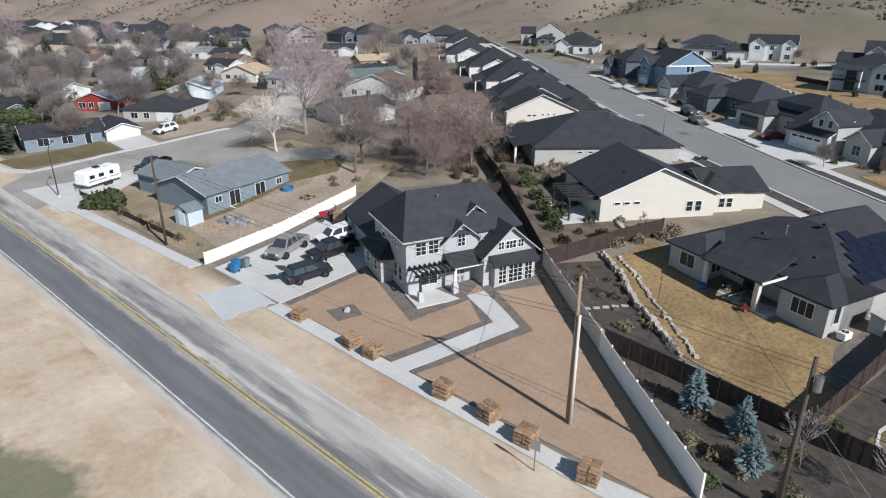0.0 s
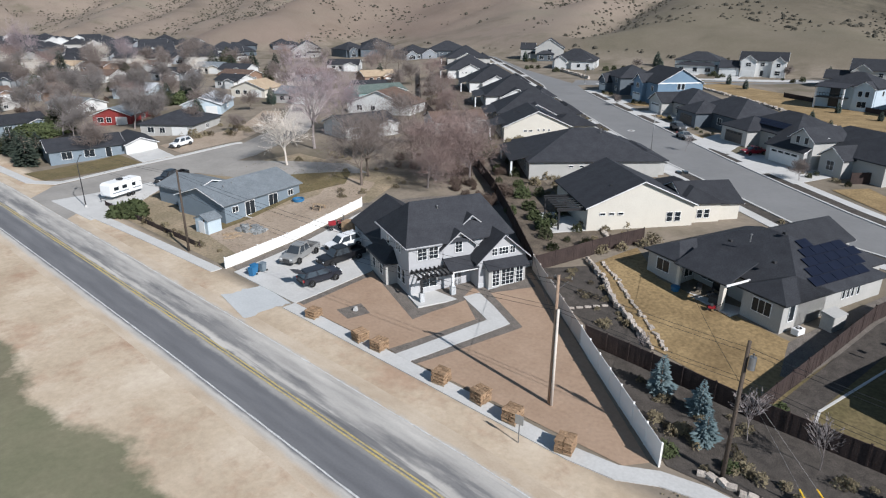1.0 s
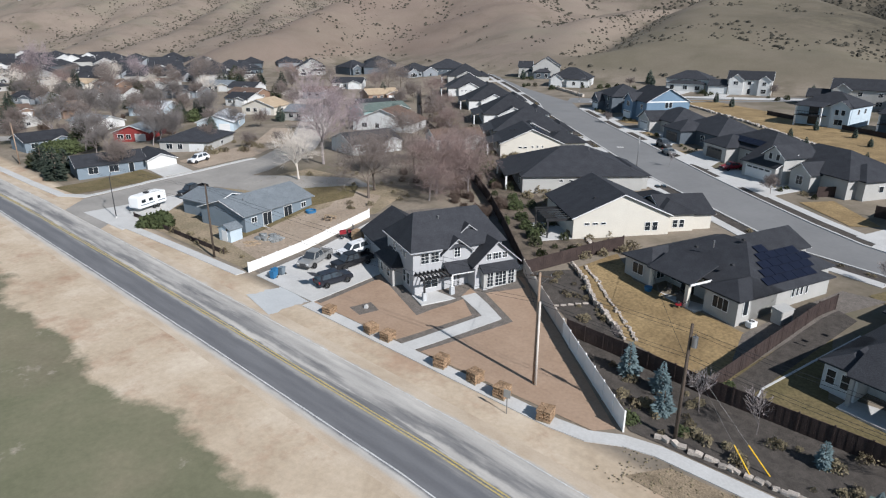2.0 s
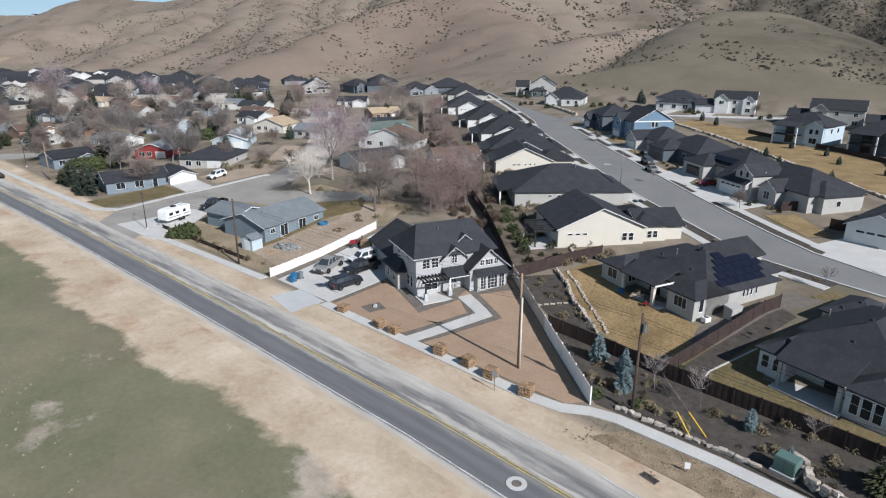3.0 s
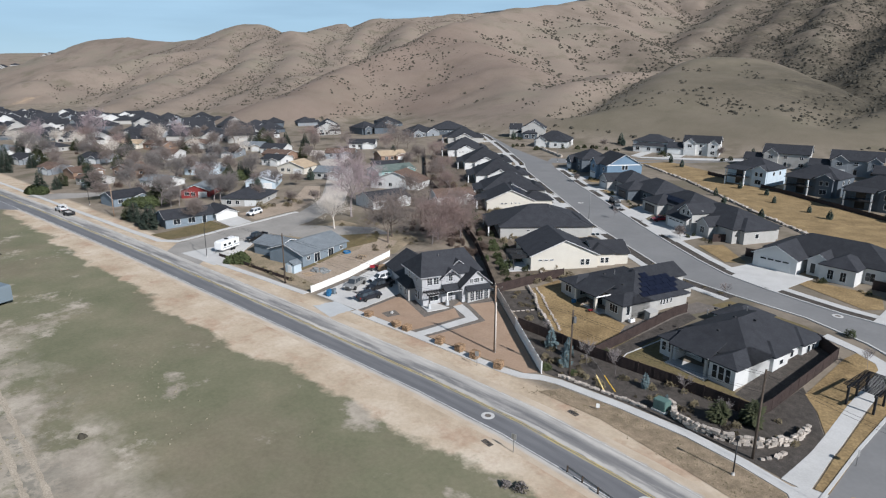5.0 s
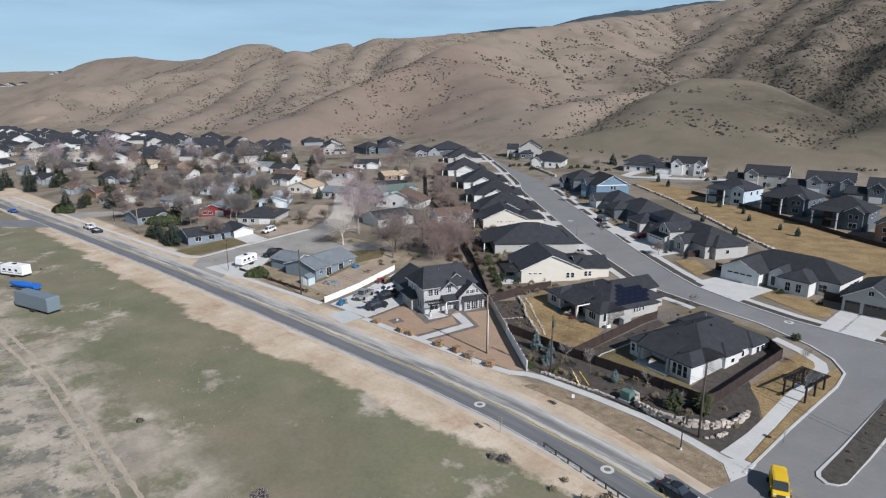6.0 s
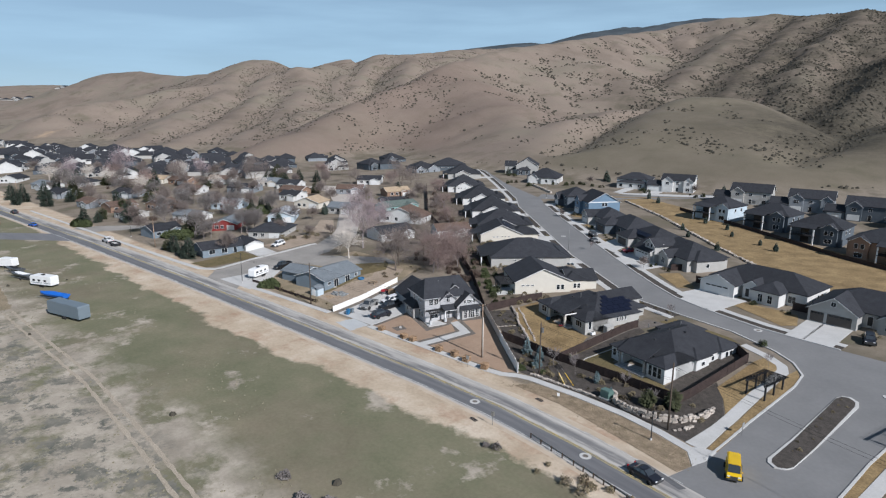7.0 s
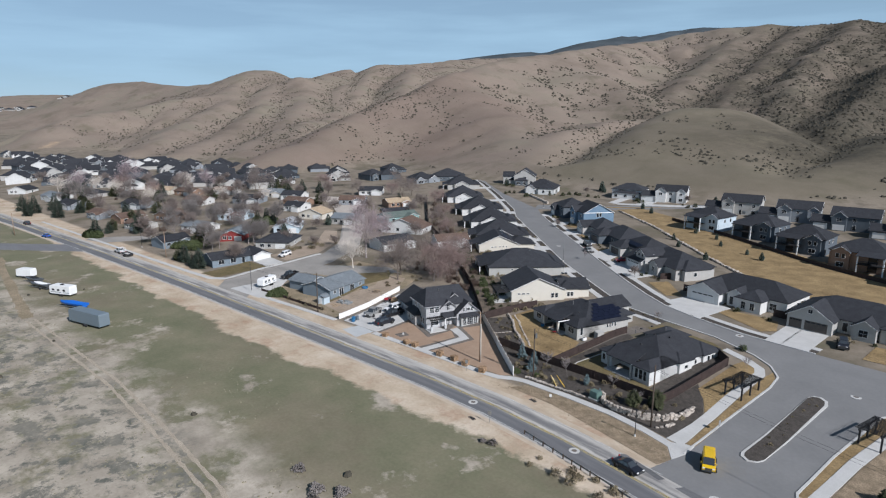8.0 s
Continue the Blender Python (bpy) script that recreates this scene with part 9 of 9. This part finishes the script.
def conifer_geo(seed, h, r, dense=1.0, ragged=0.2):
    """Whorls of short drooping sprays round a stem, fuller in the middle, uneven at the edge."""
    rs = random.Random(seed)
    g = Geo()
    layers = int(h * 5.5 * dense)
    lobes = [rs.uniform(0, 6.28) for _ in range(3)]
    for k in range(layers):
        t = k / layers
        z = h * (0.05 + 0.93 * t)
        shape = min(1.0, 0.62 + 1.6 * t) * (1 - t) ** 0.72
        n = max(5, int(26 * (1 - t) * dense + 5))
        for i in range(n):
            a = 2 * math.pi * (i + rs.random()) / n
            rad = r * shape * (1 + ragged * (math.sin(2 * a + lobes[0] + 5 * t) + 0.6 * math.sin(5 * a + lobes[1] + 9 * t))) * rs.uniform(0.7, 1.12) + 0.05
            d = Vector((math.cos(a), math.sin(a), rs.uniform(-0.35, 0.1) + 0.4 * t))
            s = Vector((-math.sin(a), math.cos(a), 0))
            w = 0.05 + rad * 0.10
            p0 = Vector((0, 0, z)) + d * rad * 0.35
            p1, p2 = p0 + d * rad * 0.35, p0 + d * rad * 0.65
            up = Vector((0, 0, 0.04 + 0.04 * rad))
            j = Vector((rs.uniform(-1, 1), rs.uniform(-1, 1), rs.uniform(-1, 1))) * 0.05
            g.add([p0, p1 + s * w + j, p2 + j, p1 - s * w - j, p1 + up], [(0, 1, 4), (1, 2, 4), (2, 3, 4), (3, 0, 4)])
    return g


def conifer(name, seed, h, r, mt, label, x, y, group, dense=1.0, ragged=0.2):
    return tree(name, pose(x, y, ground_z(x, y)), [("trunk", Geo().tube((0, 0, -0.2), (0, 0, h * 0.8), 0.03 * h, 0.01 * h, 6), "bark"), ("crown", conifer_geo(seed, h, r, dense, ragged), mt)], label, group)


sp = conifer("spruce", 1, 3.7, 1.25, "blue_needle", "young blue spruce in dark mulch", 5.8, 27.4, "blue spruces in the mulch bed")
plant(sp, [(9.2, 26.8, 0.9), (10.8, 23.7, 0.85), (22.3, 25.4, 0.7), (26.2, 23.4, 0.4)], 3, 0.95, 1.05)
cf = conifer("conifer", 2, 7.4, 2.8, "needle", "dark green conifer with drooping boughs", -118.5, 17.5, "conifers of the old street", 1.0, 0.3)
plant(cf, [(-282.6, 9.4, 1.3), (-204.6, 14.6, 1.0), (-292, 24.1, 1.2), (-270.9, 29.4, 1.0), (-285.6, 77.4, 1.2), (-224.3, 122.6, 1.2), (-240, 40, 1.0), (-315, 36, 1.2), (-123.5, 17.5, 0.75), (-131, 18.5, 0.9), (-127, 22, 0.8), (-195, 29, 1.25), (-289, 14, 1.2), (-266, 18, 1.25), (-302, 12, 1.1), (-166, 68, 0.9), (-160, 72, 0.9), (-235, 139, 1.1), (-172, 76, 0.8), (-340, 54, 1.2), (-205, 20, 0.7), (-152, 140, 0.8), (-250, 128, 1.1), (-222, 142, 0.9), (-308, 150, 0.9)], 9)
ever = tree("evergreen_tree", on(-223.5, 36.5), [("trunk", Geo().tube((0, 0, -0.2), (0, 0, 3.5), 0.22, 0.08, 6), "bark"), ("crown", conifer_geo(31, 6.0, 3.4, 1.1, 0.3), "olive_leaf")], "broad dark olive evergreen tree in a yard", "broad evergreens of the old street")
plant(ever, [(-276, 34, 1.2), (-310, 60, 1.3), (-232, 52, 1.0), (-264, 66, 1.1), (-135.3, 18.1, 0.8), (-149.3, 33.2, 1.1), (-160.7, 64.4, 1.1), (-230.1, 125.2, 1.3), (-221.3, 65.1, 0.9), (-206.4, 67.4, 0.8), (-212, 24, 1.0), (-250, 90, 1.1), (-280, 60, 1.2), (-190, 118, 0.9), (-300, 40, 1.2), (-330, 84, 1.1), (-262, 142, 1.2), (-145, 108, 0.8), (70.5, 20.0, 0.5)], 12)
plant(ever, [(32.7, 23.9, 0.5), (36.0, 25.9, 0.56)], 14, 0.97, 1.03)
cone = conifer("conifer", 5, 5.0, 1.9, "needle_grey", "small cone-shaped grey-green conifer", -139, 86, "", 1.3, 0.08)
plant(cone, [(3.0, 150, 0.5), (14, 143, 0.5), (20, 138, 0.5), (-12, 166, 0.6), (-2, 160, 0.55), (6, 128, 0.5), (-8, 140, 0.5), (-14, 150, 0.5), (-146, 66, 0.9), (-136, 62, 1.0), (-154, 232, 0.9), (-44, 196, 0.6), (-52, 204, 0.6)], 4)


def shrub_geo(seed, r, h, n):
    rs = random.Random(seed)
    g = Geo()
    for i in range(n):
        a, b = rs.uniform(0, 2 * math.pi), rs.uniform(0, 1)
        el = math.asin(b ** 0.8)
        rr = rs.uniform(0.7, 1.08) * (1 + 0.2 * math.sin(3 * a + seed))
        p = Vector((r * rr * math.cos(a) * math.cos(el), r * rr * math.sin(a) * math.cos(el), h * rr * math.sin(el) * 0.95 + 0.03))
        u = Vector((rs.uniform(-1, 1), rs.uniform(-1, 1), rs.uniform(-0.4, 1))).normalized() * r * 0.17
        w = u.orthogonal().normalized() * r * 0.085
        g.add([p - u * 0.4 - w, p - u * 0.4 + w, p + u + w * 0.4, p + u - w * 0.4], [(0, 1, 2, 3)])
    core = Geo()
    for i in range(7):
        a = 2 * math.pi * i / 7 + rs.uniform(-0.3, 0.3)
        core.tube((0, 0, -0.1), (0.75 * r * math.cos(a), 0.75 * r * math.sin(a), h * rs.uniform(0.45, 0.8)), r * 0.03, r * 0.012, 4, False)
    return core, g


def shrub(name, seed, r, h, mt, label, x, y, group, n=420):
    core, g = shrub_geo(seed, r, h, n)
    ob = thing(name, pose(x, y, ground_z(x, y)), label, "shrub", group)
    part("stem", core, "bark", ob)
    part("leaves", g, mt, ob)
    return ob


jun = shrub("juniper_bush", 1, 2.6, 1.7, "shrub", "spreading green juniper bush beside the pad", -72.4, 18.4, "", 1500)
plant(jun, [(-148, 30, 1.6), (-153, 28, 1.3), (-205, 12.6, 1.5), (-200, 13, 1.3), (-162, 71, 1.4), (-128, 23.5, 0.8)], 3)
grn = shrub("green_shrub", 3, 0.9, 1.2, "shrub", "rounded green shrub in the garden bed", 13.8, 29.9, "green garden shrubs", 500)
plant(grn, [(-26.4, 55.0, 1.2), (-30.5, 59.0, 1.3), (-20.5, 49.5, 1.0), (-23.5, 52.0, 1.1), (-16.0, 45.0, 0.9), (-34, 63, 1.1), (-42, 68, 1.2), (32.6, 24.6, 1.2), (35.4, 25.6, 1.2), (-27.2, 51.8, 0.9), (-150.5, 240, 1.2), (13.0, 22.3, 0.6), (9.2, 21.0, 0.7), (40, 58.2, 0.8), (-50, 75.5, 1.2)], 8)
olv = shrub("garden_shrub", 9, 0.9, 1.3, "olive_leaf", "dense olive shrub in a back garden", -18.5, 47.5, "olive shrubs of the back gardens", 420)
rs = random.Random(91)
plant(olv, [(-17 - 70 * t + rs.uniform(-1.0, 5.0), 45.5 + 56 * t + rs.uniform(-1.0, 5.0), rs.uniform(0.5, 1.2)) for t in [rs.random() ** 1.6 for _ in range(18)]], 21)
dry = shrub("dry_shrub", 6, 0.6, 0.7, "shrub_dry", "low dry tan shrub in mulch", 7.0, 24.0, "dry garden shrubs", 260)
rs = random.Random(12)
spots = []
while len(spots) < 70:
    x, y = rs.uniform(-2, 43), rs.uniform(20, 29)
    if y > 30.5 - 0.06 * x or y < 20.6 or (x < 9.5 and y < 20.5 + (9.5 - x) * 0.9):
        continue
    spots.append((x, y, rs.uniform(0.4, 1.0)))
for _ in range(70):
    t = rs.random() ** 1.5
    x, y = -14 - 100 * t, 44 + 74 * t
    spots.append((x + rs.uniform(1, 9), y + rs.uniform(3, 10), rs.uniform(0.7, 2.0)))
for _ in range(22):
    t = rs.random()
    spots.append((-13 + 11 * t + rs.uniform(0, 1.5), 40.5 - 8 * t + rs.uniform(0, 3.5), rs.uniform(0.4, 0.8)))
for _ in range(40):
    i = rs.randrange(8, 13)
    a, b = Vector(LEFT[i]), Vector(LEFT[i + 1])
    p = a.lerp(b, rs.random())
    spots.append((p.x - 1.0, p.y - 1.0, rs.uniform(0.4, 0.7)))
for _ in range(12):
    t = rs.random()
    spots.append((53.6 + 3.6 * t + rs.uniform(-0.8, 0.8), 20 + 26 * t, rs.uniform(0.3, 0.6)))
for _ in range(28):
    spots.append((rs.uniform(-76, -48), rs.choice((rs.uniform(18, 20), rs.uniform(42, 58))), rs.uniform(0.5, 1.3)))
for _ in range(14):
    spots.append((rs.uniform(28, 48), rs.uniform(-6, -1.5), rs.uniform(0.7, 1.4)))
for _ in range(28):
    spots.append((rs.uniform(-130, -104), rs.uniform(44, 70), rs.uniform(0.8, 1.8)))
plant(dry, spots, 8)
la, lb = bare_tree_meshes(61, 2.6, 1.35, 5, 0, 1.0, 0.12)
for gg in (la, lb):
    gg.xf(pose(0, 0, -0.75))
hob = thing("hedge_bush", on(-32, 57.5), "bare brown bush along the fence", "shrub", "bare bushes along the fence")
part("stem", la, "bark", hob)
part("crown", lb, "brush", hob)
hs = []
for k in range(30):
    t = rs.random()
    hs.append((-30 - 108 * t + rs.uniform(-3.5, 0.5), 55 + 96 * t + rs.uniform(-4, 3), rs.uniform(0.6, 1.4)))
for k in range(6):
    hs.append((rs.uniform(-62, -50), rs.uniform(56, 70), rs.uniform(0.5, 1.0)))
for k in range(34):
    x = rs.uniform(-50, -22)
    hs.append((x, 36 - 0.9 * (x + 14) * 0.98 + rs.uniform(-4, 0.5), rs.uniform(0.4, 0.9)))
for k in range(46):
    x = rs.uniform(-320, -108)
    hs.append((x, rs.uniform(18, 58) + (-108 - x) * rs.uniform(0.05, 0.45), rs.uniform(0.6, 1.4)))
plant(hob, hs, 10)

# ---- scrub over the hills, tufts over the field ----
def scatter(name, pts, size, material, label, category, flat=0.7, seed=1):
    rs = random.Random(seed)
    g = Geo()
    for x, y, z, k in pts:
        r = size * k
        n = 6
        a0 = rs.uniform(0, 6.28)
        ringp = [(x + r * rs.uniform(0.7, 1.2) * math.cos(a0 + 2 * math.pi * i / n), y + r * rs.uniform(0.7, 1.2) * math.sin(a0 + 2 * math.pi * i / n), z + r * 0.12 * rs.uniform(-1, 1)) for i in range(n)]
        mid = [(x + 0.7 * (p[0] - x) + rs.uniform(-0.1, 0.1) * r, y + 0.7 * (p[1] - y), z + r * flat * rs.uniform(0.6, 1.1)) for p in ringp]
        g.add(ringp + mid + [(x + rs.uniform(-0.3, 0.3) * r, y + rs.uniform(-0.3, 0.3) * r, z + r * flat * 1.3)], [(i, (i + 1) % n, n + (i + 1) % n, n + i) for i in range(n)] + [(n + i, n + (i + 1) % n, 2 * n) for i in range(n)])
    ob = new(name, g.mesh(name))
    ob.data.materials.append(M[material])
    tagged(ob, label, category, kind="stuff")
    return ob


hr = np.random.RandomState(5)
N = 70000
hx, hy = hr.uniform(-1250, 160, N), hr.uniform(180, 1130, N)
D = 14.0
hz = hill_at(hx, hy)
hollow = (hill_at(hx + D, hy) + hill_at(hx - D, hy) + hill_at(hx, hy + D) + hill_at(hx, hy - D)) / 4 - hz
slope_e = hill_at(hx + D, hy) - hill_at(hx - D, hy)
slope_n = hill_at(hx, hy + D) - hill_at(hx, hy - D)
GULLIES = [[p[:2] for p in line] for _, line in VALLEYS[:5]] + [[(-383, 245), (-415, 336), (-437, 430)]]
ranked = []
for x, y, z, c, e, f in zip(hx, hy, hz, hollow, slope_e, slope_n):
    away = Vector((x - 40, y + 60)).normalized()
    if z < 2.5 or (e * away.x + f * away.y) / (2 * D) < 0.02:
        continue
    clump = 0.55 * noise.noise((x / 95, y / 95, 0.4)) + 0.45 * noise.noise((x / 26, y / 26, 4.0)) + 0.25 * noise.noise((x / 9, y / 9, 1.0))
    east = max(0.0, min(1.0, (x + 300) / 160)) * max(0.02, min(1.6, (y - 505 + max(0.0, x + 100) * 1.8) / 70))
    gully = 0.0
    for line in GULLIES:
        for (gx0, gy0), (gx1, gy1) in zip(line, line[1:]):
            tt = max(0.0, min(1.0, ((x - gx0) * (gx1 - gx0) + (y - gy0) * (gy1 - gy0)) / ((gx1 - gx0) ** 2 + (gy1 - gy0) ** 2)))
            gully = max(gully, 1.0 - math.hypot(x - gx0 - tt * (gx1 - gx0), y - gy0 - tt * (gy1 - gy0)) / 30.0)
    clump += 0.9 * max(0.0, gully)
    west = 0.28 if x < -480 else 0.0
    dome = 0.30 * max(0.0, noise.noise((x / 34, y / 34, 6.6))) + 0.12 if -200 < x < 0 and 300 < y < 500 else 0.0
    ranked.append((0.9 * clump + 0.55 * max(-1.0, min(1.6, c)) + 0.5 * east + west + dome, x, y, z))
ranked.sort(reverse=True)
pts = [(x, y, z + ground_z(x, y) - 0.1, (0.5 + 1.0 * hr.rand() ** 2) * (0.72 if y < 480 or x < -480 else 1.0)) for _, x, y, z in ranked[:24000]]
scatter("hill_scrub", pts, 1.3, "sage", "dark sagebrush dotted over the dry hillside", "scrub")
fx = []
for _ in range(5200):
    x, y = hr.uniform(-190, 70), hr.uniform(-75, -9)
    d = noise.noise((x / 14, y / 14, 2.0)) + 0.4 * noise.noise((x / 4, y / 4, 8.0))
    if d < 0.05 or (y > -28 and d < 0.35):
        continue
    fx.append((x, y, -0.03, 0.5 + 1.0 * hr.rand()))
scatter("grass_tufts", fx, 0.13, "tuft", "pale dry tufts over the rough field", "grass", 0.8, 3)
fx = [(hr.uniform(-150, 60), hr.uniform(-60, -14), 0.0, 0.6 + 0.8 * hr.rand()) for _ in range(14)]
scatter("field_bushes", fx, 0.5, "sage", "scattered low grey bushes in the field", "scrub", 0.8, 4)

rs = random.Random(91)
fronts = [(42.6, 79.4, -5, 10, 25), (17.2, 85.2, -9, 9.5, 22), (-10.6, 105.6, -32, 9.5, 20), (-23.0, 118.0, -36, 8.5, 17), (-38.0, 131.0, -38, 8.5, 16), (-50.0, 141.5, -40, 7.5, 14), (-63.0, 155.5, -38, 7, 13), (-80.0, 168.0, -40, 7.5, 13)]
beds = []
for x, y, rz, u0, u1 in fronts:
    for k in range(6):
        p = pose(x, y, 0, 0, 0, rz) @ Vector((rs.uniform(u0, u1), rs.uniform(-2.2, 0.2), 0))
        beds.append((p.x, p.y, rs.uniform(0.3, 0.75)))
plant(olv, beds[::2], 51)
plant(dry, beds[1::2], 52, 1.1, 1.6)
foot = [(-131, 207), (-120, 205), (-108, 214), (-100, 222), (-150, 232), (-88, 224), (-64, 222), (-38, 222)]
plant(olv, [(x + rs.uniform(-4, 4), y + rs.uniform(-4, 3), rs.uniform(0.5, 1.3)) for x, y in foot for k in range(4)], 53)
plant(cone, [(-95.5, 244, 1.1), (-92.5, 241, 0.8), (-66.0, 236, 0.7), (-30, 236, 0.8), (-160, 238, 1.0)], 54)
plant(small, [(-98, 231, 0.6), (-42, 232, 0.5), (-60.0, 143.0, 0.4), (-2.0, 94.5, 0.4)], 55)


wild = shrub("field_bush", 14, 0.9, 0.9, "twig_grey", "lone grey wiry bush in the field", 6.6, -28.6, "wiry bushes in the field", 500)
plant(wild, [(12.6, -30.0, 1.4), (15.7, -28.0, 1.1), (14.0, -31.5, 1.0), (22.6, -3.6, 0.8), (21.0, -4.2, 0.6)], 31)
fx = []
for _ in range(900):
    x = hr.uniform(10, 45)
    mid = 16.6 - max(0.0, x - 20) * 0.17
    y = mid + hr.uniform(-3.0, 1.6)
    if noise.noise((x / 3.0, y / 3.0, 5.0)) > -0.05:
        fx.append((x, y, 0.012, 0.5 + 0.9 * hr.rand()))
for _ in range(2600):
    x, y = hr.uniform(-82, -48), hr.uniform(18, 56)
    if noise.noise((x / 5.0, y / 5.0, 7.0)) > 0.02:
        fx.append((x, y, ground_z(x, y), 0.5 + 0.9 * hr.rand()))
scatter("verge_grass", fx, 0.075, "shrub_dry", "dry tan weeds over the verge", "grass", 0.7, 6)
